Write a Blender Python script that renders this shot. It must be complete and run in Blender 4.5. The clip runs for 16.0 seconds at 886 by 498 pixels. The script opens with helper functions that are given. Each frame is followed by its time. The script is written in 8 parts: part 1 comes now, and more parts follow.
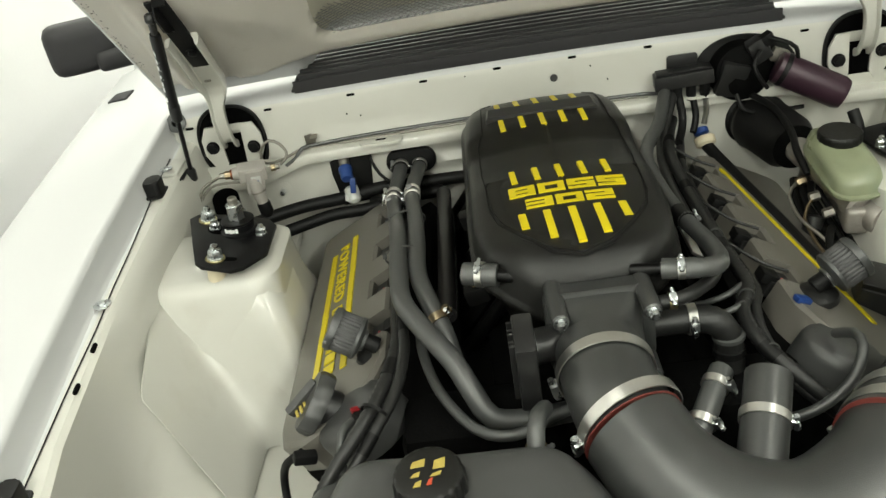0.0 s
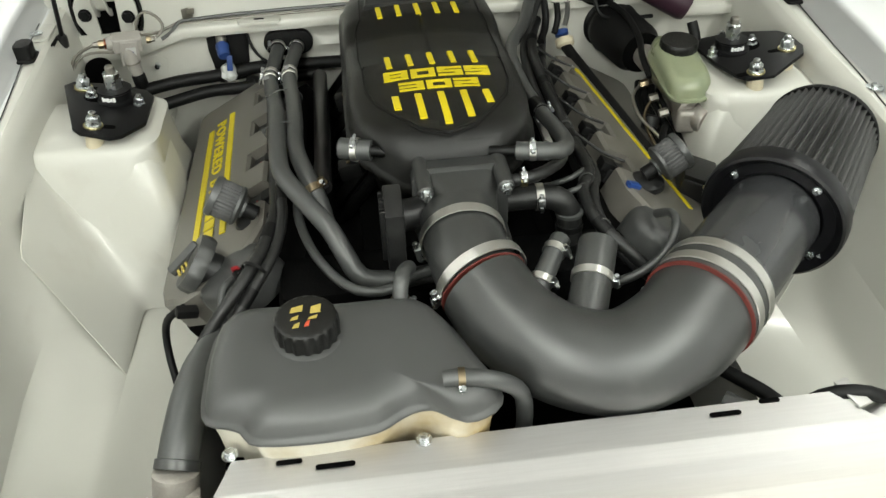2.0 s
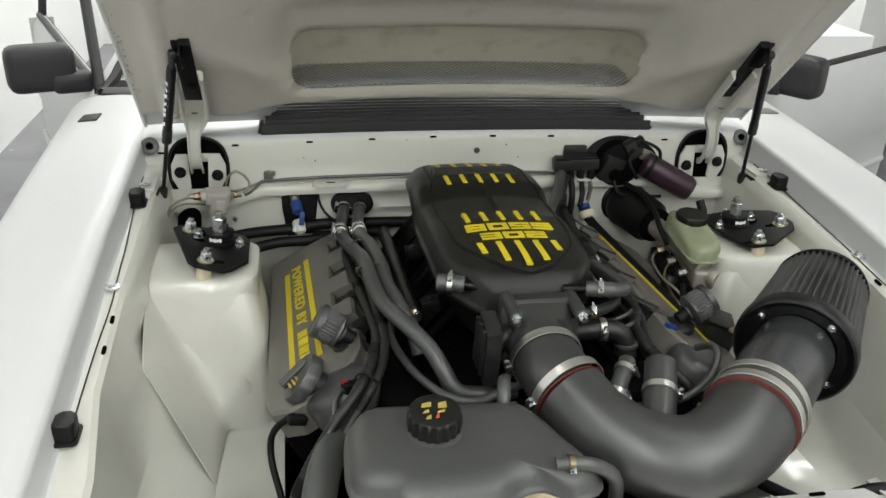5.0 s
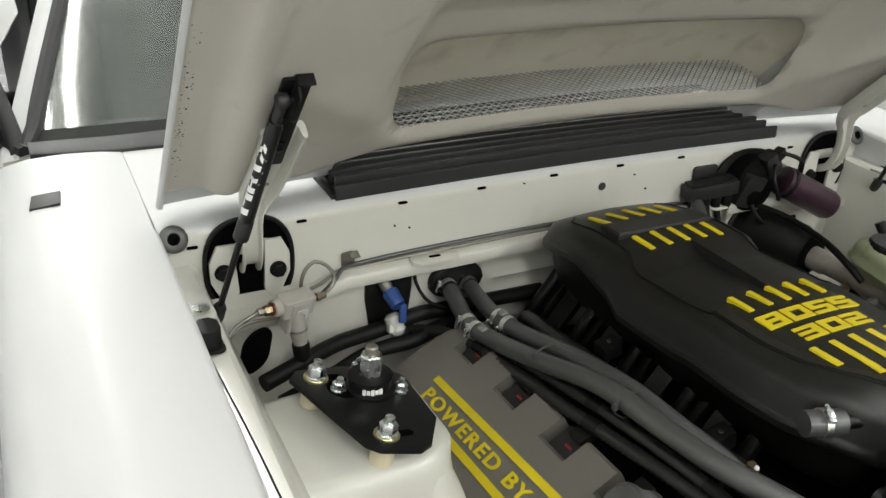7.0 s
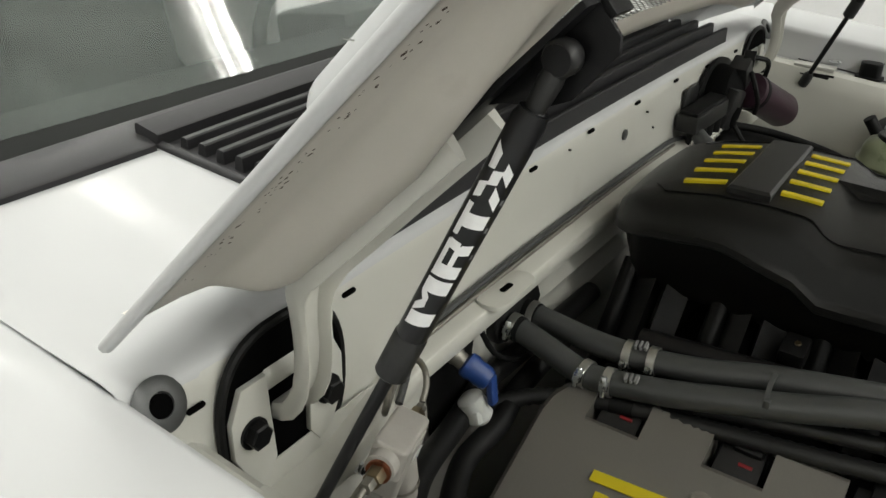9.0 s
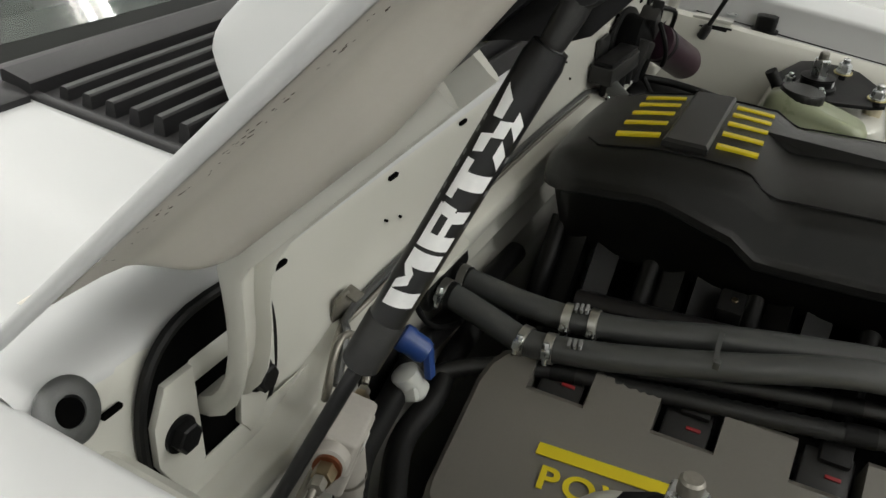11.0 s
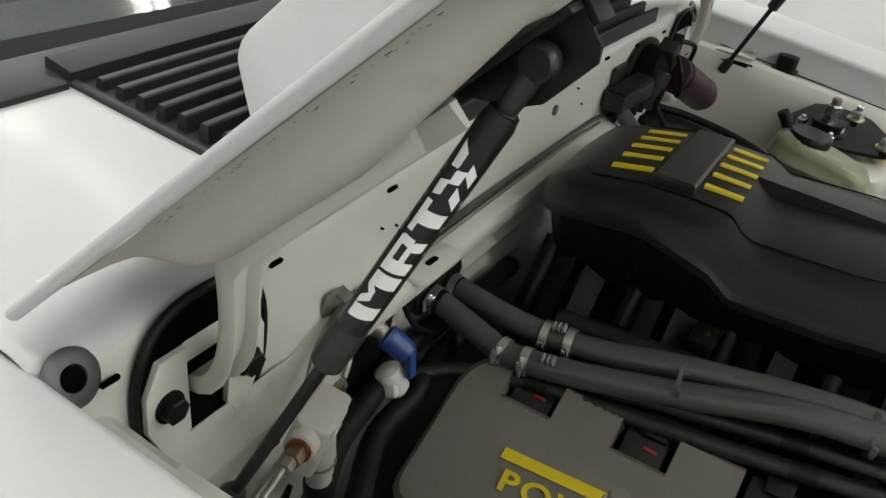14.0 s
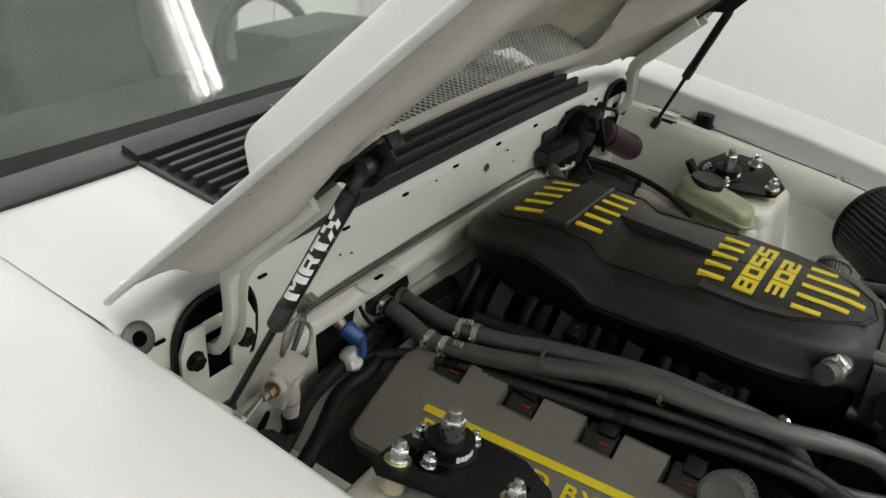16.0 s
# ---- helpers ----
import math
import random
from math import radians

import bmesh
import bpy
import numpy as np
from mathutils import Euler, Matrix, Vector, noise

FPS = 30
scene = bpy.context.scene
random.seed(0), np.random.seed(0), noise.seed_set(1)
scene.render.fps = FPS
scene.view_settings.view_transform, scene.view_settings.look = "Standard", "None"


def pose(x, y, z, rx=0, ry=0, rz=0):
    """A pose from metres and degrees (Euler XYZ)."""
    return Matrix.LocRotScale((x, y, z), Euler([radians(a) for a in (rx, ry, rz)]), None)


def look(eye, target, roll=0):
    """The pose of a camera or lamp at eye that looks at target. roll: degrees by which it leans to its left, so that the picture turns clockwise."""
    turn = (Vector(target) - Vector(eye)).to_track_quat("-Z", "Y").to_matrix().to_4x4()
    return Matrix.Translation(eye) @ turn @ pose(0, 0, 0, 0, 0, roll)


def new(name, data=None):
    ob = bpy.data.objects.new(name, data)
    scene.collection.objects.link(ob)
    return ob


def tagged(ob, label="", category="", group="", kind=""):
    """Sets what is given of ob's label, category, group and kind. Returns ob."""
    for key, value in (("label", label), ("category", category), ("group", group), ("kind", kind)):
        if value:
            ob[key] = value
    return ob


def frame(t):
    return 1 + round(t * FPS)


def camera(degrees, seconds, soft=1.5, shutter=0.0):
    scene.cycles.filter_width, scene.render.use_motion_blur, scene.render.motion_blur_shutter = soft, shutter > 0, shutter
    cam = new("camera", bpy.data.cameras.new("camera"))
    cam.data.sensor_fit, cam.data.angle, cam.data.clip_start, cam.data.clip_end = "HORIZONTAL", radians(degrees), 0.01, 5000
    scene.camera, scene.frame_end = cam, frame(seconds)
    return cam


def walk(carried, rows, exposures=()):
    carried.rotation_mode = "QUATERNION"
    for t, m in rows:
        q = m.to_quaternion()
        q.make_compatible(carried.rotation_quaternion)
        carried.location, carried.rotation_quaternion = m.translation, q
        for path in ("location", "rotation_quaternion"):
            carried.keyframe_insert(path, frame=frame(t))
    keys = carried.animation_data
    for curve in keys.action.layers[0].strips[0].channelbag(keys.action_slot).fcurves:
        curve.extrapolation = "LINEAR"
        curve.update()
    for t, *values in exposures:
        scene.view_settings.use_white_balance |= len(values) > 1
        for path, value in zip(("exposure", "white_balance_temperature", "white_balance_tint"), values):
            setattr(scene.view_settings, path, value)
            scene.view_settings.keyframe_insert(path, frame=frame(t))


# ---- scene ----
cam = camera(56.1, 16.0)
PATH = [
    (0, (-0.111, -1.183, 1.508), (-0.244, 0.539, 0.5), -10.0),
    (0.5, (-0.155, -1.163, 1.525), (-0.155, 0.565, 0.517), -7.5),
    (1, (-0.175, -1.169, 1.532), (-0.074, 0.476, 0.398), -4.9),
    (1.5, (-0.179, -1.197, 1.539), (0.048, 0.327, 0.264), -2.8),
    (2, (-0.124, -1.291, 1.543), (0.037, 0.272, 0.306), -2.0),
    (2.5, (-0.104, -1.421, 1.554), (0.05, 0.139, 0.311), 1.9),
    (3, (-0.173, -1.491, 1.594), (0.032, 0.065, 0.354), 3.2),
    (3.5, (-0.252, -1.562, 1.609), (0.01, 0.088, 0.509), 2.6),
    (3.7, (-0.274, -1.574, 1.607), (0.019, 0.124, 0.592), 3.1),
    (5.8, (-0.517, -1.299, 1.549), (-0.104, 0.468, 0.707), 0.9),
    (6, (-0.573, -1.233, 1.543), (-0.095, 0.515, 0.696), 1.3),
    (6.5, (-0.678, -0.995, 1.533), (-0.115, 0.712, 0.658), 1.3),
    (7, (-0.846, -0.754, 1.491), (0.013, 0.825, 0.614), 3.1),
    (7.5, (-0.94, -0.554, 1.469), (0.189, 0.85, 0.601), 4.3),
    (8, (-0.936, -0.326, 1.415), (0.248, 1.028, 0.541), 2.9),
    (8.5, (-0.946, -0.176, 1.386), (0.347, 1.046, 0.473), 1.8),
    (9, (-0.935, -0.072, 1.334), (0.536, 0.905, 0.395), 2.2),
    (9.5, (-0.899, -0.01, 1.296), (0.604, 0.867, 0.311), 2.2),
    (10, (-0.901, 0.008, 1.296), (0.647, 0.78, 0.292), 2.6),
    (12.5, (-0.918, 0.002, 1.323), (0.682, 0.632, 0.303), 8.3),
    (13, (-0.921, -0.004, 1.331), (0.676, 0.63, 0.309), 9.1),
    (13.5, (-0.918, -0.014, 1.339), (0.65, 0.687, 0.315), 9.1),
    (14, (-0.928, -0.034, 1.347), (0.622, 0.696, 0.315), 10.5),
    (14.5, (-0.969, -0.057, 1.363), (0.564, 0.695, 0.322), 10.6),
    (15, (-1.028, -0.105, 1.401), (0.502, 0.657, 0.361), 10.1),
    (15.5, (-1.099, -0.198, 1.464), (0.4, 0.624, 0.425), 8.5),
    (16, (-1.14, -0.311, 1.542), (0.372, 0.559, 0.563), 7.5),
]
EXPOSURES = [(0, 0.10, 6900, 4), (1, 0.18, 6850, 3), (1.5, 0.22, 6700, 4), (2, 0.20, 6600, 6), (2.5, -0.25, 6500, 8), (3.5, -0.30, 6450, 9), (6, -0.16, 6500, 10), (7, -0.10, 6580, 10), (8, 0.0, 6650, 9), (8.5, -0.22, 6620, 10), (9, -0.32, 6650, 10), (9.5, -0.38, 6650, 10), (10, -0.37, 6650, 11), (12.5, -0.37, 6580, 11), (14.5, -0.44, 6600, 10), (15.5, -0.44, 6650, 10), (16, -0.36, 6600, 10)]
walk(cam, [(t, look(eye, target, roll)) for t, eye, target, roll in PATH], EXPOSURES)
LAMP_WATTS = 34.0

# ---------------------------------------------------------------- world and light
world = bpy.data.worlds.new("world")
scene.world = world
world.use_nodes = True
wn = world.node_tree.nodes["Background"]
wn.inputs[0].default_value = (0.95, 0.97, 1.0, 1)
wn.inputs[1].default_value = 0.12

ROOM = (-2.0, 3.75, -6.9, 6.2, 3.3)  # x0, x1, y0, y1, ceiling height


def area_lamp(name, at, size, watts, colour, turn=0.0):
    lamp = bpy.data.lights.new(name, "AREA")
    lamp.shape, lamp.size, lamp.size_y = "RECTANGLE", size[0], size[1]
    lamp.energy, lamp.color = watts, colour
    ob = new(name, lamp)
    ob.matrix_world = pose(*at, 0, 0, turn)
    return ob


# end rows at -5.52 and 4.48 are added fill light, not known fixtures
TUBES = [(x, y, 0) for x in (-0.90, 1.42) for y in (-5.52, -3.02, -0.52, 1.98, 4.48)]
TUBE_SHARE = {-5.52: 1.7, -3.02: 1.7, -0.52: 0.52, 1.98: 0.95, 4.48: 2.4}  # power share of each row, tuned to balance light on wings, bay and hood
for tx, ty, turn in TUBES:
    for dx in (-0.05, 0.05):
        area_lamp("tube_light", (tx + dx, ty, 3.16), (0.036, 2.4), LAMP_WATTS * (0.42 if tx < 0 else 0.51) * TUBE_SHARE[ty], (0.972, 1.0, 0.955), turn)

# ---------------------------------------------------------------- materials
MATS = {}


def material(name, colour, rough=0.5, metal=0.0, var=0.10, vscale=7.0, fine=0.05, fscale=350.0, bump=0.08, bscale=500.0,
             coat=0.0, spec=0.5, stretch=(1, 1, 1), rvar=0.08, trans=0.0, ior=1.5, sss=0.0, stain=None, alpha=1.0):
    """A node material: base colour with broad and fine variation, uneven roughness and fine relief."""
    m = bpy.data.materials.new(name)
    m.use_nodes = True
    t, links = m.node_tree, m.node_tree.links
    p = t.nodes["Principled BSDF"]
    co = t.nodes.new("ShaderNodeTexCoord")
    mp = t.nodes.new("ShaderNodeMapping")
    mp.inputs["Scale"].default_value = stretch
    links.new(co.outputs["Object"], mp.inputs["Vector"])

    def noise_node(scale, detail):
        n = t.nodes.new("ShaderNodeTexNoise")
        n.inputs["Scale"].default_value, n.inputs["Detail"].default_value = scale, detail
        links.new(mp.outputs["Vector"], n.inputs["Vector"])
        return n

    broad, small, grain = noise_node(vscale, 4.0), noise_node(fscale, 2.0), noise_node(bscale, 2.0)
    hsv = t.nodes.new("ShaderNodeHueSaturation")
    hsv.inputs["Color"].default_value = (*colour, 1)
    add = t.nodes.new("ShaderNodeMath")
    add.operation = "MULTIPLY_ADD"
    links.new(broad.outputs["Fac"], add.inputs[0])
    add.inputs[1].default_value, add.inputs[2].default_value = 2 * var, 1 - var
    add2 = t.nodes.new("ShaderNodeMath")
    add2.operation = "MULTIPLY_ADD"
    links.new(small.outputs["Fac"], add2.inputs[0])
    add2.inputs[1].default_value = 2 * fine
    links.new(add.outputs[0], add2.inputs[2])
    sub = t.nodes.new("ShaderNodeMath")
    sub.operation = "SUBTRACT"
    links.new(add2.outputs[0], sub.inputs[0])
    sub.inputs[1].default_value = fine
    links.new(sub.outputs[0], hsv.inputs["Value"])
    out = hsv.outputs["Color"]
    if stain:
        scol, sscale, lo, hi = stain
        sn = noise_node(sscale, 6.0)
        ramp = t.nodes.new("ShaderNodeValToRGB")
        ramp.color_ramp.elements[0].position, ramp.color_ramp.elements[1].position = lo, hi
        links.new(sn.outputs["Fac"], ramp.inputs["Fac"])
        mix = t.nodes.new("ShaderNodeMix")
        mix.data_type = "RGBA"
        links.new(ramp.outputs["Color"], mix.inputs["Factor"])
        links.new(out, mix.inputs["A"])
        mix.inputs["B"].default_value = (*scol, 1)
        out = mix.outputs["Result"]
    links.new(out, p.inputs["Base Color"])
    ra = t.nodes.new("ShaderNodeMath")
    ra.operation = "MULTIPLY_ADD"
    links.new(broad.outputs["Fac"], ra.inputs[0])
    ra.inputs[1].default_value, ra.inputs[2].default_value = 2 * rvar, rough - rvar
    links.new(ra.outputs[0], p.inputs["Roughness"])
    if bump > 0:
        b = t.nodes.new("ShaderNodeBump")
        b.inputs["Strength"].default_value, b.inputs["Distance"].default_value = bump, 0.001
        links.new(grain.outputs["Fac"], b.inputs["Height"])
        links.new(b.outputs["Normal"], p.inputs["Normal"])
    p.inputs["Metallic"].default_value = metal
    p.inputs["Coat Weight"].default_value = coat
    p.inputs["Coat Roughness"].default_value = 0.08
    p.inputs["Specular IOR Level"].default_value = spec
    p.inputs["Transmission Weight"].default_value = trans
    p.inputs["IOR"].default_value = ior
    p.inputs["Subsurface Weight"].default_value = sss
    p.inputs["Subsurface Radius"].default_value = (0.01, 0.01, 0.008)
    p.inputs["Alpha"].default_value = alpha
    MATS[name] = m
    return m


def emitter(name, colour, strength):
    m = bpy.data.materials.new(name)
    m.use_nodes = True
    p = m.node_tree.nodes["Principled BSDF"]
    p.inputs["Base Color"].default_value = (*colour, 1)
    p.inputs["Emission Color"].default_value = (*colour, 1)
    p.inputs["Emission Strength"].default_value = strength
    return m


# one body white at three strengths, offsetting uneven light on bay, wings and underside
PAINT = material("white_paint", (0.56, 0.555, 0.505), 0.30, coat=0.6, var=0.025, fine=0.01, bump=0.03, bscale=260, rvar=0.05, stain=((0.46, 0.44, 0.385), 9, 0.62, 0.95))
PAINT_OUT = material("white_paint_dimmed", (0.51, 0.516, 0.517), 0.40, coat=0.06, spec=0.22, var=0.015, fine=0.005, bump=0.015, bscale=200, rvar=0.03)
HOOD_IN = material("hood_underside_paint_lifted", (0.82, 0.785, 0.72), 0.36, coat=0.25, var=0.04, fine=0.015, bump=0.05, bscale=220, stain=((0.50, 0.46, 0.38), 14, 0.64, 0.95))
PLASTIC = material("black_textured_plastic", (0.0066, 0.0066, 0.0060), 0.36, spec=0.38, var=0.18, fine=0.10, fscale=900, bump=0.25, bscale=1300, stain=((0.024, 0.024, 0.022), 18, 0.55, 0.95))
PLASTIC_S = material("black_smooth_plastic", (0.016, 0.016, 0.016), 0.38, spec=0.4, var=0.15, bump=0.06, bscale=700, stain=((0.05, 0.05, 0.047), 22, 0.58, 0.95))
COVER = material("grey_cover_paint", (0.142, 0.133, 0.116), 0.44, spec=0.7, var=0.08, fine=0.05, bump=0.10, bscale=700, coat=0.1)
SILICONE = material("grey_silicone", (0.030, 0.031, 0.030), 0.36, spec=0.9, var=0.10, fine=0.06, fscale=700, bump=0.18, bscale=900, stain=((0.07, 0.07, 0.066), 12, 0.60, 0.95))
RUBBER = material("black_rubber", (0.046, 0.048, 0.047), 0.42, spec=0.85, var=0.16, fine=0.07, bump=0.14, bscale=900, stain=((0.06, 0.059, 0.055), 25, 0.60, 0.95))
RUBBER_D = material("dark_rubber", (0.0045, 0.0045, 0.0045), 0.52, spec=0.25, var=0.2, bump=0.12, bscale=800, stain=((0.022, 0.021, 0.02), 25, 0.62, 0.95))
TANK = material("grey_tank_plastic", (0.048, 0.049, 0.048), 0.43, spec=0.8, var=0.10, fine=0.06, fscale=900, bump=0.22, bscale=1200, stain=((0.09, 0.09, 0.087), 10, 0.60, 0.95))
TANK_LOW = material("translucent_tank_plastic", (0.60, 0.57, 0.48), 0.42, var=0.15, vscale=14, sss=0.25, bump=0.08, stain=((0.36, 0.25, 0.08), 9, 0.50, 0.72))
RESERVOIR = material("greenish_reservoir_plastic", (0.25, 0.275, 0.175), 0.30, var=0.16, vscale=18, sss=0.25, bump=0.06, stain=((0.20, 0.24, 0.16), 16, 0.5, 0.8))
ZINC = material("zinc_plate", (0.62, 0.64, 0.65), 0.28, metal=1.0, var=0.18, vscale=90, fine=0.1, bump=0.12, bscale=400, rvar=0.12)
STEEL = material("stainless_band", (0.70, 0.69, 0.655), 0.34, metal=1.0, var=0.10, vscale=40, fine=0.06, bump=0.06, bscale=500, stretch=(1, 1, 1), rvar=0.1)
ALU = material("brushed_aluminium", (0.56, 0.55, 0.54), 0.50, metal=1.0, var=0.10, vscale=3.0, fine=0.07, fscale=300, bump=0.10, bscale=300, stretch=(0.05, 1.0, 1.0), rvar=0.1, stain=((0.45, 0.41, 0.34), 2.2, 0.52, 0.75))
CAST = material("cast_aluminium", (0.27, 0.255, 0.225), 0.48, metal=0.8, var=0.22, vscale=30, fine=0.12, bump=0.35, bscale=320)
# taken to near black: deep shade between engine parts put into the colour
CASTDARK = material("dark_shaded_cast_metal", (0.0025, 0.0025, 0.0025), 0.6, metal=0.0, spec=0.05, var=0.25, vscale=20, fine=0.1, bump=0.4, bscale=260)
BRASS = material("brass", (0.27, 0.215, 0.14), 0.34, metal=1.0, var=0.2, vscale=80, bump=0.1)
COPPER = material("copper_ring", (0.30, 0.11, 0.06), 0.36, metal=1.0, var=0.2, vscale=80, bump=0.1)
YELLOWZ = material("yellow_zinc", (0.62, 0.55, 0.30), 0.32, metal=1.0, var=0.25, vscale=70, bump=0.1)
YELLOW = material("yellow_enamel", (0.64, 0.515, 0.012), 0.36, var=0.06, fine=0.03, bump=0.06, bscale=600)
STEELBLK = material("black_steel_plate", (0.006, 0.006, 0.0065), 0.42, metal=0.0, var=0.15, bump=0.08, spec=0.2)
TUBEBLK = material("dark_grey_tube_paint", (0.034, 0.035, 0.037), 0.24, var=0.1, bump=0.03, spec=0.8)
CASTL = material("bare_cast_alloy", (0.40, 0.375, 0.34), 0.45, metal=0.5, var=0.2, vscale=40, fine=0.1, bump=0.35, bscale=300, stain=((0.22, 0.19, 0.16), 30, 0.55, 0.9))
STRUTBLK = material("satin_black_paint", (0.007, 0.007, 0.008), 0.32, var=0.1, bump=0.03, spec=0.4)
WHITEINK = material("white_print", (0.80, 0.80, 0.80), 0.45, var=0.05, bump=0.0)
GREYINK = material("grey_print", (0.22, 0.22, 0.22), 0.5, var=0.2, vscale=60, bump=0.0)
YINK = material("yellow_print", (0.40, 0.31, 0.07), 0.5, var=0.25, vscale=120, bump=0.0)
INKB = material("faded_blue_print", (0.10, 0.13, 0.24), 0.5, var=0.2, vscale=80, bump=0.0)
RINK = material("red_print", (0.50, 0.07, 0.03), 0.5, var=0.15, bump=0.0)
BLUE = material("blue_plastic", (0.016, 0.050, 0.20), 0.35, var=0.1, bump=0.05)
CLEARPL = material("milky_plastic", (0.55, 0.56, 0.54), 0.30, var=0.1, sss=0.2, bump=0.05)
RED = material("red_plastic", (0.26, 0.012, 0.016), 0.4, var=0.1, bump=0.03)
PURPLE = material("purple_anodised_case", (0.036, 0.015, 0.025), 0.38, metal=0.2, var=0.15, vscale=25, bump=0.10)
SENSOR = material("grey_sensor_plastic", (0.38, 0.36, 0.33), 0.46, var=0.12, vscale=30, bump=0.10)
FILTER = material("black_filter_mesh", (0.022, 0.022, 0.021), 0.36, spec=0.9, var=0.2, fine=0.25, fscale=1600, bump=0.6, bscale=1800)
FILTERG = material("grey_filter_mesh", (0.085, 0.085, 0.085), 0.55, var=0.2, fine=0.25, fscale=1600, bump=0.6, bscale=1800)
REDSIL = material("red_silicone_lining", (0.12, 0.022, 0.017), 0.55, var=0.15, bump=0.05)
CREAM = material("cream_plastic", (0.62, 0.55, 0.40), 0.42, var=0.12, bump=0.05)
RUNNER = material("glossy_black_plastic", (0.002, 0.002, 0.002), 0.32, spec=0.20, var=0.15, bump=0.04)
CHIP = material("rusty_chip", (0.07, 0.045, 0.032), 0.8, var=0.3, vscale=200)
# near-black for holes and gaps, put there in place of the shade inside
VOID = material("void_shade_black", (0.002, 0.002, 0.002), 0.8, var=0.2, bump=0.1, spec=0.02)
TRIM = material("black_trim_plastic", (0.024, 0.0235, 0.025), 0.52, spec=0.36, var=0.12, fine=0.06, bump=0.12, bscale=1100, stain=((0.035, 0.034, 0.035), 8, 0.60, 0.95))
LOOM = material("black_conduit", (0.010, 0.0102, 0.010), 0.42, spec=0.5, var=0.16, fine=0.07, bump=0.14, bscale=900, stain=((0.04, 0.039, 0.036), 25, 0.60, 0.95))
RAILM = material("dark_anodised_rail", (0.014, 0.013, 0.0135), 0.36, metal=0.3, var=0.15, bump=0.05)
MESHW = material("steel_mesh_wire", (0.30, 0.30, 0.285), 0.45, metal=0.7, var=0.15, bump=0.0)
FLOOR = material("grey_sealed_concrete", (0.19, 0.185, 0.20), 0.26, var=0.2, vscale=1.6, fine=0.08, fscale=60, bump=0.05, bscale=90, stain=((0.12, 0.115, 0.125), 2.5, 0.5, 0.9))
WALLM = material("white_wall_paint", (0.80, 0.80, 0.79), 0.75, var=0.03, vscale=1.3, fine=0.02, fscale=80, bump=0.12, bscale=160)
CEIL = material("white_ceiling", (0.80, 0.80, 0.78), 0.85, var=0.04, vscale=1.0, bump=0.15, bscale=120)
BASEB = material("black_baseboard", (0.02, 0.02, 0.02), 0.5)
FRIT = material("black_glass_band", (0.020, 0.021, 0.020), 0.6, spec=0.15, var=0.1)
INTERIOR = material("dark_grey_interior", (0.030, 0.034, 0.032), 0.75, spec=0.2, var=0.15, bump=0.15, bscale=500)
DASH = material("black_dashboard", (0.010, 0.011, 0.011), 0.85, spec=0.1, var=0.2)
TAN = material("primer_inside_scoop", (0.58, 0.555, 0.46), 0.55, var=0.10, vscale=10, fine=0.04, bump=0.15, bscale=200, stain=((0.27, 0.25, 0.19), 12, 0.55, 0.9))
LIGHT = emitter("lamp_tube_white", (1.0, 0.98, 0.94), 9.0)


def glass_material():
    m = bpy.data.materials.new("tinted_glass")
    m.use_nodes = True
    p = m.node_tree.nodes["Principled BSDF"]
    p.inputs["Base Color"].default_value = (0.92, 0.955, 0.935, 1)
    p.inputs["Roughness"].default_value = 0.04
    p.inputs["Transmission Weight"].default_value = 1.0
    p.inputs["IOR"].default_value = 1.5
    # a thin uneven film of dust and wiped smears
    t, links = m.node_tree, m.node_tree.links
    co, mp = t.nodes.new("ShaderNodeTexCoord"), t.nodes.new("ShaderNodeMapping")
    mp.inputs["Rotation"].default_value = (0.3, 0.2, 0.7)
    mp.inputs["Scale"].default_value = (2.0, 7.0, 3.0)
    n = t.nodes.new("ShaderNodeTexNoise")
    n.inputs["Scale"].default_value, n.inputs["Detail"].default_value, n.inputs["Distortion"].default_value = 2.2, 6.0, 1.2
    links.new(co.outputs["Object"], mp.inputs["Vector"])
    links.new(mp.outputs["Vector"], n.inputs["Vector"])
    amount = t.nodes.new("ShaderNodeMapRange")
    amount.inputs["From Min"].default_value, amount.inputs["From Max"].default_value = 0.3, 0.75
    amount.inputs["To Min"].default_value, amount.inputs["To Max"].default_value = 0.03, 0.075
    links.new(n.outputs["Fac"], amount.inputs["Value"])
    film = t.nodes.new("ShaderNodeBsdfDiffuse")
    film.inputs["Color"].default_value = (0.58, 0.66, 0.61, 1)
    both = t.nodes.new("ShaderNodeMixShader")
    links.new(amount.outputs["Result"], both.inputs[0])
    links.new(p.outputs[0], both.inputs[1])
    links.new(film.outputs[0], both.inputs[2])
    links.new(both.outputs[0], t.nodes["Material Output"].inputs["Surface"])
    return m


GLASS = glass_material()

# ---------------------------------------------------------------- building helpers
BASE = {}


def thing(name, base, label, category, group="", kind=""):
    """An Empty at the thing's base, which its parts hang from."""
    e = new(name)
    e.location, e.empty_display_size = base, 0.02
    BASE[e] = Vector(base)
    return tagged(e, label, category, group, kind)


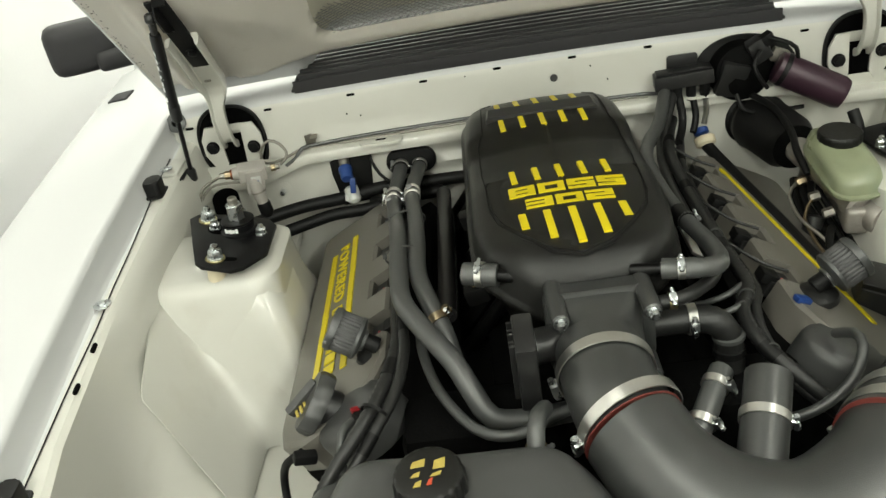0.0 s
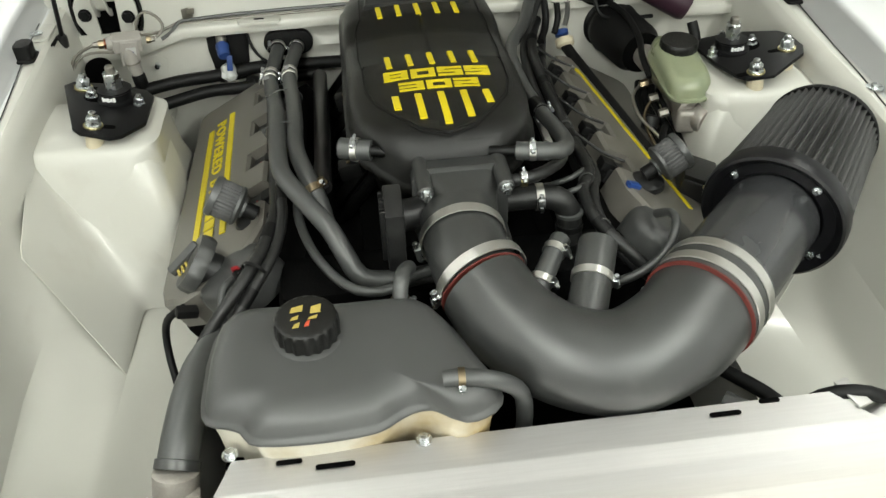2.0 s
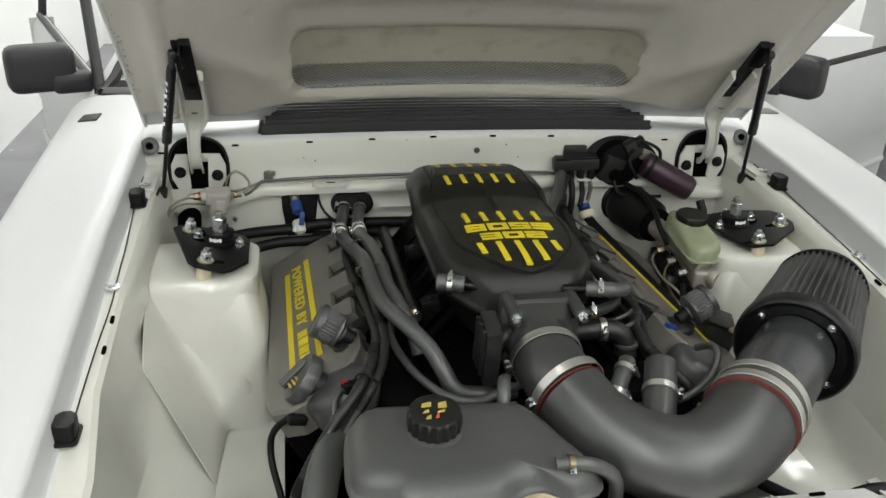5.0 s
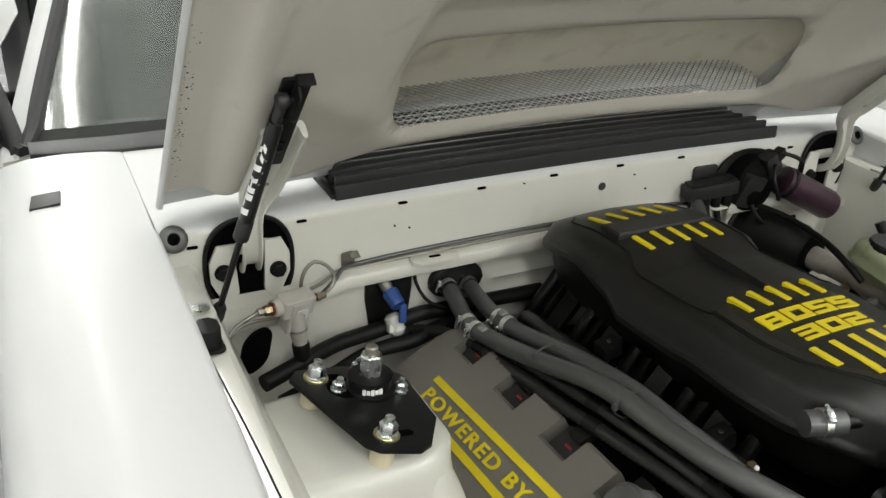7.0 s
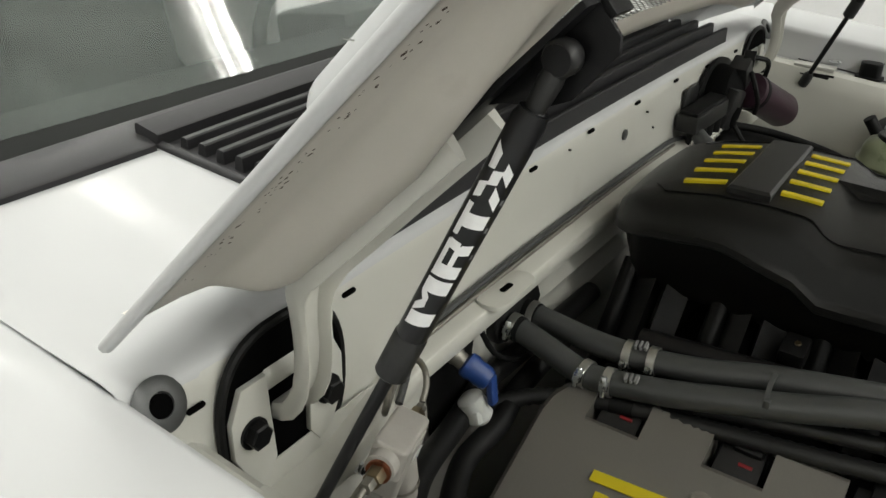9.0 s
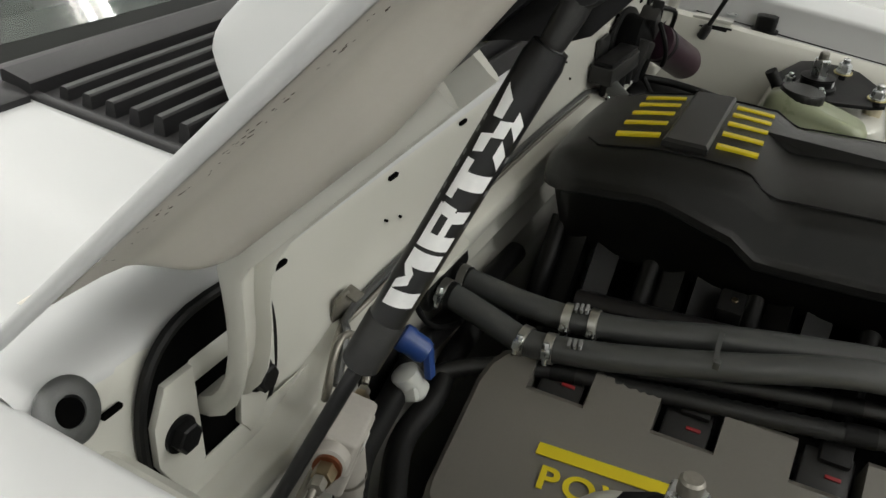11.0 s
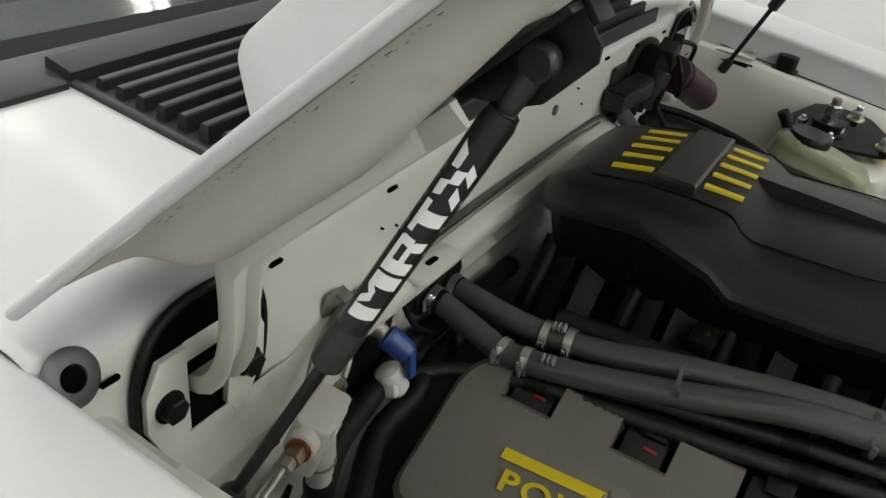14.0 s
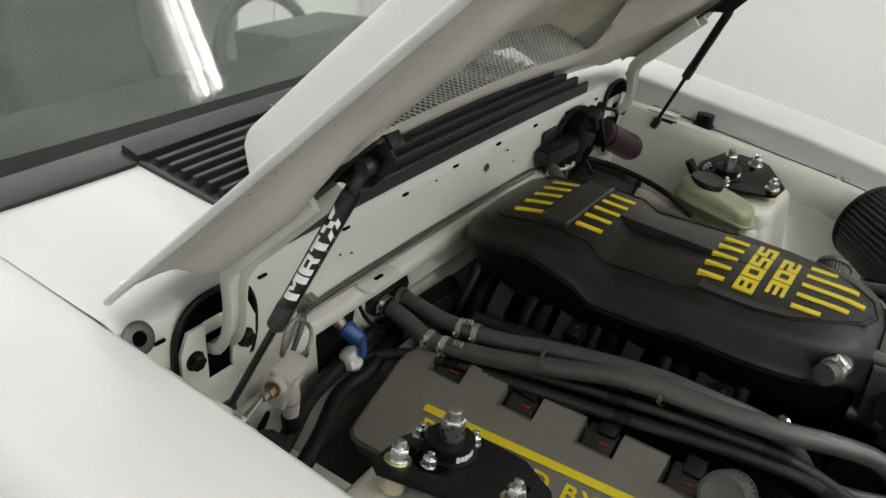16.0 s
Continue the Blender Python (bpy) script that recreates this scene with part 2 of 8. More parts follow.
def part(name, bm, mat, parent=None, label="", sharp=38.0, smooth=True):
    """Links a bmesh as one mesh object, under a thing or a part if given. Coordinates are the world's."""
    bmesh.ops.recalc_face_normals(bm, faces=bm.faces)
    base = BASE.get(parent, Vector()) if parent else Vector()
    me = bpy.data.meshes.new(name)
    if parent:
        bmesh.ops.translate(bm, verts=bm.verts, vec=-base)
    bm.to_mesh(me)
    bm.free()
    me.materials.append(mat)
    me.polygons.foreach_set("use_smooth", [smooth] * len(me.polygons))
    if smooth:
        me.set_sharp_from_angle(angle=radians(sharp))
    ob = new(name, me)
    if parent:
        ob.parent = parent
        BASE[ob] = base
    if label:
        tagged(ob, label)
    return ob


def solo(name, bm, mat, label, category, group="", kind="", sharp=38.0):
    """A thing that is one mesh."""
    return tagged(part(name, bm, mat, sharp=sharp), label, category, group, kind)


def B():
    return bmesh.new()


def frame_of(axis, up=(0, 0, 1)):
    """Three axes with the third along axis."""
    w = Vector(axis).normalized()
    u = Vector(up).cross(w)
    if u.length < 1e-3:
        u = Vector((1, 0, 0)).cross(w)
    u.normalize()
    return u, w.cross(u), w


def bevel(bm, width, seg=2, geom=None):
    if width > 0:
        bmesh.ops.bevel(bm, geom=geom or bm.edges[:], offset=width, segments=seg, affect="EDGES", profile=0.6, clamp_overlap=True)


def box(bm, centre, size, turn=(0, 0, 0), bev=0.002, seg=2):
    """A bevelled box, added to bm."""
    b = B()
    bmesh.ops.create_cube(b, size=1.0)
    bmesh.ops.scale(b, vec=size, verts=b.verts)
    bevel(b, min(bev, 0.45 * min(size)), seg)
    bmesh.ops.transform(b, matrix=pose(*centre, *turn), verts=b.verts)
    return merge(bm, b)


def merge(bm, b):
    me = bpy.data.meshes.new("tmp")
    b.to_mesh(me)
    b.free()
    bm.from_mesh(me)
    bpy.data.meshes.remove(me)
    return bm


def lathe(bm, at, axis, profile, seg=24, closed=True, up=(0, 0, 1), flute=None):
    """Turns (radius, height) pairs round an axis. flute: (count, depth, from, to) rows of the profile that are fluted."""
    u, v, w = frame_of(axis, up)
    at = Vector(at)
    rings = []
    for k, (r, h) in enumerate(profile):
        ring = []
        for i in range(seg):
            a = 2 * math.pi * i / seg
            rr = r
            if flute and flute[2] <= k <= flute[3]:
                rr = r * (1 - flute[1] * (0.5 + 0.5 * math.cos(a * flute[0])))
            ring.append(bm.verts.new(at + w * h + (u * math.cos(a) + v * math.sin(a)) * rr))
        rings.append(ring)
    skin(bm, rings, True, closed)
    return bm


def skin(bm, rings, around=True, caps=True):
    """Quads between rows of verts."""
    for a, b in zip(rings, rings[1:]):
        n = len(a)
        for i in range(n if around else n - 1):
            j = (i + 1) % n
            bm.faces.new((a[i], a[j], b[j], b[i]))
    if caps and around:
        bm.faces.new(rings[0][::-1])
        bm.faces.new(rings[-1])


def curve_points(points, step=0.012):
    """A smooth line through points (Catmull-Rom), with its values after the third carried along."""
    p = [np.array(q, float) for q in points]
    p = [2 * p[0] - p[1]] + p + [2 * p[-1] - p[-2]]
    out = []
    for a, b, c, d in zip(p, p[1:], p[2:], p[3:]):
        n = max(2, int(np.linalg.norm((c - b)[:3]) / step))
        for k in range(n):
            t = k / n
            out.append(0.5 * (2 * b + (c - a) * t + (2 * a - 5 * b + 4 * c - d) * t * t + (3 * b - a - 3 * c + d) * t ** 3))
    out.append(p[-2])
    return out


def sweep(bm, points, r, seg=14, step=0.012, caps=True, ripple=0.0, flat=1.0):
    """A tube along a smooth line. points may carry a radius each as a fourth value. ripple: depth of corrugations."""
    line = curve_points(points, step)
    line3 = [Vector(q[:3]) for q in line]
    rings, u = [], None
    for k, c in enumerate(line3):
        w = (line3[min(k + 1, len(line3) - 1)] - line3[max(k - 1, 0)]).normalized()
        if u is None:
            u = frame_of(w)[0]
        u = (u - w * u.dot(w)).normalized()
        v = w.cross(u)
        rr = line[k][3] if len(line[k]) > 3 else r
        rr *= 1 - (ripple if k % 2 else 0)
        rings.append([bm.verts.new(c + (u * math.cos(a) + v * math.sin(a) * flat) * rr) for a in (2 * math.pi * i / seg for i in range(seg))])
    skin(bm, rings, True, caps)
    return bm


def prism(bm, outline, m, h0, h1, bev=0.0, seg=2, hole=None):
    """An outline (list of 2D points) raised from h0 to h1 in the frame m."""
    b = B()
    low = [b.verts.new((x, y, h0)) for x, y in outline]
    high = [b.verts.new((x, y, h1)) for x, y in outline]
    n = len(outline)
    b.faces.new(low[::-1])
    top = b.faces.new(high)
    for i in range(n):
        b.faces.new((low[i], low[(i + 1) % n], high[(i + 1) % n], high[i]))
    if bev:
        bevel(b, bev, seg, geom=list(top.edges))
    bmesh.ops.transform(b, matrix=m, verts=b.verts)
    return merge(bm, b)


def sheet(bm, rows, thick=0.0):
    """A grid of points as a sheet, made solid by thick."""
    b = B()
    grid = [[b.verts.new(q) for q in row] for row in rows]
    skin(b, grid, False, False)
    bmesh.ops.recalc_face_normals(b, faces=b.faces)
    if thick:
        bmesh.ops.solidify(b, geom=b.faces[:], thickness=thick)
    return merge(bm, b)


def rounded(w, h, r, n=5):
    """A rounded rectangle's outline round the origin."""
    pts = []
    for cx, cy, a0 in ((w / 2 - r, h / 2 - r, 0), (-w / 2 + r, h / 2 - r, 90), (-w / 2 + r, -h / 2 + r, 180), (w / 2 - r, -h / 2 + r, 270)):
        pts += [(cx + r * math.cos(radians(a0 + 90 * k / n)), cy + r * math.sin(radians(a0 + 90 * k / n))) for k in range(n + 1)]
    return pts


def basis(at, xaxis, yaxis):
    """A frame with its x along xaxis, its y near yaxis, z their normal."""
    x = Vector(xaxis).normalized()
    z = x.cross(Vector(yaxis)).normalized()
    y = z.cross(x)
    m = Matrix((x, y, z)).transposed().to_4x4()
    m.translation = Vector(at)
    return m


def hexnut(bm, at, axis, r, h, washer=0.0, stud=0.0, studr=0.0):
    """A hexagon nut or bolt head with washer and stud end, along axis."""
    if washer:
        lathe(bm, at, axis, [(washer * 0.6, 0), (washer, 0), (washer, 0.0022), (washer * 0.6, 0.0022)], 18)
    at2 = Vector(at) + Vector(axis).normalized() * (0.0022 if washer else 0)
    lathe(bm, at2, axis, [(r, 0), (r, h * 0.85), (r * 0.85, h)], 6)
    if stud:
        lathe(bm, at2 + Vector(axis).normalized() * h, axis, [(studr, 0), (studr, stud * 0.85), (studr * 0.7, stud)], 10)
    return bm


def hose_clamp(at, axis, r, width=0.012, screw=(0, 0, 1), big=1.0, mat=None, label="shiny stainless worm drive clamp tightened round a hose"):
    """A worm-drive clamp: band, screw housing and screw."""
    mat = mat or STEEL
    w = Vector(axis).normalized()
    e = thing("hose_clamp", at, label, "clamp", "hose clamps")
    c = Vector(at)
    bm = B()
    rr = r + 0.0002
    lathe(bm, c - w * width / 2, w, [(rr, 0), (rr + 0.0014, 0.0004), (rr + 0.0014, width - 0.0004), (rr, width), (rr - 0.001, width / 2)], 36, closed=False)
    part("band", bm, mat, e)
    s = Vector(screw)
    s = (s - w * s.dot(w)).normalized()
    t = w.cross(s)
    m = Matrix((w, t, s)).transposed().to_4x4()
    m.translation = c + s * (r + 0.004 * big)
    bm = B()
    b = B()
    bmesh.ops.create_cube(b, size=1.0)
    bmesh.ops.scale(b, vec=(width * 0.95, 0.013 * big, 0.008 * big), verts=b.verts)
    bevel(b, 0.0018 * big, 2)
    bmesh.ops.transform(b, matrix=m, verts=b.verts)
    merge(bm, b)
    part("screw_housing", bm, ZINC, e)
    bm = B()
    hexnut(bm, m @ Vector((0, 0.006 * big, 0.001)), t, 0.0042 * big, 0.007 * big)
    lathe(bm, m @ Vector((0, -0.0085 * big, 0.001)), t, [(0.003 * big, -0.004), (0.0035 * big, 0.002)], 10)
    part("screw", bm, ZINC, e)
    return e


def hose(name, points, r, mat, label, category="hose", group="", seg=14, step=0.012, ripple=0.0):
    return solo(name, sweep(B(), points, r, seg, step, ripple=ripple), mat, label, category, group, sharp=60 if not ripple else 80)


def lerp(table, x):
    """Straight interpolation in rows of (x, value)."""
    return float(np.interp(x, [a for a, _ in table], [b for _, b in table]))

# ---------------------------------------------------------------- the room
X0, X1, Y0, Y1, ZC = ROOM
tagged(part("floor", box(B(), ((X0 + X1) / 2, (Y0 + Y1) / 2, -0.05), (X1 - X0, Y1 - Y0, 0.1), bev=0), FLOOR), "grey sealed concrete workshop floor", "floor", kind="structure")
tagged(part("ceiling", box(B(), ((X0 + X1) / 2, (Y0 + Y1) / 2, ZC + 0.05), (X1 - X0, Y1 - Y0, 0.1), bev=0), CEIL), "plain white workshop ceiling", "ceiling", kind="structure")
for name, c, s in (("wall_west", (X0 - 0.05, (Y0 + Y1) / 2, ZC / 2), (0.1, Y1 - Y0, ZC)), ("wall_east", (X1 + 0.05, (Y0 + Y1) / 2, ZC / 2), (0.1, Y1 - Y0, ZC)),
                   ("wall_south", ((X0 + X1) / 2, Y0 - 0.05, ZC / 2), (X1 - X0, 0.1, ZC)), ("wall_north", ((X0 + X1) / 2, Y1 + 0.05, ZC / 2), (X1 - X0, 0.1, ZC))):
    tagged(part(name, box(B(), c, s, bev=0), WALLM), "plain white painted workshop wall", "wall", kind="structure")
# an angled wall beyond the driver's side, with its black skirting
tagged(part("wall_angled", box(B(), (3.50, 3.34, ZC / 2), (2.6, 0.1, ZC - 0.004), turn=(0, 0, 39), bev=0), WALLM), "plain white angled partition wall", "wall", kind="structure")
tagged(part("baseboard", box(B(), (3.50 + 0.035, 3.34 - 0.05, 0.06), (2.6, 0.02, 0.12), turn=(0, 0, 39), bev=0.003), BASEB), "black skirting along the white wall", "baseboard", kind="structure")

# fittings for all rows, the added end rows too
for tx, ty, turn in TUBES:
    e = thing("ceiling_light", (tx, ty, 3.3), "white twin tube ceiling light, switched on", "ceiling light", "ceiling lights")
    rot = pose(tx, ty, 3.3, 0, 0, turn)
    b = box(B(), (0, 0, -0.03), (0.30, 2.5, 0.056), bev=0.01)
    bmesh.ops.transform(b, matrix=rot, verts=b.verts)
    part("housing", b, WALLM, e)
    for dx in (-0.06, 0.06):
        b = B()
        lathe(b, (dx, -1.2, -0.085), (0, 1, 0), [(0.013, 0), (0.013, 2.4)], 12)
        bmesh.ops.transform(b, matrix=rot, verts=b.verts)
        part("tube", b, LIGHT, e)

# ---------------------------------------------------------------- the car's body
FLANGE = [(-1.0, 0.795), (-0.8, 0.828), (-0.5, 0.868), (-0.2, 0.913), (0.12, 0.936), (0.35, 0.955)]
TOPZ = [(-1.0, 0.83), (-0.8, 0.868), (-0.55, 0.908), (-0.36, 0.938), (-0.1, 0.972), (0.12, 0.990), (0.35, 1.006), (0.62, 1.022), (1.2, 1.04)]
car = thing("car", (0, 0, 0), "white two-door car body with its hood open", "car")


def fender(s):
    """Top and outer side of a front wing, with the step down to the apron rail."""
    rows = []
    for y in np.linspace(-0.76, 0.60, 44):
        zt, zf = lerp(TOPZ, y), lerp(FLANGE, min(y, 0.34))
        fr = max(0.0, (-0.70 - y) / 0.13)
        drop = 0.03 * fr * fr
        prof = [(0.672, zf - 0.004), (0.692, zf - 0.003), (0.697, zf + 0.004), (0.700, zt - 0.010), (0.7025, zt - 0.003), (0.709, zt), (0.74, zt + 0.004), (0.79, zt + 0.006),
                (0.845, zt + 0.003), (0.880, zt - 0.006), (0.902, zt - 0.024), (0.914, zt - 0.06), (0.918, zt - 0.12), (0.918, zt - 0.30), (0.895, 0.42)]
        rows.append([(s * x, y, z - drop) for x, z in prof])
    return sheet(B(), rows, 0.0012)


for s in (-1, 1):
    part("fender", fender(s), PAINT_OUT, car, sharp=50)

# rear cowl deck between the wings, under the grille
rows = []
for x in np.linspace(-0.7045, 0.7045, 29):
    crown = 0.014 * (1 - (x / 0.7045) ** 2)
    back = 0.011 * min(1.0, max(0.0, (abs(x) - 0.645) / 0.045))
    rows.append([(x, 0.303 + back, 0.9935 + crown), (x, 0.3042 + back, 0.9975 + crown), (x, 0.307 + back, 1.0010 + crown), (x, 0.312 + back, 1.0040 + crown), (x, 0.320 + back, 1.0060 + crown), (x, 0.335, 1.0070 + crown), (x, 0.40, 1.0090 + crown), (x, 0.47, 1.0125 + crown), (x, 0.60, 1.020 + crown), (x, 0.626, 1.0215 + crown)])
part("cowl_deck", sheet(B(), rows, 0.0012), PAINT_OUT, car, sharp=60)
rows = []
for x in np.linspace(-0.699, 0.699, 29):
    crown = 0.014 * (1 - (x / 0.7) ** 2)
    low = 0.900 - 0.010 * abs(x / 0.7) - 0.032 * min(1.0, max(0.0, (abs(x) - 0.45) / 0.10))
    back = 0.011 * min(1.0, max(0.0, (abs(x) - 0.645) / 0.045))
    rows.append([(x, 0.3045 + back, 0.9962 + crown), (x, 0.3028 + back, 0.9925 + crown), (x, 0.3015 + back, 0.983 + crown), (x, 0.298 + back, 0.95), (x, 0.296 + back, low + 0.024), (x, 0.293 + back, low + 0.0165), (x, 0.280, low + 0.014), (x, 0.2675, low + 0.0125), (x, 0.2655, low + 0.0105), (x, 0.2640, low - 0.005), (x, 0.2655, low - 0.0075), (x, 0.2700, low - 0.0080), (x, 0.2925, low - 0.0075)])
part("cowl_panel", sheet(B(), rows, 0.0012), PAINT, car, sharp=50)
# firewall under the seam, ribbed behind the intake
rows = []
for x in np.linspace(-0.699, 0.699, 57):
    row = []
    for z in np.linspace(0.897, 0.40, 40):
        rib = 0.010 * max(0.0, math.sin((0.90 - z) * 150)) * (1 if -0.21 < x < 0.16 and z > 0.74 else 0)
        row.append((x, 0.2915 - rib, z))
    rows.append(row)
part("firewall", sheet(B(), rows, 0.0015), PAINT, car, sharp=60)
# joggled tab with a slot on the seam, one each side
for s in (-1, 1):
    m = basis((s * 0.303, 0.270, 0.9075), (1, 0, 0), (0, 1, 0))
    part("seam_tab", prism(B(), rounded(0.082, 0.034, 0.015), m, 0, 0.005, 0.002), PAINT, car)
    part("seam_slot", prism(B(), rounded(0.020, 0.007, 0.003), m, 0.0052, 0.0056), VOID, car)

# pressed slots in the cowl panel
for x, z in ((-0.662, 0.978), (-0.506, 0.993), (-0.346, 0.998), (-0.208, 1.0025), (-0.07, 1.006), (0.068, 1.006), (0.206, 1.004), (0.343, 0.996), (0.487, 0.991), (0.64, 0.977)):
    m = basis((x, 0.3008, z - 0.001), (1, 0, 0), (0, 0, 1))
    part("slot", prism(B(), rounded(0.015, 0.0042, 0.0020), m, -0.001, 0.0012), VOID, car)
m = basis((0.032, 0.2985, 0.972), (1, 0, 0), (0, 0, 1))
part("plug", prism(B(), rounded(0.014, 0.014, 0.0069, 6), m, -0.001, 0.0014), RUBBER, car)
for x, z, r in ((-0.36, 0.962, 0.0013), (-0.335, 0.955, 0.0014), (-0.13, 1.0, 0.0012), (0.10, 0.985, 0.0013), (0.13, 0.955, 0.0014)):
    part("pinhole", lathe(B(), (x, 0.2972, z), (0, -1, 0), [(r, -0.002), (r, 0.0012)], 10), VOID, car)


def apron(s):
    """Inner wing from the rail down to the chassis leg, ahead of the strut tower."""
    rail = [(0.692, -0.004), (0.668, 0.0), (0.660, -0.006)]
    wide = [(0.692, -0.004), (0.648, 0.0), (0.640, -0.006)]
    stations = [
        (-0.86, wide + [(0.636, -0.05)], [(0.632, 0.71), (0.624, 0.655), (0.585, 0.618), (0.532, 0.600), (0.415, 0.594), (0.410, 0.40)]),
        (-0.60, wide + [(0.638, -0.05)], [(0.634, 0.72), (0.626, 0.660), (0.585, 0.622), (0.531, 0.600), (0.415, 0.595), (0.410, 0.40)]),
        (-0.44, rail + [(0.656, -0.05)], [(0.650, 0.74), (0.636, 0.668), (0.582, 0.626), (0.529, 0.600), (0.415, 0.596), (0.410, 0.40)]),
        (-0.338, rail + [(0.655, -0.05)], [(0.646, 0.78), (0.622, 0.695), (0.572, 0.636), (0.528, 0.600), (0.415, 0.597), (0.410, 0.40)]),
        (-0.285, rail + [(0.650, -0.05)], [(0.633, 0.811), (0.602, 0.742), (0.566, 0.667), (0.530, 0.603), (0.415, 0.600), (0.410, 0.40)]),
        (-0.19, rail + [(0.640, -0.04)], [(0.644, 0.823), (0.608, 0.752), (0.573, 0.680), (0.535, 0.612), (0.415, 0.604), (0.410, 0.40)]),
        (-0.05, rail + [(0.645, -0.03)], [(0.64, 0.80), (0.63, 0.70), (0.61, 0.62), (0.535, 0.600), (0.415, 0.594), (0.410, 0.40)]),
        (0.315, rail + [(0.650, -0.04)], [(0.64, 0.80), (0.63, 0.70), (0.61, 0.62), (0.535, 0.600), (0.415, 0.594), (0.410, 0.40)]),
    ]
    rows = []
    for y, rail, wall in stations:
        zf = lerp(FLANGE, y)
        rows.append([(s * x, y, zf + d) for x, d in rail] + [(s * x, y, z) for x, z in wall])
    return sheet(B(), rows, 0.0015)


TOWER_Z = [(0.8730, (0.585, -0.018), 0.112, 0.076), (0.8705, (0.581, -0.018), 0.120, 0.086), (0.8635, (0.578, -0.018), 0.125, 0.093), (0.8490, (0.578, -0.018), 0.123, 0.098), (0.7800, (0.576, -0.018), 0.125, 0.117),
           (0.6800, (0.569, -0.006), 0.131, 0.162), (0.6000, (0.568, -0.004), 0.125, 0.184), (0.5000, (0.568, 0.0), 0.122, 0.195)]


def tower(s):
    rings = []
    bm = B()
    for z, (cx, cy), hx, hy in TOWER_Z:
        r = 0.046
        ring = []
        for px, py in rounded(2 * hx, 2 * hy, r, 6):
            ring.append(bm.verts.new((s * (cx - px), cy + py, z + 0.004 * px / hx)))
        rings.append(ring)
    skin(bm, rings, True, False)
    # dished top
    c = [sum((v.co for v in rings[0]), Vector()) / len(rings[0])][0]
    inner = [bm.verts.new(c + (v.co - c) * 0.5 + Vector((0, 0, 0.003))) for v in rings[0]]
    skin(bm, [inner, rings[0]], True, False)
    bm.faces.new(inner)
    return bm


for s in (-1, 1):
    part("inner_apron", apron(s), PAINT, car, sharp=28)
    part("strut_tower", tower(s), PAINT, car, sharp=50)
    # front face of the tower and the flat side face that runs from it to the inner wing
    edge = [Vector((0.648, -0.092, 0.868)).lerp(Vector((0.518, -0.200, 0.615)), f) for f in np.linspace(0, 1, 22)]
    outer, right = ([Vector(c[:3]) for c in curve_points(side, 0.003)] for side in (
        [(0.650, -0.090, 0.868), (0.641, -0.175, 0.849), (0.632, -0.280, 0.815), (0.631, -0.287, 0.809), (0.597, -0.303, 0.742), (0.528, -0.336, 0.600)],
        [(0.505, -0.100, 0.868), (0.474, -0.118, 0.845), (0.455, -0.141, 0.790), (0.449, -0.155, 0.730), (0.446, -0.168, 0.668), (0.445, -0.186, 0.600)]))
    outer, right = ([side[int(k)] for k in np.linspace(0, len(side) - 1, 22)] for side in (outer, right))
    rows = [[q.lerp(p, f) for q, p in zip(outer, edge)] for f in (0.0, 0.35, 0.7, 0.88)]
    rows.append([(q.lerp(p, 0.95) + p.lerp(r, 0.08)) / 2 for q, p, r in zip(outer, edge, right)])
    rows += [[p.lerp(r, f) for p, r in zip(edge, right)] for f in (0.17, 0.35, 0.55, 0.75, 0.92)]
    rows += [[r + Vector((-dx, dy, -0.002)) for r in right] for dx, dy in ((0.005, 0.008), (0.011, 0.030), (0.012, 0.12))]
    rows = [[(s * p.x, p.y, p.z) for p in row] for row in rows]
    part("tower_face", sheet(B(), rows, 0.0015), PAINT, car, sharp=80)
    # bolts with big washers on the rail
    for y in (-0.70, -0.195):
        zf = lerp(FLANGE, y)
        bm = B()
        lathe(bm, (s * 0.682, y, zf), (0, 0, 1), [(0.006, 0), (0.013, 0), (0.013, 0.002), (0.006, 0.003)], 20)
        hexnut(bm, (s * 0.682, y, zf + 0.002), (0, 0, 1), 0.0065, 0.005)
        part("rail_bolt", bm, ZINC, car)
    zf = lerp(FLANGE, 0.19)
    bm = B()
    lathe(bm, (s * 0.68, 0.175, zf + 0.012), (0, 0, 1), [(0.006, 0), (0.011, 0), (0.011, 0.002), (0.005, 0.003)], 20)
    part("rail_bolt", bm, ZINC, car)
    # raised pad where the gas spring's bracket sits
    part("bracket_pad", box(B(), (s * 0.676, 0.205, zf + 0.001), (0.028, 0.07, 0.006), bev=0.002), PAINT, car)

    part("rail_seam", sweep(B(), [(s * 0.6935, y, lerp(FLANGE, y) + 0.0005) for y in (0.24, 0.12)] + [(s * 0.690, 0.085, lerp(FLANGE, 0.085)), (s * 0.682, -0.06, lerp(FLANGE, -0.06) + 0.0002), (s * 0.679, -0.157, lerp(FLANGE, -0.157)), (s * 0.676, -0.24, lerp(FLANGE, -0.24)), (s * 0.681, -0.36, lerp(FLANGE, -0.36)), (s * 0.684, -0.5, lerp(FLANGE, -0.5))], 0.0011, 6, 0.02), RUBBER_D, car)
    for y, z in ((-0.282, 0.9015), (-0.355, 0.8915)):
        part("rail_slot", prism(B(), rounded(0.006, 0.018, 0.0028), basis((s * 0.668, y, z), (1, 0, 0), (0, 1, 0.14)), -0.002, 0.0012), VOID, car)

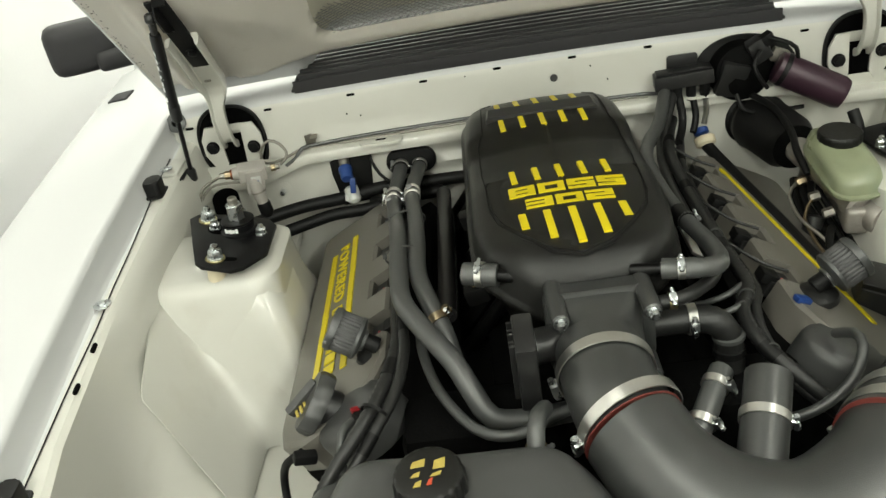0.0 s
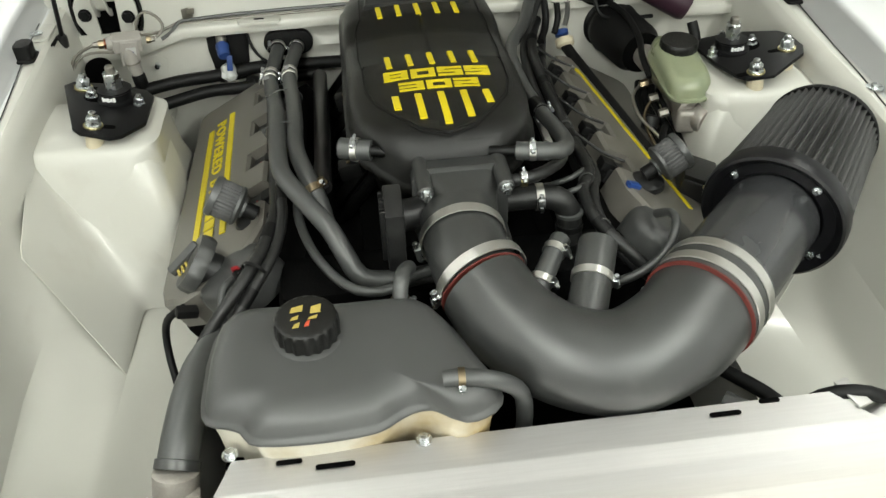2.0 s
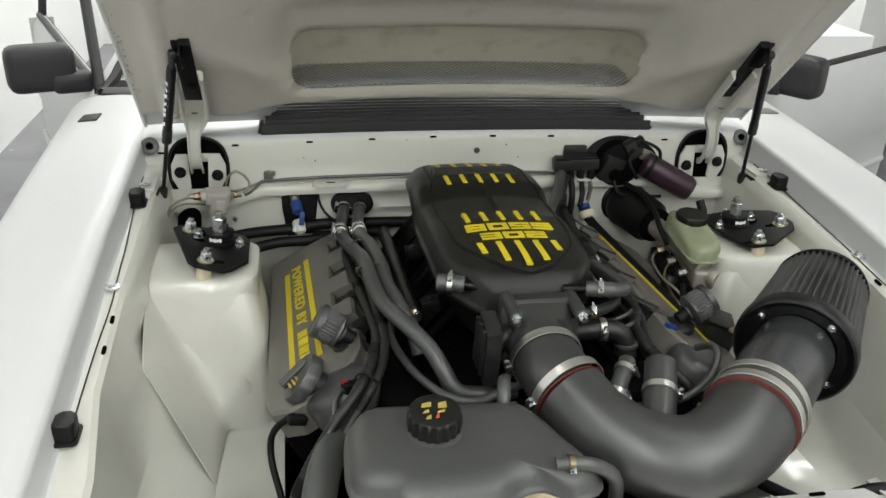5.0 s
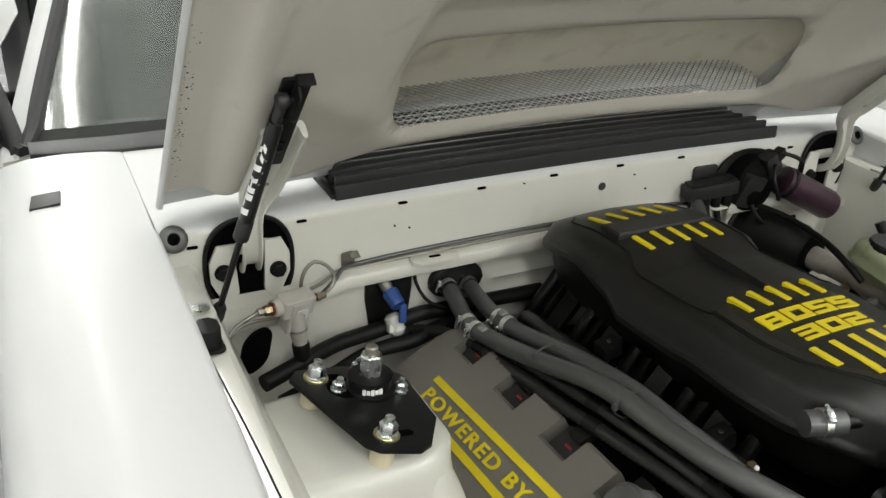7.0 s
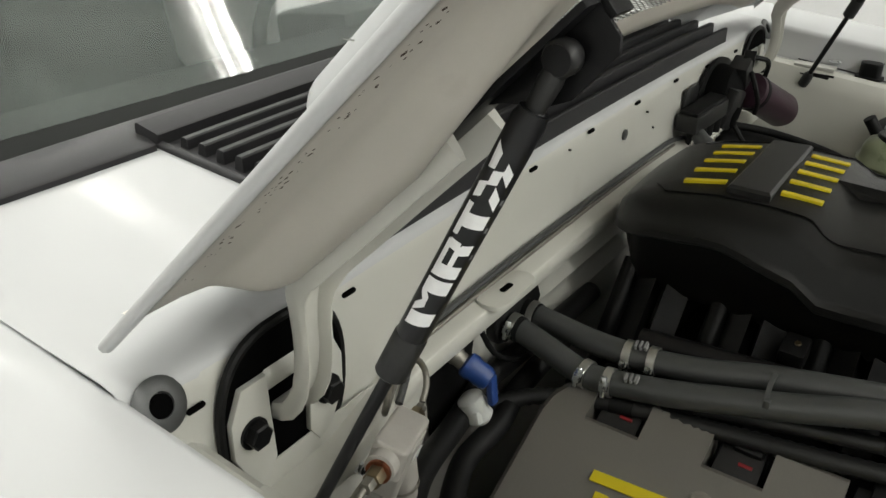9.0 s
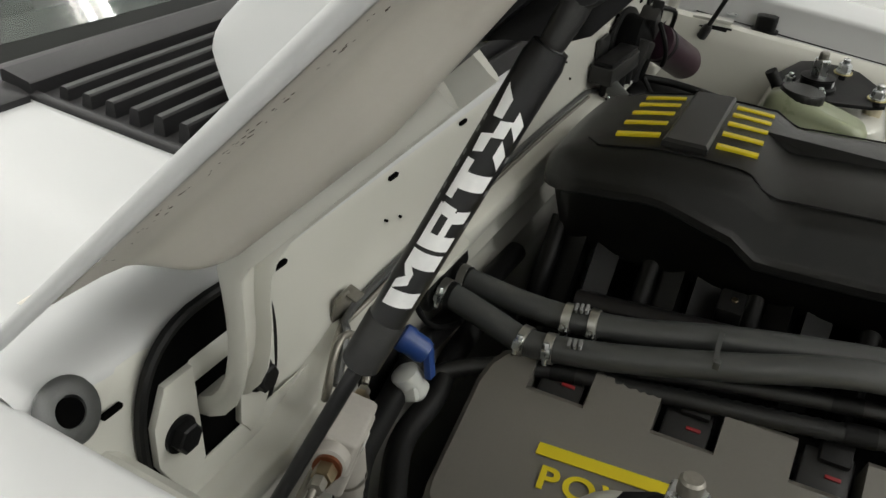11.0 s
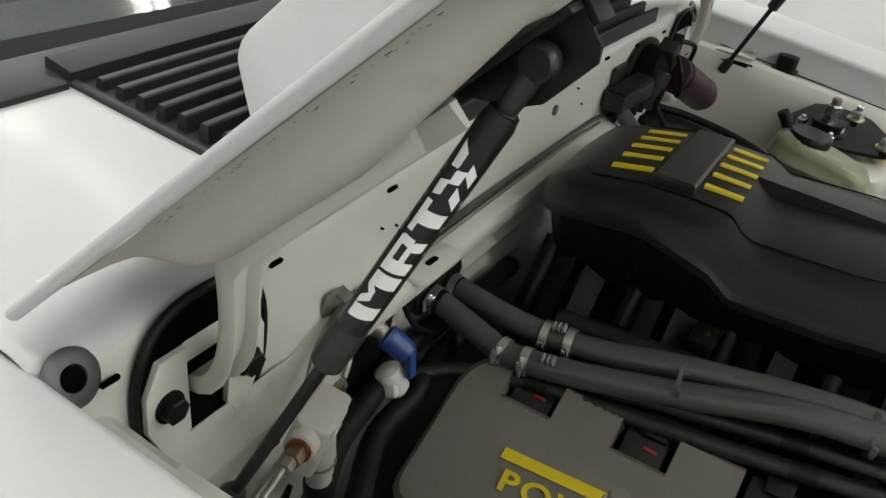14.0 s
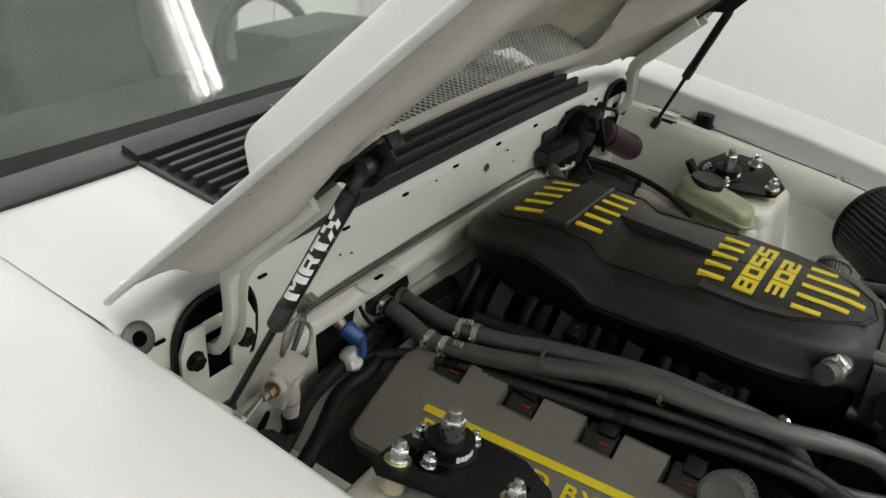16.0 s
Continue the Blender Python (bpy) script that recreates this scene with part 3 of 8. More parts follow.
# rubber bump stops on the rails
for s in (-1, 1):
    for y in (0.115, -0.525):
        e = thing("rubber_bumper", (s * 0.686, y, lerp(FLANGE, y)), "black rubber hood bumper on the wing rail", "bumper", "rubber bumpers")
        m = basis((s * 0.686, y, lerp(FLANGE, y)), (1, 0, 0), (0, 1, 0))
        part("block", prism(B(), rounded(0.028, 0.036, 0.008), m, 0, 0.028, 0.004, 3), RUBBER_D, e)
        part("foot", prism(B(), rounded(0.034, 0.046, 0.008), m, 0, 0.004, 0.001), RUBBER_D, e)

# added bay floor, black for the shade there, so nothing shows through from below
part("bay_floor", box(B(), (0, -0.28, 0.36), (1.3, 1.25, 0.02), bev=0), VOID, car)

# core support: wings at both ends and the bar across
rows = []
for x in np.linspace(-0.70, 0.70, 57):
    a = abs(x)
    rear = lerp([(0.0, -0.775), (0.40, -0.768), (0.45, -0.761), (0.51, -0.743), (0.587, -0.712), (0.640, -0.688), (0.665, -0.672), (0.685, -0.664), (0.70, -0.662)], a)
    front = lerp([(0.0, -0.885), (0.45, -0.868), (0.50, -0.854), (0.538, -0.838), (0.57, -0.823), (0.60, -0.811), (0.632, -0.801), (0.663, -0.790), (0.70, -0.772)], a)
    z = 0.792 + (lerp(FLANGE, (rear + front) / 2) - 0.786) * min(1.0, max(0.0, (a - 0.57) / 0.105)) ** 2
    m = (rear + front) / 2
    rows.append([(x, rear, z - 0.06), (x, rear - 0.001, z + 0.006), (x, rear - 0.004, z + 0.0105), (x, rear - 0.010, z + 0.0105), (x, rear - 0.018, z + 0.004), (x, rear - 0.028, z),
                 (x, m, z), (x, front + 0.010, z - 0.0005), (x, front + 0.004, z - 0.0018), (x, front + 0.0012, z - 0.006), (x, front, z - 0.020), (x, front, z - 0.032), (x, front + 0.003, z - 0.036)])
part("core_support", sheet(B(), rows, 0.0016), PAINT, car, sharp=50)

# aluminium cover over the radiator
e = thing("radiator_cover", (0.05, -0.77, 0.80), "folded brushed aluminium cover over the radiator", "cover")


def cover_row(u):
    fold = [(-0.298, 0.368, -0.710, 0.8245), (-0.314, 0.404, -0.751, 0.8222), (-0.3145, 0.406, -0.7535, 0.8218), (-0.322, 0.428, -0.7735, 0.8182), (-0.3225, 0.4285, -0.776, 0.8178), (-0.344, 0.434, -0.815, 0.8134), (-0.3445, 0.4345, -0.8175, 0.8129), (-0.350, 0.436, -0.850, 0.8060)]
    return [(xl + (xr - xl) * u, y, z) for xl, xr, y, z in fold]


part("panel", sheet(B(), [cover_row(u) for u in np.linspace(0, 1, 12)], 0.0014), ALU, e, sharp=1.0)
for x, y, w in ((-0.237, -0.720, 0.028), (-0.188, -0.731, 0.042), (0.241, -0.724, 0.036), (0.296, -0.713, 0.024)):
    m = basis((x, y, 0.8245), (1, 0, 0), (0, 1, 0))
    part("slot", prism(B(), rounded(w, 0.006, 0.0028), m, 0, 0.0012), VOID, e)
for x in (-0.329, 0.404):
    bm = B()
    lathe(bm, (x, -0.836, 0.8090), (0, -0.2, 1), [(0.006, 0), (0.0165, 0), (0.016, 0.003), (0.006, 0.004)], 24)
    part("washer", bm, RUBBER, e)
    part("bolt", hexnut(B(), (x, -0.8368, 0.8128), (0, -0.2, 1), 0.007, 0.005), CAST, e)

# ---------------------------------------------------------------- hood
HA = radians(46.0)
HY, HZ = 0.362, 1.0035  # rear edge


def hp(x, d, n=0.0):
    """A place on the hood: across, forward from its rear edge, and out of its upper face."""
    return Vector((x, HY - d * math.cos(HA) + n * math.sin(HA), HZ + d * math.sin(HA) + n * math.cos(HA)))


def crown_of(x):
    """How far the hood bows up across its width."""
    return 0.038 * (1 - (x / 0.69) ** 2)


hood = thing("hood", (0, HY, HZ), "white car hood with a raised cowl scoop, propped open", "hood")


def skin_rear(x):
    """Where the skin's rear edge lies: bowed back in the middle."""
    return lerp([(0.0, -0.022), (0.376, -0.013), (0.44, 0.004), (0.60, 0.018), (0.695, 0.030)], abs(x))


def hood_skin():
    """Outer skin with the raised cowl scoop that opens at the rear."""
    rows = []
    half = [0.0, 0.10, 0.20, 0.29, 0.345, 0.366, 0.374, 0.380, 0.388, 0.400, 0.412, 0.424, 0.431, 0.436, 0.442, 0.455, 0.49, 0.53, 0.58, 0.63, 0.66, 0.68, 0.695]
    xs = [-x for x in half[:0:-1]] + half
    for u in [0.0, 0.004, 0.010, 0.022, 0.04] + list(np.linspace(0.07, 1.0, 24)):
        row = []
        for x in xs:
            a = abs(x)
            d = skin_rear(x) + (1.12 - skin_rear(x)) * u
            k = min(1.0, max(0.0, (0.437 - a) / 0.061))
            k = 0.72 * k + 0.28 * k * k * (3 - 2 * k)
            rise = 0.102 * min(1.0, max(0.0, (1.05 - d) / 0.6))
            rise -= 0.008 * max(0.0, 1 - u / 0.022) ** 2
            edge = 0.002 * max(0.0, (a - 0.66) / 0.035) ** 2
            row.append(hp(x, d, rise * k - edge + crown_of(x) + 0.006))
        rows.append(row)
    return sheet(B(), rows, 0.0012)


part("outer_skin", hood_skin(), PAINT_OUT, hood, sharp=60)
for s in (-1, 1):
    rows = [[hp(s * x, d, n) for x, n in ((0.6945, 0.005), (0.6975, 0.0035), (0.6985, 0.001), (0.6975, -0.002), (0.694, -0.004), (0.690, -0.0035))] for d in np.linspace(0.032, 1.118, 30)]
    part("hem", sheet(B(), rows, 0.0008), PAINT_OUT, hood, sharp=60)


SIDE = [(0.0, -0.004), (0.38, -0.004), (0.43, -0.010), (0.50, -0.016), (0.555, -0.018), (0.572, -0.024), (0.590, -0.034), (0.604, -0.042), (0.616, -0.0425), (0.628, -0.036), (0.638, -0.023), (0.648, -0.013), (0.665, -0.008), (0.69, -0.004)]
SHALLOW = [(0.0, -0.004), (0.38, -0.004), (0.43, -0.010), (0.50, -0.015), (0.555, -0.013), (0.572, -0.012), (0.590, -0.014), (0.604, -0.022), (0.616, -0.025), (0.628, -0.022), (0.638, -0.014), (0.648, -0.009), (0.665, -0.006), (0.69, -0.004)]


def rim(x, d):
    """Height of the hood's inner frame."""
    t = lambda v: max(0.0, min(1.0, v))
    inner = t((0.428 - abs(x)) / 0.05)
    a = abs(x)
    f = t(((0.56 - a) * 0.14 + (0.33 - d) * 0.13) / 0.0365)
    ridge = 0.007 * math.exp(-((0.56 - 0.14 * f - a) ** 2 + (0.33 - 0.13 * f - d) ** 2) / 0.0009)
    deep = t((0.37 - d) / 0.12)
    n = crown_of(x) + lerp(SIDE, abs(x)) * deep + lerp(SHALLOW, abs(x)) * (1 - deep) + 0.044 * t((d - 0.146) / 0.129) * inner - ridge
    n += 0.012 * max(0.0, 1 - (d - rear_edge(x)) / 0.022) ** 2 * t((abs(x) - 0.54) / 0.02)
    return n - 0.010 * math.exp(-((d - 0.40) / 0.03) ** 2) * inner


def rear_edge(x):
    """How far the inner frame stops short of the skin's rear edge."""
    return lerp([(0.0, 0.086), (0.44, 0.084), (0.50, 0.072), (0.56, 0.080), (0.59, 0.104), (0.61, 0.108), (0.64, 0.088), (0.665, 0.078), (0.69, 0.07)], abs(x))


def opening(x, d):
    """Signed distance from the rounded opening to the scoop, negative inside."""
    cx, cd = max(-0.330, min(0.330, x)), max(0.172, min(0.227, d))
    return math.hypot(x - cx, d - cd) - 0.048


def hood_inner():
    """Inner frame: rim, raised side channels and the long opening to the scoop."""
    bm = B()
    xs = [-0.692 + 0.0052 * k for k in range(45)] + list(np.linspace(-0.456, 0.456, 79)) + [0.692 - 0.0052 * k for k in range(44, -1, -1)]
    nx, nd = len(xs) - 1, 60
    grid, where = {}, {}
    for i in range(nx + 1):
        x = xs[i]
        for j in range(nd + 1):
            d0 = rear_edge(x)
            u = j / nd
            d = d0 + (1.10 - d0) * (0.42 * u + 0.58 * u ** 2.2)
            where[i, j] = (x, d)
    keep = {}
    for i in range(nx):
        for j in range(nd):
            cs = [where[i, j], where[i + 1, j], where[i + 1, j + 1], where[i, j + 1]]
            if sum(opening(x, d) for x, d in cs) / 4 > 0.0:
                keep[i, j] = cs
    rimmed = set()
    for i, j in keep:
        for di, dj in ((1, 0), (-1, 0), (0, 1), (0, -1), (1, 1), (-1, -1), (1, -1), (-1, 1)):
            q = (i + di, j + dj)
            if q not in keep and 0 <= q[0] < nx and 0 <= q[1] < nd:
                rimmed |= {(i, j), q}
    edge = set()
    for i, j in keep:
        for c in ((i, j), (i + 1, j), (i + 1, j + 1), (i, j + 1)):
            cells = [(c[0] - 1, c[1] - 1), (c[0], c[1] - 1), (c[0] - 1, c[1]), (c[0], c[1])]
            if any(q not in keep and 0 <= q[0] < nx and 0 <= q[1] < nd for q in cells):
                edge.add(c)

    def vert(c):
        if c not in grid:
            x, d = where[c]
            lift = 0.0
            if c in edge:
                cx, cd = max(-0.330, min(0.330, x)), max(0.172, min(0.227, d))
                l = math.hypot(x - cx, d - cd) or 1.0
                x, d = cx + (x - cx) / l * 0.048, cd + (d - cd) / l * 0.048
                lift = 0.010
            else:
                lift = 0.010 * max(0.0, 1 - opening(x, d) / 0.02)
            grid[c] = bm.verts.new(hp(x, d, rim(x, d) + lift))
        return grid[c]

    for i, j in keep:
        bm.faces.new((vert((i, j)), vert((i + 1, j)), vert((i + 1, j + 1)), vert((i, j + 1))))
    bmesh.ops.solidify(bm, geom=bm.faces[:], thickness=0.0012)
    return bm


part("inner_frame", hood_inner(), HOOD_IN, hood, sharp=70)
# chipped paint along the side edges
rng = random.Random(7)
bm = B()
for k in range(110):
    s = -1 if k % 4 else 1
    x, d, r = 0.679 + 0.011 * rng.random(), 0.08 + 0.42 * (0.55 * rng.random() + 0.45 * rng.choice((0.25, 0.45, 0.5, 0.8))), 0.0005 + 0.0010 * rng.random() ** 2
    c = hp(s * x, d, rim(s * x, d) - 0.0016)
    u, w = hp(1, 0) - hp(0, 0), hp(0, 1) - hp(0, 0)
    ring = [bm.verts.new(c + (u * math.cos(a) * (0.6 + rng.random()) + w * math.sin(a) * (0.6 + rng.random())) * r) for a in (2 * math.pi * q / 6 for q in range(6))]
    bm.faces.new(ring)
bmesh.ops.solidify(bm, geom=bm.faces[:], thickness=0.0006)
tagged(part("paint_chip", bm, CHIP, hood), "small rusty paint chips", kind="stuff")
# inside of the scoop
rows = [[hp(x, d, crown_of(x) + 0.094 - 0.085 * max(0, (abs(x) - 0.36) / 0.06) ** 2 - 0.05 * max(0, (d - 0.30) / 0.1)) for x in np.linspace(-0.405, 0.405, 25)] for d in np.linspace(0.03, 0.34, 12)]
part("scoop_lining", sheet(B(), rows, 0.001), TAN, hood, sharp=60)
# diamond mesh across the scoop's rear mouth
bm = B()
for k in range(-40, 41):
    for sgn in (-1, 1):
        x = k * 0.0135
        pts = []
        for n in np.linspace(0.0, 0.098, 15):
            wave = 0.0012 * math.sin(x * 40 + n * 60)
            pts.append(hp(x + sgn * n * 1.35, 0.128 - 0.050 * n / 0.098 + wave, n + 0.004 + crown_of(x)))
        pts = [q for q in pts if abs(q.x) < 0.392]
        for a, b in zip(pts, pts[1:]):
            w = (b - a).normalized()
            u = Vector((1, 0, 0.1)).cross(w).normalized() * 0.0009
            t = w.cross(u).normalized() * 0.0009
            skin(bm, [[bm.verts.new(p_ + o) for o in (u, t, -u, -t)] for p_ in (a, b)], True, False)
part("mesh_screen", bm, MESHW, hood, "diamond steel mesh screen")

# ---------------------------------------------------------------- cowl grille and windscreen
grille = thing("cowl_grille", (0, 0.45, 1.02), "black ribbed plastic cowl vent grille under the windscreen", "grille")


def bowed_bar(profile, half=0.441):
    """A bar across the cowl with this section, bowed up in the middle and closed at its ends."""
    bm = B()
    skin(bm, [[bm.verts.new((x, y, z + 0.014 * (1 - (x / 0.7) ** 2))) for y, z in profile] for x in np.linspace(-half, half, 21)], True, True)
    return bm


part("tray", bowed_bar([(0.311, 0.998), (0.310, 1.002), (0.311, 1.024), (0.3125, 1.0255), (0.317, 1.0250), (0.319, 1.0110), (0.40, 1.0115), (0.47, 1.0150), (0.612, 1.0225), (0.612, 1.012), (0.33, 1.004)], 0.450), TRIM, grille, sharp=30)
for s in (-1, 1):
    part("end_rim", sweep(B(), [(s * 0.451, y, lerp([(0.31, 1.015), (0.335, 1.0168), (0.40, 1.0188), (0.47, 1.0222), (0.60, 1.0295)], y)) for y in np.linspace(0.314, 0.595, 9)], 0.0052, 10, 0.03), TRIM, grille)
for k in range(10):
    y = 0.330 + 0.0255 * k
    part("rib", bowed_bar([(y, 1.010), (y + 0.0015, 1.0295), (y + 0.003, 1.0310), (y + 0.009, 1.0310), (y + 0.0105, 1.0295), (y + 0.013, 1.010)]), TRIM, grille, sharp=30)
part("rear_band", bowed_bar([(0.587, 1.018), (0.587, 1.0325), (0.589, 1.034), (0.618, 1.039), (0.621, 1.037), (0.621, 1.018)], 0.455), TRIM, grille, sharp=30)

screen = thing("windscreen", (0, 0.64, 1.04), "sloped windscreen with tinted glass and black seal", "windscreen")


def ws(u, v):
    """A place on the windscreen: u across -1 to 1, v up 0 to 1."""
    hw = 0.838 - 0.25 * v
    bow = (0.03 + 0.18 * v) * u * u
    return Vector((u * hw, 0.645 + 0.72 * v + bow * 0.8, 1.020 + 0.43 * v - 0.012 * u * u))


part("glass", sheet(B(), [[ws(u, v) for v in np.linspace(0, 1, 7)] for u in np.linspace(-1, 1, 17)], 0.004), GLASS, screen)
screen.children[0].visible_shadow = False
part("frit_band", sheet(B(), [[ws(u, v) + Vector((0, -0.002, 0.0035)) for v in (0.0, 0.03, 0.052 - 0.006 * (1 - u * u))] for u in np.linspace(-0.99, 0.99, 25)], 0.0006), FRIT, screen)
part("seal", sweep(B(), [ws(-1, 1) + Vector((0, 0, 0.004)), ws(-1, 0.5) + Vector((0, 0, 0.004)), ws(-1, 0.06) + Vector((0, 0, 0.004)), ws(-0.96, 0) + Vector((0, -0.006, 0.004)), ws(-0.5, 0) + Vector((0, -0.006, 0.004)), ws(0, 0) + Vector((0, -0.006, 0.004)),
                          ws(0.5, 0) + Vector((0, -0.006, 0.004)), ws(0.96, 0) + Vector((0, -0.006, 0.004)), ws(1, 0.06) + Vector((0, 0, 0.004)), ws(1, 0.5) + Vector((0, 0, 0.004)), ws(1, 1) + Vector((0, 0, 0.004))], 0.014, 8, 0.04), TRIM, screen)
rows = []
for u in [-1.0, -0.93, -0.85, -0.75, -0.65, -0.58, -0.548, -0.534, -0.4, -0.25, -0.1, 0.1, 0.25, 0.4, 0.534, 0.548, 0.58, 0.65, 0.75, 0.85, 0.93, 1.0]:
    p = ws(u, 0)
    front, zc = 0.580 + 0.038 * u ** 4 if abs(u) > 0.54 else 0.622, 1.0215 + 0.014 * max(0.0, 1 - (p.x / 0.7045) ** 2)
    rows.append([(p.x, y, zc + dz) for y, dz in ((front, -0.006), (front + 0.001, 0.003), (front + 0.004, 0.005), (p.y - 0.002, 0.007), (p.y + 0.003, 0.006), (p.y + 0.005, -0.012))])
part("lower_trim", sheet(B(), rows, 0.001), TRIM, screen, sharp=40)
for s in (-1, 1):
    rows = []
    for v in np.linspace(-0.03, 1.0, 9):
        p = ws(s, v)
        rows.append([p + Vector((s * 0.014, 0, 0.004)), p + Vector((s * 0.024, 0.003, 0.006)), p + Vector((s * 0.040, 0.014, 0.0)), p + Vector((s * 0.046, 0.045, -0.022)), p + Vector((s * 0.035, 0.07, -0.04))])
    part("pillar", sheet(B(), rows, 0.002), PAINT_OUT, car)
rows = [[ws(u, 1.0) + Vector((0, dy, dz)) for dy, dz in ((0.0, 0.006), (0.1, 0.03), (0.5, 0.07), (1.2, 0.06))] for u in np.linspace(-1.1, 1.1, 9)]
part("roof", sheet(B(), rows, 0.002), PAINT_OUT, car)

# ---------------------------------------------------------------- engine
EX = -0.012  # the engine's middle

block = thing("engine_block", (EX, -0.1, 0.40), "cast engine block between the wings, blackened for the deep shade there", "engine block")
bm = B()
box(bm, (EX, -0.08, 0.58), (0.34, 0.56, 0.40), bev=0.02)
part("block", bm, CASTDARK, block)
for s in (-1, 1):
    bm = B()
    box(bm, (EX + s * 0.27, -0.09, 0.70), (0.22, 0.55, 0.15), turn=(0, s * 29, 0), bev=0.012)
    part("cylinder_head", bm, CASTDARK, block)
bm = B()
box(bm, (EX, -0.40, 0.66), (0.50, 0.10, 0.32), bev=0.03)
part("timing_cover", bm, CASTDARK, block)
# black block for the deep shade in the valley under the plenum
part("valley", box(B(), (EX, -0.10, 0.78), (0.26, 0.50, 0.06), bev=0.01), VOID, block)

# intake manifold
WID = [(-0.364, 0.0), (-0.362, 0.040), (-0.354, 0.068), (-0.338, 0.093), (-0.31, 0.114), (-0.275, 0.128), (-0.22, 0.1355), (-0.10, 0.137), (0.05, 0.136), (0.15, 0.134), (0.20, 0.130), (0.222, 0.122), (0.236, 0.108), (0.244, 0.085), (0.247, 0.0)]
TOP = [(-0.364, 0.955), (-0.354, 0.968), (-0.342, 0.979), (-0.325, 0.987), (-0.30, 0.990), (-0.13, 0.990), (-0.108, 0.985), (-0.04, 0.981), (0.01, 0.978), (0.020, 0.982), (0.036, 0.9925), (0.075, 0.994), (0.13, 0.991), (0.19, 0.979), (0.25, 0.962)]


def man_outline(inset, n=72):
    pts = []
    dens = -0.0585 + 0.3055 * -np.cos(np.linspace(0, math.pi, n // 2))
    for y in dens:
        pts.append((EX + max(0.0015, lerp(WID, y) - inset), min(max(y, -0.364 + inset), 0.247 - inset)))
    for y in dens[::-1]:
        pts.append((EX - max(0.0015, lerp(WID, y) - inset), min(max(y, -0.364 + inset), 0.247 - inset)))
    return pts


def man_top(x, y):
    return lerp(TOP, y) - 0.010 * ((x - EX) / 0.13) ** 2


plenum = thing("intake_manifold", (EX, -0.07, 0.88), "black moulded intake plenum with yellow stripes and raised badge", "intake manifold")


def lip_drop(y):
    """How far the parting lip runs below the crown's edge: high at the rear, stepping down ahead of it."""
    return lerp([(-0.37, 0.052), (-0.30, 0.056), (0.0, 0.056), (0.05, 0.050), (0.11, 0.034), (0.25, 0.030)], y)


bm = B()
rings = []
for inset, kind, z in ((0.060, "a", 0.848), (0.040, "a", 0.850), (0.032, "a", 0.858), (0.016, "l", -0.012), (0.000, "l", -0.007), (-0.003, "l", -0.004), (-0.003, "l", 0.004), (0.001, "l", 0.007), (0.003, "l", 0.010),
                       (0.006, "t", -0.015), (0.010, "t", -0.009), (0.017, "t", -0.004), (0.027, "t", -0.001), (0.040, "t", 0.0), (0.060, "t", 0.001), (0.085, "t", 0.002), (0.110, "t", 0.002), (0.124, "t", 0.002), (0.1345, "t", 0.002)):
    ring = []
    for x, y in man_outline(inset):
        ring.append(bm.verts.new((x, y, z if kind == "a" else man_top(x, y) + z - (lip_drop(y) if kind == "l" else 0.0))))
    rings.append(ring)
skin(bm, rings, True, True)
bmesh.ops.remove_doubles(bm, verts=bm.verts, dist=0.0004)
part("plenum", bm, PLASTIC, plenum, sharp=45)


def on_top(outline, h, lift=0.0, bev=0.0008):
    """An outline in plan laid on the plenum's crown and raised by h."""
    b = B()
    n = len(outline)
    low = [b.verts.new((x, y, man_top(x, y) + lift - 0.002)) for x, y in outline]
    high = [b.verts.new((x, y, man_top(x, y) + lift + h)) for x, y in outline]
    b.faces.new(low[::-1])
    top = b.faces.new(high)
    for i in range(n):
        b.faces.new((low[i], low[(i + 1) % n], high[(i + 1) % n], high[i]))
    bevel(b, bev, 1, list(top.edges))
    return b


def bar(x0, y0, x1, y1, w, h, n=7, level=False):
    """A slanted raised bar that follows the crown from one end to the other."""
    bm = B()
    rings = []
    for k in range(n + 1):
        x, y = x0 + (x1 - x0) * k / n, y0 + (y1 - y0) * k / n
        z = man_top(x, y0 if level else y)
        rings.append([bm.verts.new((x + o, y, z + dz)) for o, dz in ((-w / 2, -0.009 if level else -0.002), (-w / 2, h - 0.0007), (-w / 2 + 0.0008, h), (w / 2 - 0.0008, h), (w / 2, h - 0.0007), (w / 2, -0.009 if level else -0.002))])
    skin(bm, rings, True, True)
    return bm


# raised shield with the badge, and the rear pad
shield = [(EX - 0.100, -0.122), (EX + 0.100, -0.122), (EX + 0.103, -0.135), (EX + 0.102, -0.20), (EX + 0.092, -0.245), (EX + 0.066, -0.29), (EX + 0.036, -0.325), (EX, -0.336), (EX - 0.036, -0.325), (EX - 0.066, -0.29), (EX - 0.092, -0.245), (EX - 0.102, -0.20), (EX - 0.103, -0.135)]
seg = []
for (xa, ya), (xb, yb) in zip(shield, shield[1:] + shield[:1]):
    for k in range(6):
        seg.append((xa + (xb - xa) * k / 6, ya + (yb - ya) * k / 6))
part("badge_plateau", on_top(seg, 0.0020, bev=0.0012), PLASTIC, plenum, sharp=30)
# raised dark line drawn for the shade in the lid's groove
seam_line = [(0.080, 0.204), (0.098, 0.188), (0.101, 0.046), (0.110, 0.022), (0.110, -0.088), (0.108, -0.104), (0.107, -0.128)]
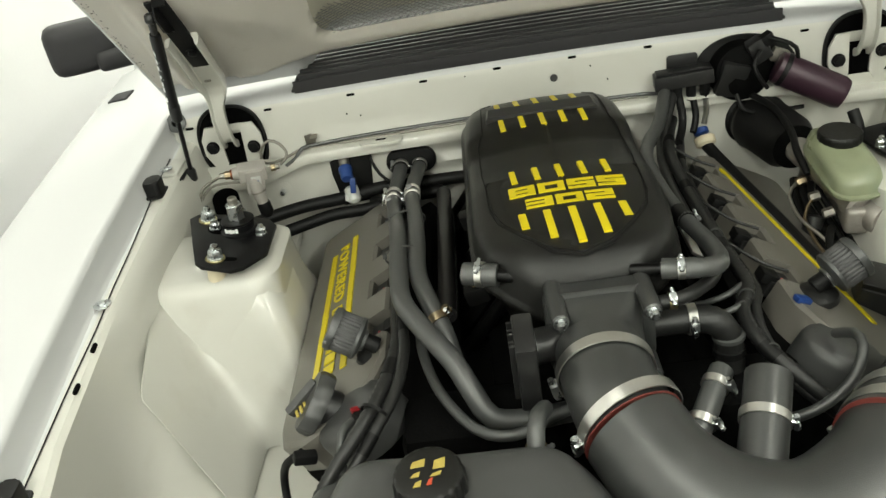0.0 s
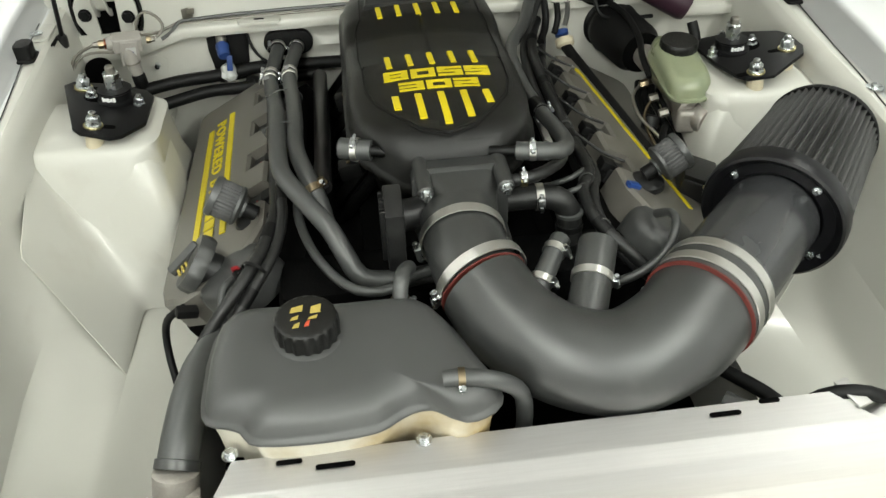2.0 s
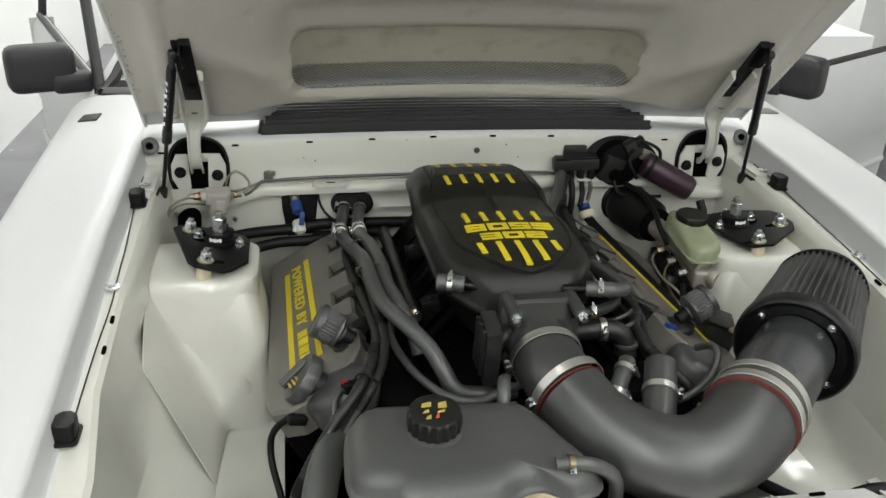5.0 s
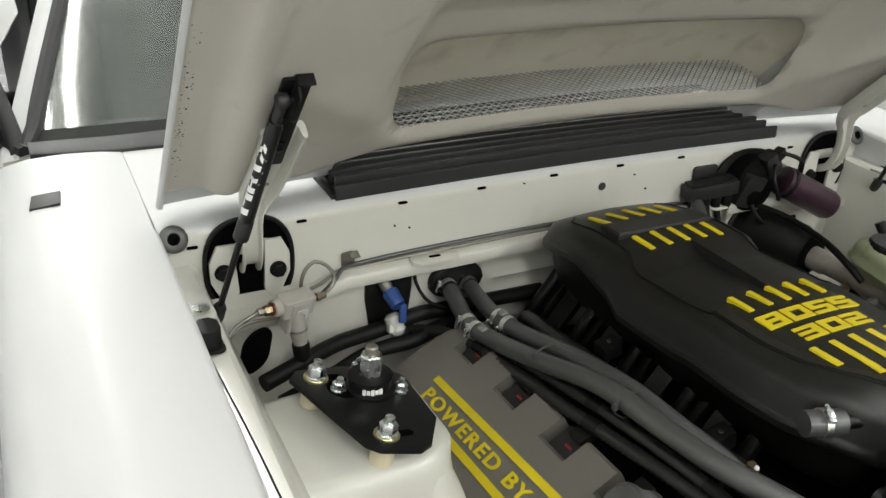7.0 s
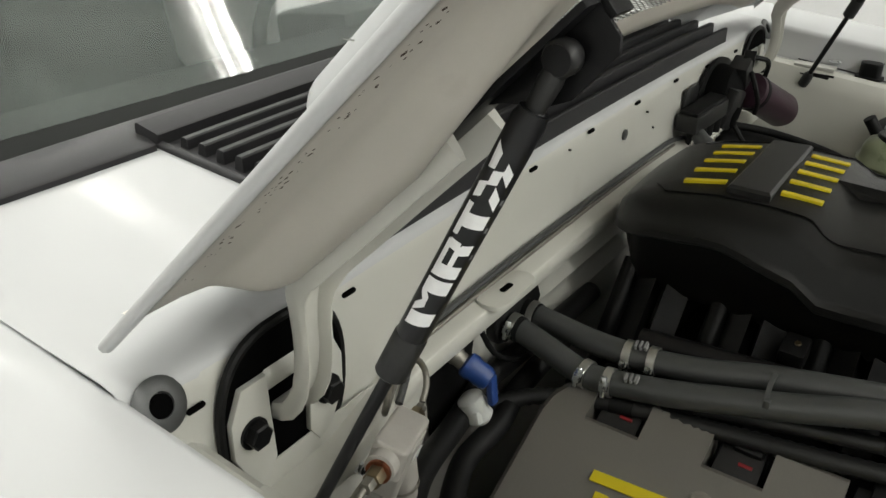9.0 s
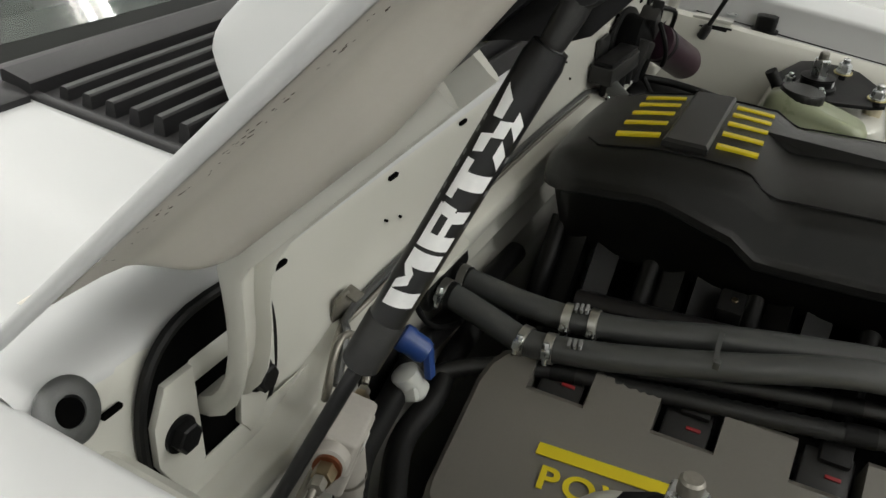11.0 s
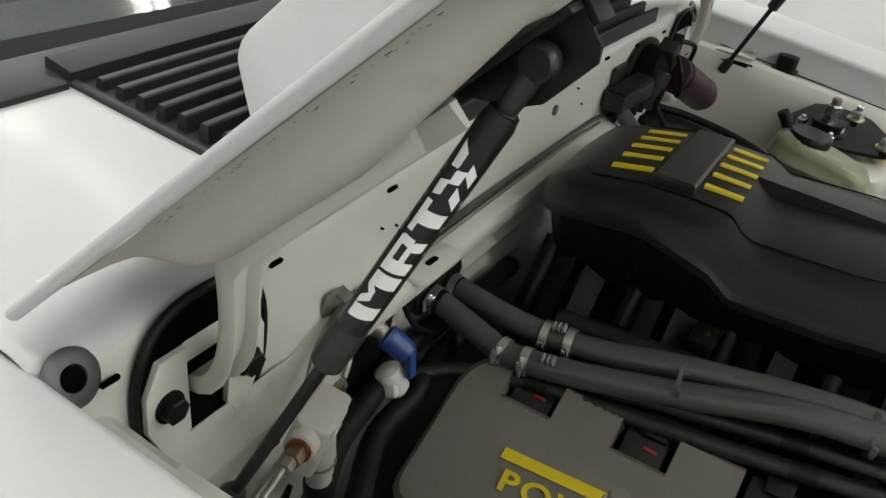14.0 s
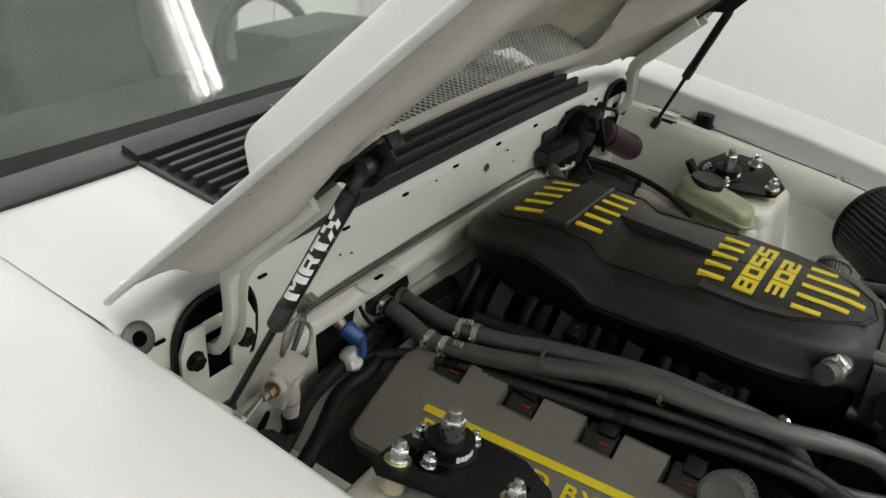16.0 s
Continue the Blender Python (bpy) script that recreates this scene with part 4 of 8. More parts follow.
for s in (-1, 1):
    pts = []
    for (xa, ya), (xb, yb) in zip(seam_line, seam_line[1:]):
        pts += [(EX + s * (xa + (xb - xa) * k / 8), ya + (yb - ya) * k / 8) for k in range(8)]
    part("seam", sweep(B(), [(x, y, man_top(x, y) + 0.0006) for x, y in pts], 0.0011, 6, 0.02), RUBBER_D, plenum)
# dark ring round the badge in place of the groove's own shade
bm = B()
groove_shade = [[bm.verts.new((EX + (x - EX) * f, -0.14 + (y + 0.14) * f, man_top(x, y) + h)) for x, y in seg] for f, h in ((1.040, -0.001), (1.038, 0.0008), (1.024, 0.0008), (1.022, -0.001))]
skin(bm, groove_shade, True, False)
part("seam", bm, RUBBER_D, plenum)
part("rear_pad", on_top([(EX - 0.092, 0.082), (EX + 0.088, 0.082), (EX + 0.085, 0.128), (EX - 0.089, 0.128)], 0.009, bev=0.003), PLASTIC_S, plenum)
for k in range(5):
    x = EX - 0.066 + 0.0322 * k
    part("rear_stripe", bar(x - 0.003, 0.134, x - 0.005, 0.178, 0.0085, 0.004), YELLOW, plenum)
    part("rear_stripe", bar(x - 0.001, 0.036, x - 0.003, 0.077, 0.0085, 0.004), YELLOW, plenum)
    part("upper_stripe", bar(x + 0.001, -0.148, x - 0.001, -0.112, 0.0085, 0.0042, level=True), YELLOW, plenum)
    low = (-0.277, -0.307, -0.323, -0.310, -0.276)[k]
    part("lower_stripe", bar(x + 0.004, low, x + 0.002, -0.2390, 0.0100, 0.0034), YELLOW, plenum)


def glyph(cx, cy, w, h, cuts):
    """A badge block in plan with slots cut into it, as a raised yellow shape."""
    bm2 = B()
    cols = sorted({-0.5, 0.5, *[c for k in cuts for c in k[:2]]})
    rows2 = sorted({-0.5, 0.5, *[c for k in cuts for c in k[2:]]})
    skew = 0.0
    cells = {}
    for i in range(len(cols) - 1):
        for j in range(len(rows2) - 1):
            mx, my = (cols[i] + cols[i + 1]) / 2, (rows2[j] + rows2[j + 1]) / 2
            if not any(a < mx < b and c < my < d for a, b, c, d in cuts):
                cells[i, j] = 1
    vs = {}

    def vert(i, j, up):
        if (i, j, up) not in vs:
            x, y = cx + cols[i] * w + skew * rows2[j] * h, cy + rows2[j] * h
            vs[i, j, up] = bm2.verts.new((x, y, man_top(x, y) + (0.0032 if up else -0.002)))
        return vs[i, j, up]

    for i, j in cells:
        bm2.faces.new((vert(i, j, 1), vert(i + 1, j, 1), vert(i + 1, j + 1, 1), vert(i, j + 1, 1)))
        for (di, dj), (p, q) in {(-1, 0): ((i, j + 1), (i, j)), (1, 0): ((i + 1, j), (i + 1, j + 1)), (0, -1): ((i, j), (i + 1, j)), (0, 1): ((i + 1, j + 1), (i, j + 1))}.items():
            if (i + di, j + dj) not in cells:
                bm2.faces.new((vert(*p, 0), vert(*q, 0), vert(*q, 1), vert(*p, 1)))
    return bm2


RING = [(-0.24, 0.24, -0.24, 0.24)]
PAIR = [(-0.24, 0.22, 0.10, 0.30), (-0.24, 0.22, -0.30, -0.10)]
ESS = [(-0.20, 0.51, 0.10, 0.29), (-0.51, 0.20, -0.29, -0.10)]
THREE = [(-0.51, 0.20, 0.10, 0.29), (-0.51, 0.20, -0.29, -0.10)]
TWO = [(-0.51, 0.20, 0.10, 0.29), (-0.20, 0.51, -0.29, -0.10)]
for k, cuts in enumerate((PAIR, RING, ESS, ESS)):
    part("badge_block", glyph(EX - 0.0580 + 0.040 * k, -0.1760, 0.0358, 0.0275, cuts), YELLOW, plenum)
for k, cuts in enumerate((THREE, RING, TWO)):
    part("badge_block", glyph(EX - 0.0380 + 0.0395 * k, -0.2140, 0.0358, 0.0255, cuts), YELLOW, plenum)

# runners from plenum to heads: a round rib and two flat twisted walls to each, plugs with a screw at every other one
for s in (-1, 1):
    for k in range(5):
        y = 0.216 - 0.110 * k
        lo, hi = Vector((EX + s * 0.172, y, 0.762)), Vector((EX + s * 0.084, y, 0.874))
        part("round_rib", lathe(B(), lo, hi - lo, [(0.010, 0), (0.0112, 0.002), (0.0112, (hi - lo).length)], 18), RUNNER, plenum)
        for dy, twist in ((-0.029, 24), (-0.058, -16)):
            if k < 4:
                m = basis((lo + hi) / 2 + Vector((s * -0.004, dy, -0.006)), (0, 1, 0), hi - lo) @ Matrix.Rotation(radians(s * twist), 4, "Y")
                part("runner_wall", prism(B(), rounded(0.027, 0.150, 0.003, 2), m, -0.014, 0.002, 0.001), RUNNER, plenum)
        if k in (2, 4):
            part("injector_plug", box(B(), (EX + s * 0.138, y + 0.021, 0.856), (0.034, 0.026, 0.026), turn=(0, s * 12, 0), bev=0.004), RUBBER_D, plenum)
            part("plug_screw", hexnut(B(), (EX + s * 0.140, y + 0.019, 0.8685), (s * 0.2, 0, 1), 0.0036, 0.0025), BRASS, plenum)
    part("runner_flange", box(B(), (EX + s * 0.195, -0.05, 0.757), (0.07, 0.50, 0.03), turn=(0, s * 29, 0), bev=0.005), RUNNER, plenum)

# valve covers
TILTC = radians(29)


def vc(s, a, y, n=0.0):
    """A place on a valve cover: outward along its slope, along the engine, out of its face."""
    return Vector((EX + s * (0.282 + a * math.cos(TILTC) + n * math.sin(TILTC)), y, 0.832 - a * math.sin(TILTC) + n * math.cos(TILTC) - 0.02 * (y - 0.0) - 0.002))


for s in (-1, 1):
    cover = thing("valve_cover", (EX + s * 0.34, -0.1, 0.76), "grey-brown valve cover with yellow stripes and lettering, coil pockets" if s < 0 else "grey-brown valve cover with one thin yellow stripe, coil pockets", "valve cover", "valve covers")
    bm = B()
    notch = [(0.163, 0.108), (0.047, -0.008), (-0.069, -0.124), (-0.185, -0.240)]
    line = [(-0.0105, 0.180), (-0.012, 0.170)]
    for y1, y0 in notch:
        line += [(-0.012, y1), (0.026, y1), (0.026, y0), (-0.012, y0)]
    line += [(-0.012, -0.30), (0.010, -0.345), (0.05, -0.375), (0.12, -0.385), (0.158, -0.365), (0.168, -0.33), (0.168, 0.192), (0.165, 0.201), (0.157, 0.208), (0.145, 0.210), (0.10, 0.210), (0.035, 0.210), (0.014, 0.206), (0.0, 0.197)]
    low = [bm.verts.new(vc(s, a * 1.0, y, -0.055)) for a, y in line]
    mid = [bm.verts.new(vc(s, a, y, -0.005)) for a, y in line]
    ca, cy = 0.08, -0.09
    high = [bm.verts.new(vc(s, a + (0.005 if a < ca else -0.005), y + (0.005 if y < cy and -0.30 >= y else (-0.005 if y > 0.18 else 0)), 0.0)) for a, y in line]
    skin(bm, [low, mid, high], True, False)
    bm.faces.new(high)
    part("cover", bm, COVER, cover, sharp=30)
    for a, e_, y1, y0 in ((0.080, 0.061, 0.131, -0.270), (0.125, 0.113, 0.105, -0.290)) if s < 0 else ((0.030, 0.112, 0.150, -0.290),):
        b = B()
        w = 0.0055 if s < 0 else 0.0035
        top = [b.verts.new(vc(s, a - w, y1, 0.0022)), b.verts.new(vc(s, a + w, y1, 0.0022)), b.verts.new(vc(s, e_ + w, y0, 0.0022)), b.verts.new(vc(s, e_ - w, y0, 0.0022))]
        bot = [b.verts.new(vc(s, a - w, y1, -0.002)), b.verts.new(vc(s, a + w, y1, -0.002)), b.verts.new(vc(s, e_ + w, y0, -0.002)), b.verts.new(vc(s, e_ - w, y0, -0.002))]
        skin(b, [bot, top], True, True)
        part("stripe", b, YELLOW, cover)
    if s < 0:
        # raised words along the cover, and a plain bar for the maker's name
        word = bpy.data.curves.new("lettering", "FONT")
        word.body, word.size, word.extrude, word.space_character, word.offset = "POWERED BY", 0.0285, 0.0008, 1.2, 0.0007
        word.align_x, word.align_y = "LEFT", "CENTER"
        tmp = bpy.data.objects.new("tmp", word)
        scene.collection.objects.link(tmp)
        me = bpy.data.meshes.new_from_object(tmp.evaluated_get(bpy.context.evaluated_depsgraph_get()))
        bpy.data.objects.remove(tmp)
        b = B()
        b.from_mesh(me)
        xs = [v.co.x for v in b.verts]
        m = basis(vc(s, 0.1045, 0.122, 0.0014), vc(s, 0.088, -0.275) - vc(s, 0.1045, 0.122), vc(s, 0.05, 0) - vc(s, 0.09, 0))
        bmesh.ops.scale(b, vec=(0.258 / max(xs), 1.0, 1.0), verts=b.verts)
        bmesh.ops.transform(b, matrix=m, verts=b.verts)
        todo = set(b.verts)
        while todo:
            island, stack = set(), [todo.pop()]
            while stack:
                v = stack.pop()
                island.add(v)
                for ed in v.link_edges:
                    w = ed.other_vert(v)
                    if w in todo:
                        todo.discard(w)
                        stack.append(w)
            one, new_verts = B(), {}
            for v in island:
                new_verts[v] = one.verts.new(v.co)
            for fc_ in {fa for v in island for fa in v.link_faces}:
                one.faces.new([new_verts[v] for v in fc_.verts])
            part("letter", one, YELLOW, cover, smooth=False)
        b.free()
        for k in range(4):
            y = 0.122 - 0.281 - 0.028 * k
            a = 0.1045 - 0.0415 * (0.122 - y)
            b = B()
            q = [vc(s, a - 0.010, y, 0.0022), vc(s, a + 0.010, y, 0.0022), vc(s, a + 0.010, y - 0.021, 0.0022), vc(s, a - 0.010, y - 0.021, 0.0022)]
            q2 = [p - Vector((0, 0, 0.004)) for p in q]
            skin(b, [[b.verts.new(p) for p in q2], [b.verts.new(p) for p in q]], True, True)
            part("name_bar", b, YELLOW, cover)
    # ignition coils in the pockets
    for y1, y0 in notch:
        y = (y0 + y1) / 2
        coil = part("coil", box(B(), vc(s, 0.006, y, -0.026), (0.04, 0.042, 0.026), turn=(0, s * 29, 0), bev=0.004), PLASTIC_S, cover)
        part("coil_connector", box(B(), vc(s, -0.014, y - 0.004, -0.014), (0.026, 0.026, 0.016), turn=(0, s * 29, 0), bev=0.003), RUBBER_D, cover)
        part("lock_tab", box(B(), vc(s, 0.010, y - 0.006, -0.0125), (0.0035, 0.013, 0.003), turn=(0, s * 29, 0), bev=0.001), RED, cover)

# big intake hose, metal tube and cone filter
PIPE = [(-0.011, -0.415, 0.897, 0.052), (-0.011, -0.45, 0.893, 0.052), (-0.007, -0.49, 0.888, 0.0525), (0.003, -0.535, 0.878, 0.0535), (0.028, -0.587, 0.864, 0.054), (0.078, -0.633, 0.851, 0.0555), (0.145, -0.649, 0.845, 0.058), (0.215, -0.626, 0.855, 0.062), (0.270, -0.580, 0.867, 0.065)]
intake = thing("intake_hose", (0.1, -0.6, 0.78), "grey silicone intake elbow from throttle to filter tube", "intake hose")
part("coupler", sweep(B(), PIPE[:4], 0.05, 36, 0.008), SILICONE, intake)
part("elbow", sweep(B(), [(x, y, z, r + 0.0035) for x, y, z, r in PIPE[3:]], 0.05, 36, 0.008), SILICONE, intake)
part("lining_edge", lathe(B(), (0.003, -0.533, 0.879), Vector(PIPE[4][:3]) - Vector(PIPE[2][:3]), [(0.0535, -0.001), (0.0578, -0.001), (0.0578, 0.0006), (0.0535, 0.0006)], 36), REDSIL, intake)
AX = (Vector((0.413, -0.439, 0.872)) - Vector((0.270, -0.580, 0.867))).normalized()
part("lining_edge", lathe(B(), Vector((0.270, -0.580, 0.867)) - AX * 0.030, AX, [(0.06, -0.001), (0.0698, -0.001), (0.0698, 0.001), (0.06, 0.001)], 40), REDSIL, intake)
hose_clamp((-0.011, -0.452, 0.893), (0.02, -1, -0.12), 0.0545, 0.015, (-1, 0, -0.25), 1.3)
hose_clamp((0.0020, -0.520, 0.8815), Vector(PIPE[4][:3]) - Vector(PIPE[2][:3]), 0.0582, 0.015, (-1, -0.15, -0.1), 1.3)
c0 = Vector((0.270, -0.580, 0.867))
part("sleeve", lathe(B(), c0 - AX * 0.029, AX, [(0.062, 0), (0.0692, 0.001), (0.0692, 0.058), (0.066, 0.059)], 40), SILICONE, intake)
hose_clamp(c0 + AX * -0.014, AX, 0.0697, 0.015, (-1, 0.9, -0.6), 1.3)
hose_clamp(c0 + AX * 0.016, AX, 0.0697, 0.015, (-1, 0.9, -0.6), 1.3)
filt = thing("air_filter", (0.5, -0.33, 0.8), "black cone air filter on a metal intake tube", "air filter")
part("tube", lathe(B(), c0 - AX * 0.03, AX, [(0.062, 0), (0.0640, 0.001), (0.0640, 0.225), (0.062, 0.225)], 40), TUBEBLK, filt)
fc = c0 + AX * 0.196
CONE = Vector((0.665, 0.742, 0.085)).normalized()
part("flange", lathe(B(), fc, CONE, [(0.060, 0.010), (0.066, 0.004), (0.081, 0.004), (0.087, -0.002), (0.092, -0.006), (0.0955, -0.004), (0.097, 0.001), (0.0975, 0.010), (0.097, 0.021), (0.093, 0.025), (0.07, 0.025)], 56), STRUTBLK, filt)
part("cone", lathe(B(), fc, CONE, [(0.07, 0.020), (0.092, 0.022), (0.094, 0.028), (0.0875, 0.11), (0.080, 0.218), (0.075, 0.222), (0.03, 0.222)], 384, flute=(48, 0.095, 2, 4)), FILTER, filt, sharp=70)
part("end_cap", lathe(B(), fc, CONE, [(0.05, 0.216), (0.0800, 0.216), (0.0812, 0.219), (0.0795, 0.226), (0.072, 0.229), (0.02, 0.229)], 48), RUBBER_D, filt)
fu, fv, fw = frame_of(CONE)
for k in range(4):
    a = radians(-52 + 90 * k)
    part("flange_bolt", hexnut(B(), fc + (fu * math.cos(a) + fv * math.sin(a)) * 0.0755 + CONE * 0.0035, -CONE, 0.0048, 0.004, washer=0.0062), ZINC, filt)

# expansion tank
tank = thing("coolant_tank", (-0.17, -0.635, 0.79), "grey coolant expansion tank with translucent lower half", "coolant tank")
TO = [(-0.322, -0.60), (-0.323, -0.660), (-0.316, -0.684), (-0.296, -0.692), (-0.280, -0.704), (-0.270, -0.728), (-0.245, -0.738), (-0.19, -0.740), (-0.140, -0.732), (-0.122, -0.716), (-0.105, -0.702), (-0.085, -0.700), (-0.068, -0.716), (-0.050, -0.735), (-0.028, -0.730), (-0.010, -0.708), (-0.009, -0.675), (-0.030, -0.625), (-0.050, -0.580), (-0.075, -0.548), (-0.12, -0.540), (-0.22, -0.538), (-0.29, -0.538), (-0.314, -0.556)]
TO = [(x, y if y > -0.69 else -0.69 + (y + 0.69) * 0.62) for x, y in TO]
TO = [tuple(p[:2]) for p in curve_points([(x, y, 0) for x, y in TO + TO[:1]], 0.012)][:-1]
tc = Vector((-0.165, -0.63, 0))


def tank_ring(bm, f, z, dome=0.0):
    ring = []
    for x, y in TO:
        d = Vector((x, y, 0)) - tc
        l = d.length
        p = tc + d * ((l - f) / l)
        zz = z + dome * ((y + 0.72) / 0.17)
        ring.append(bm.verts.new((p.x, p.y, zz)))
    return ring


bm = B()
skin(bm, [tank_ring(bm, f, z, d) for f, z, d in ((0.006, 0.853, 0.006), (-0.0045, 0.855, 0.006), (-0.0055, 0.8575, 0.006), (-0.0045, 0.860, 0.006), (-0.0005, 0.8615, 0.006), (0.0015, 0.865, 0.007), (0.006, 0.875, 0.008), (0.013, 0.882, 0.009), (0.024, 0.8865, 0.009), (0.040, 0.889, 0.008), (0.055, 0.8895, 0.008))], True, True)
part("upper_shell", bm, TANK, tank, sharp=60)
bm = B()
skin(bm, [tank_ring(bm, f, z, d) for f, z, d in ((0.018, 0.795, 0.0), (0.010, 0.800, 0.0), (0.007, 0.830, 0.003), (0.002, 0.853, 0.006), (0.001, 0.8555, 0.006))], True, True)
part("lower_shell", bm, TANK_LOW, tank, sharp=60)
part("lower_body", box(B(), (-0.17, -0.612, 0.77), (0.26, 0.12, 0.12), bev=0.02), TANK_LOW, tank)
for x, y in ((-0.300, -0.702), (-0.092, -0.712)):
    part("mount_bolt", hexnut(B(), (x, y, 0.8245), (0, 0, 1), 0.006, 0.006, washer=0.009), ZINC, tank)
cc = Vector((-0.208, -0.600, 0.890))
part("neck_ring", lathe(B(), cc, (0, -0.05, 1), [(0.040, -0.006), (0.047, -0.004), (0.0475, 0.003), (0.040, 0.006), (0.034, 0.007)], 48), TANK, tank)
cap = part("cap", lathe(B(), cc, (0, -0.05, 1), [(0.031, 0.006), (0.0365, 0.007), (0.0370, 0.012), (0.0362, 0.027), (0.034, 0.0315), (0.030, 0.033), (0.0, 0.0335)], 108, closed=False, flute=(18, 0.07, 1, 3)), PLASTIC, tank, "black fluted cap with worn yellow print", sharp=50)
for k, (x, y, w, h, mat_) in enumerate(((-0.010, 0.010, 0.016, 0.010, YINK), (0.011, 0.008, 0.014, 0.013, YINK), (-0.012, -0.004, 0.010, 0.006, YINK), (0.004, 0.017, 0.012, 0.005, YINK), (0.008, -0.005, 0.012, 0.005, YINK), (-0.010, -0.016, 0.009, 0.007, YINK), (0.002, -0.014, 0.007, 0.008, RINK))):
    m = basis(cc + Vector((x, y, 0.0328)), (1, 0.1, 0), (0, 1, 0.05))
    part("print", prism(B(), [(-w / 2, -h / 2), (w / 2 - 0.002, -h / 2), (w / 2, h / 2), (-w / 2 + 0.003, h / 2 - 0.002)], m, 0, 0.0012), mat_, tank)

# ---------------------------------------------------------------- throttle body and its hoses
tb = thing("throttle_body", (EX, -0.39, 0.85), "dark grey throttle body bolted to the intake plenum", "throttle body")
m = basis((-0.004, -0.362, 0.900), (1, 0, 0), (0, 0.08, 1))
part("flange", prism(B(), rounded(0.128, 0.110, 0.018), m, 0, 0.022, 0.004), SILICONE, tb)
bm = B()
rings = []
for back, hw, hh, power in ((0.0, 0.052, 0.049, 0.30), (0.016, 0.050, 0.047, 0.34), (0.028, 0.0475, 0.046, 0.55), (0.042, 0.047, 0.047, 0.85), (0.060, 0.047, 0.047, 1.0), (0.068, 0.047, 0.047, 1.0)):
    ring = []
    for k in range(40):
        c, q = math.cos(2 * math.pi * k / 40), math.sin(2 * math.pi * k / 40)
        ring.append(bm.verts.new((-0.006 + hw * math.copysign(abs(c) ** power, c), -0.376 - back, 0.901 - 0.09 * back + hh * math.copysign(abs(q) ** power, q))))
    rings.append(ring)
skin(bm, rings, True, True)
part("bore", bm, SILICONE, tb, sharp=50)
for sx, sz in ((-0.055, 0.047), (0.049, 0.047), (-0.055, -0.045), (0.049, -0.045)):
    part("bolt_sleeve", lathe(B(), (sx, -0.352, 0.902 + sz), (0.02, -1, -0.06), [(0.0110, 0), (0.0105, 0.068), (0.0085, 0.070)], 18), SILICONE, tb)
    part("bolt", hexnut(B(), (sx + 0.0014, -0.421, 0.898 + sz), (0.02, -1, -0.06), 0.0062, 0.009, washer=0.0085), ZINC, tb)
part("actuator", box(B(), (-0.097, -0.432, 0.905), (0.024, 0.062, 0.098), turn=(8, 0, 0), bev=0.004), PLASTIC_S, tb)
for k in range(5):
    part("actuator_rib", box(B(), (-0.111, -0.452 + 0.011 * k, 0.908), (0.008, 0.004, 0.085 - 0.006 * (k % 2)), turn=(8, 0, 0), bev=0.001), PLASTIC_S, tb)
part("actuator_neck", lathe(B(), (-0.088, -0.40, 0.900), (1, 0.2, 0), [(0.022, 0), (0.020, 0.05)], 20), PLASTIC_S, tb)

hose("breather_pipe", [(-0.152, -0.312, 0.957), (-0.12, -0.322, 0.957), (-0.085, -0.332, 0.955), (-0.045, -0.340, 0.952)], 0.0085, RUNNER, "black plastic breather pipe along the plenum front", "pipe")
hose("breather_hose", [(-0.158, -0.309, 0.957), (-0.135, -0.317, 0.957), (-0.116, -0.323, 0.957)], 0.0145, RUBBER, "short black rubber hose on the breather pipe", "hose")
hose_clamp((-0.1375, -0.316, 0.957), (1, -0.36, 0), 0.0146, 0.009, (0.1, -0.5, 1), 0.8)
COOL = [(0.074, -0.362, 0.961), (0.095, -0.368, 0.962), (0.115, -0.370, 0.961), (0.137, -0.362, 0.956), (0.150, -0.330, 0.946), (0.155, -0.26, 0.927), (0.150, -0.16, 0.908), (0.145, -0.06, 0.900), (0.147, 0.05, 0.896), (0.166, 0.13, 0.892), (0.200, 0.20, 0.895), (0.226, 0.262, 0.925)]
e = thing("coolant_hose", COOL[0], "black rubber hose along the engine to the firewall block", "hose")
part("tube", sweep(B(), COOL, 0.0115, 16), RUBBER, e, sharp=60)
part("end_sleeve", sweep(B(), COOL[:3], 0.0126, 16), RUBBER, e, sharp=60)
part("fitting", sweep(B(), [(0.040, -0.350, 0.957), (0.060, -0.357, 0.959), (0.078, -0.363, 0.961)], 0.0075, 14), RUNNER, e)
part("joint_band", sweep(B(), [(0.1525, -0.18, 0.911), (0.150, -0.16, 0.908), (0.1488, -0.14, 0.906)], 0.0132, 16, 0.01), RUBBER_D, e)
hose_clamp((0.095, -0.368, 0.9622), (1, -0.2, 0.05), 0.0117, 0.009, (0, -0.7, 1), 0.8)
hose_clamp((0.152, -0.175, 0.910), (0, 1, -0.15), 0.0117, 0.008, (1, 0, 0.5), 0.7, RUBBER, "black plastic clip round a rubber hose")
hose("vent_hose", [(0.05, -0.380, 0.927), (0.075, -0.386, 0.931), (0.096, -0.382, 0.932), (0.118, -0.364, 0.928), (0.142, -0.33, 0.916), (0.160, -0.28, 0.898), (0.168, -0.22, 0.884), (0.170, -0.1, 0.876), (0.178, 0.05, 0.868), (0.20, 0.18, 0.865), (0.245, 0.272, 0.92)], 0.0085, LOOM, "thin black vent hose beside the plenum", "hose")
hose_clamp((0.080, -0.3865, 0.9313), (1, -0.05, 0.05), 0.0090, 0.009, (0, -0.7, 1), 0.8, YELLOWZ)
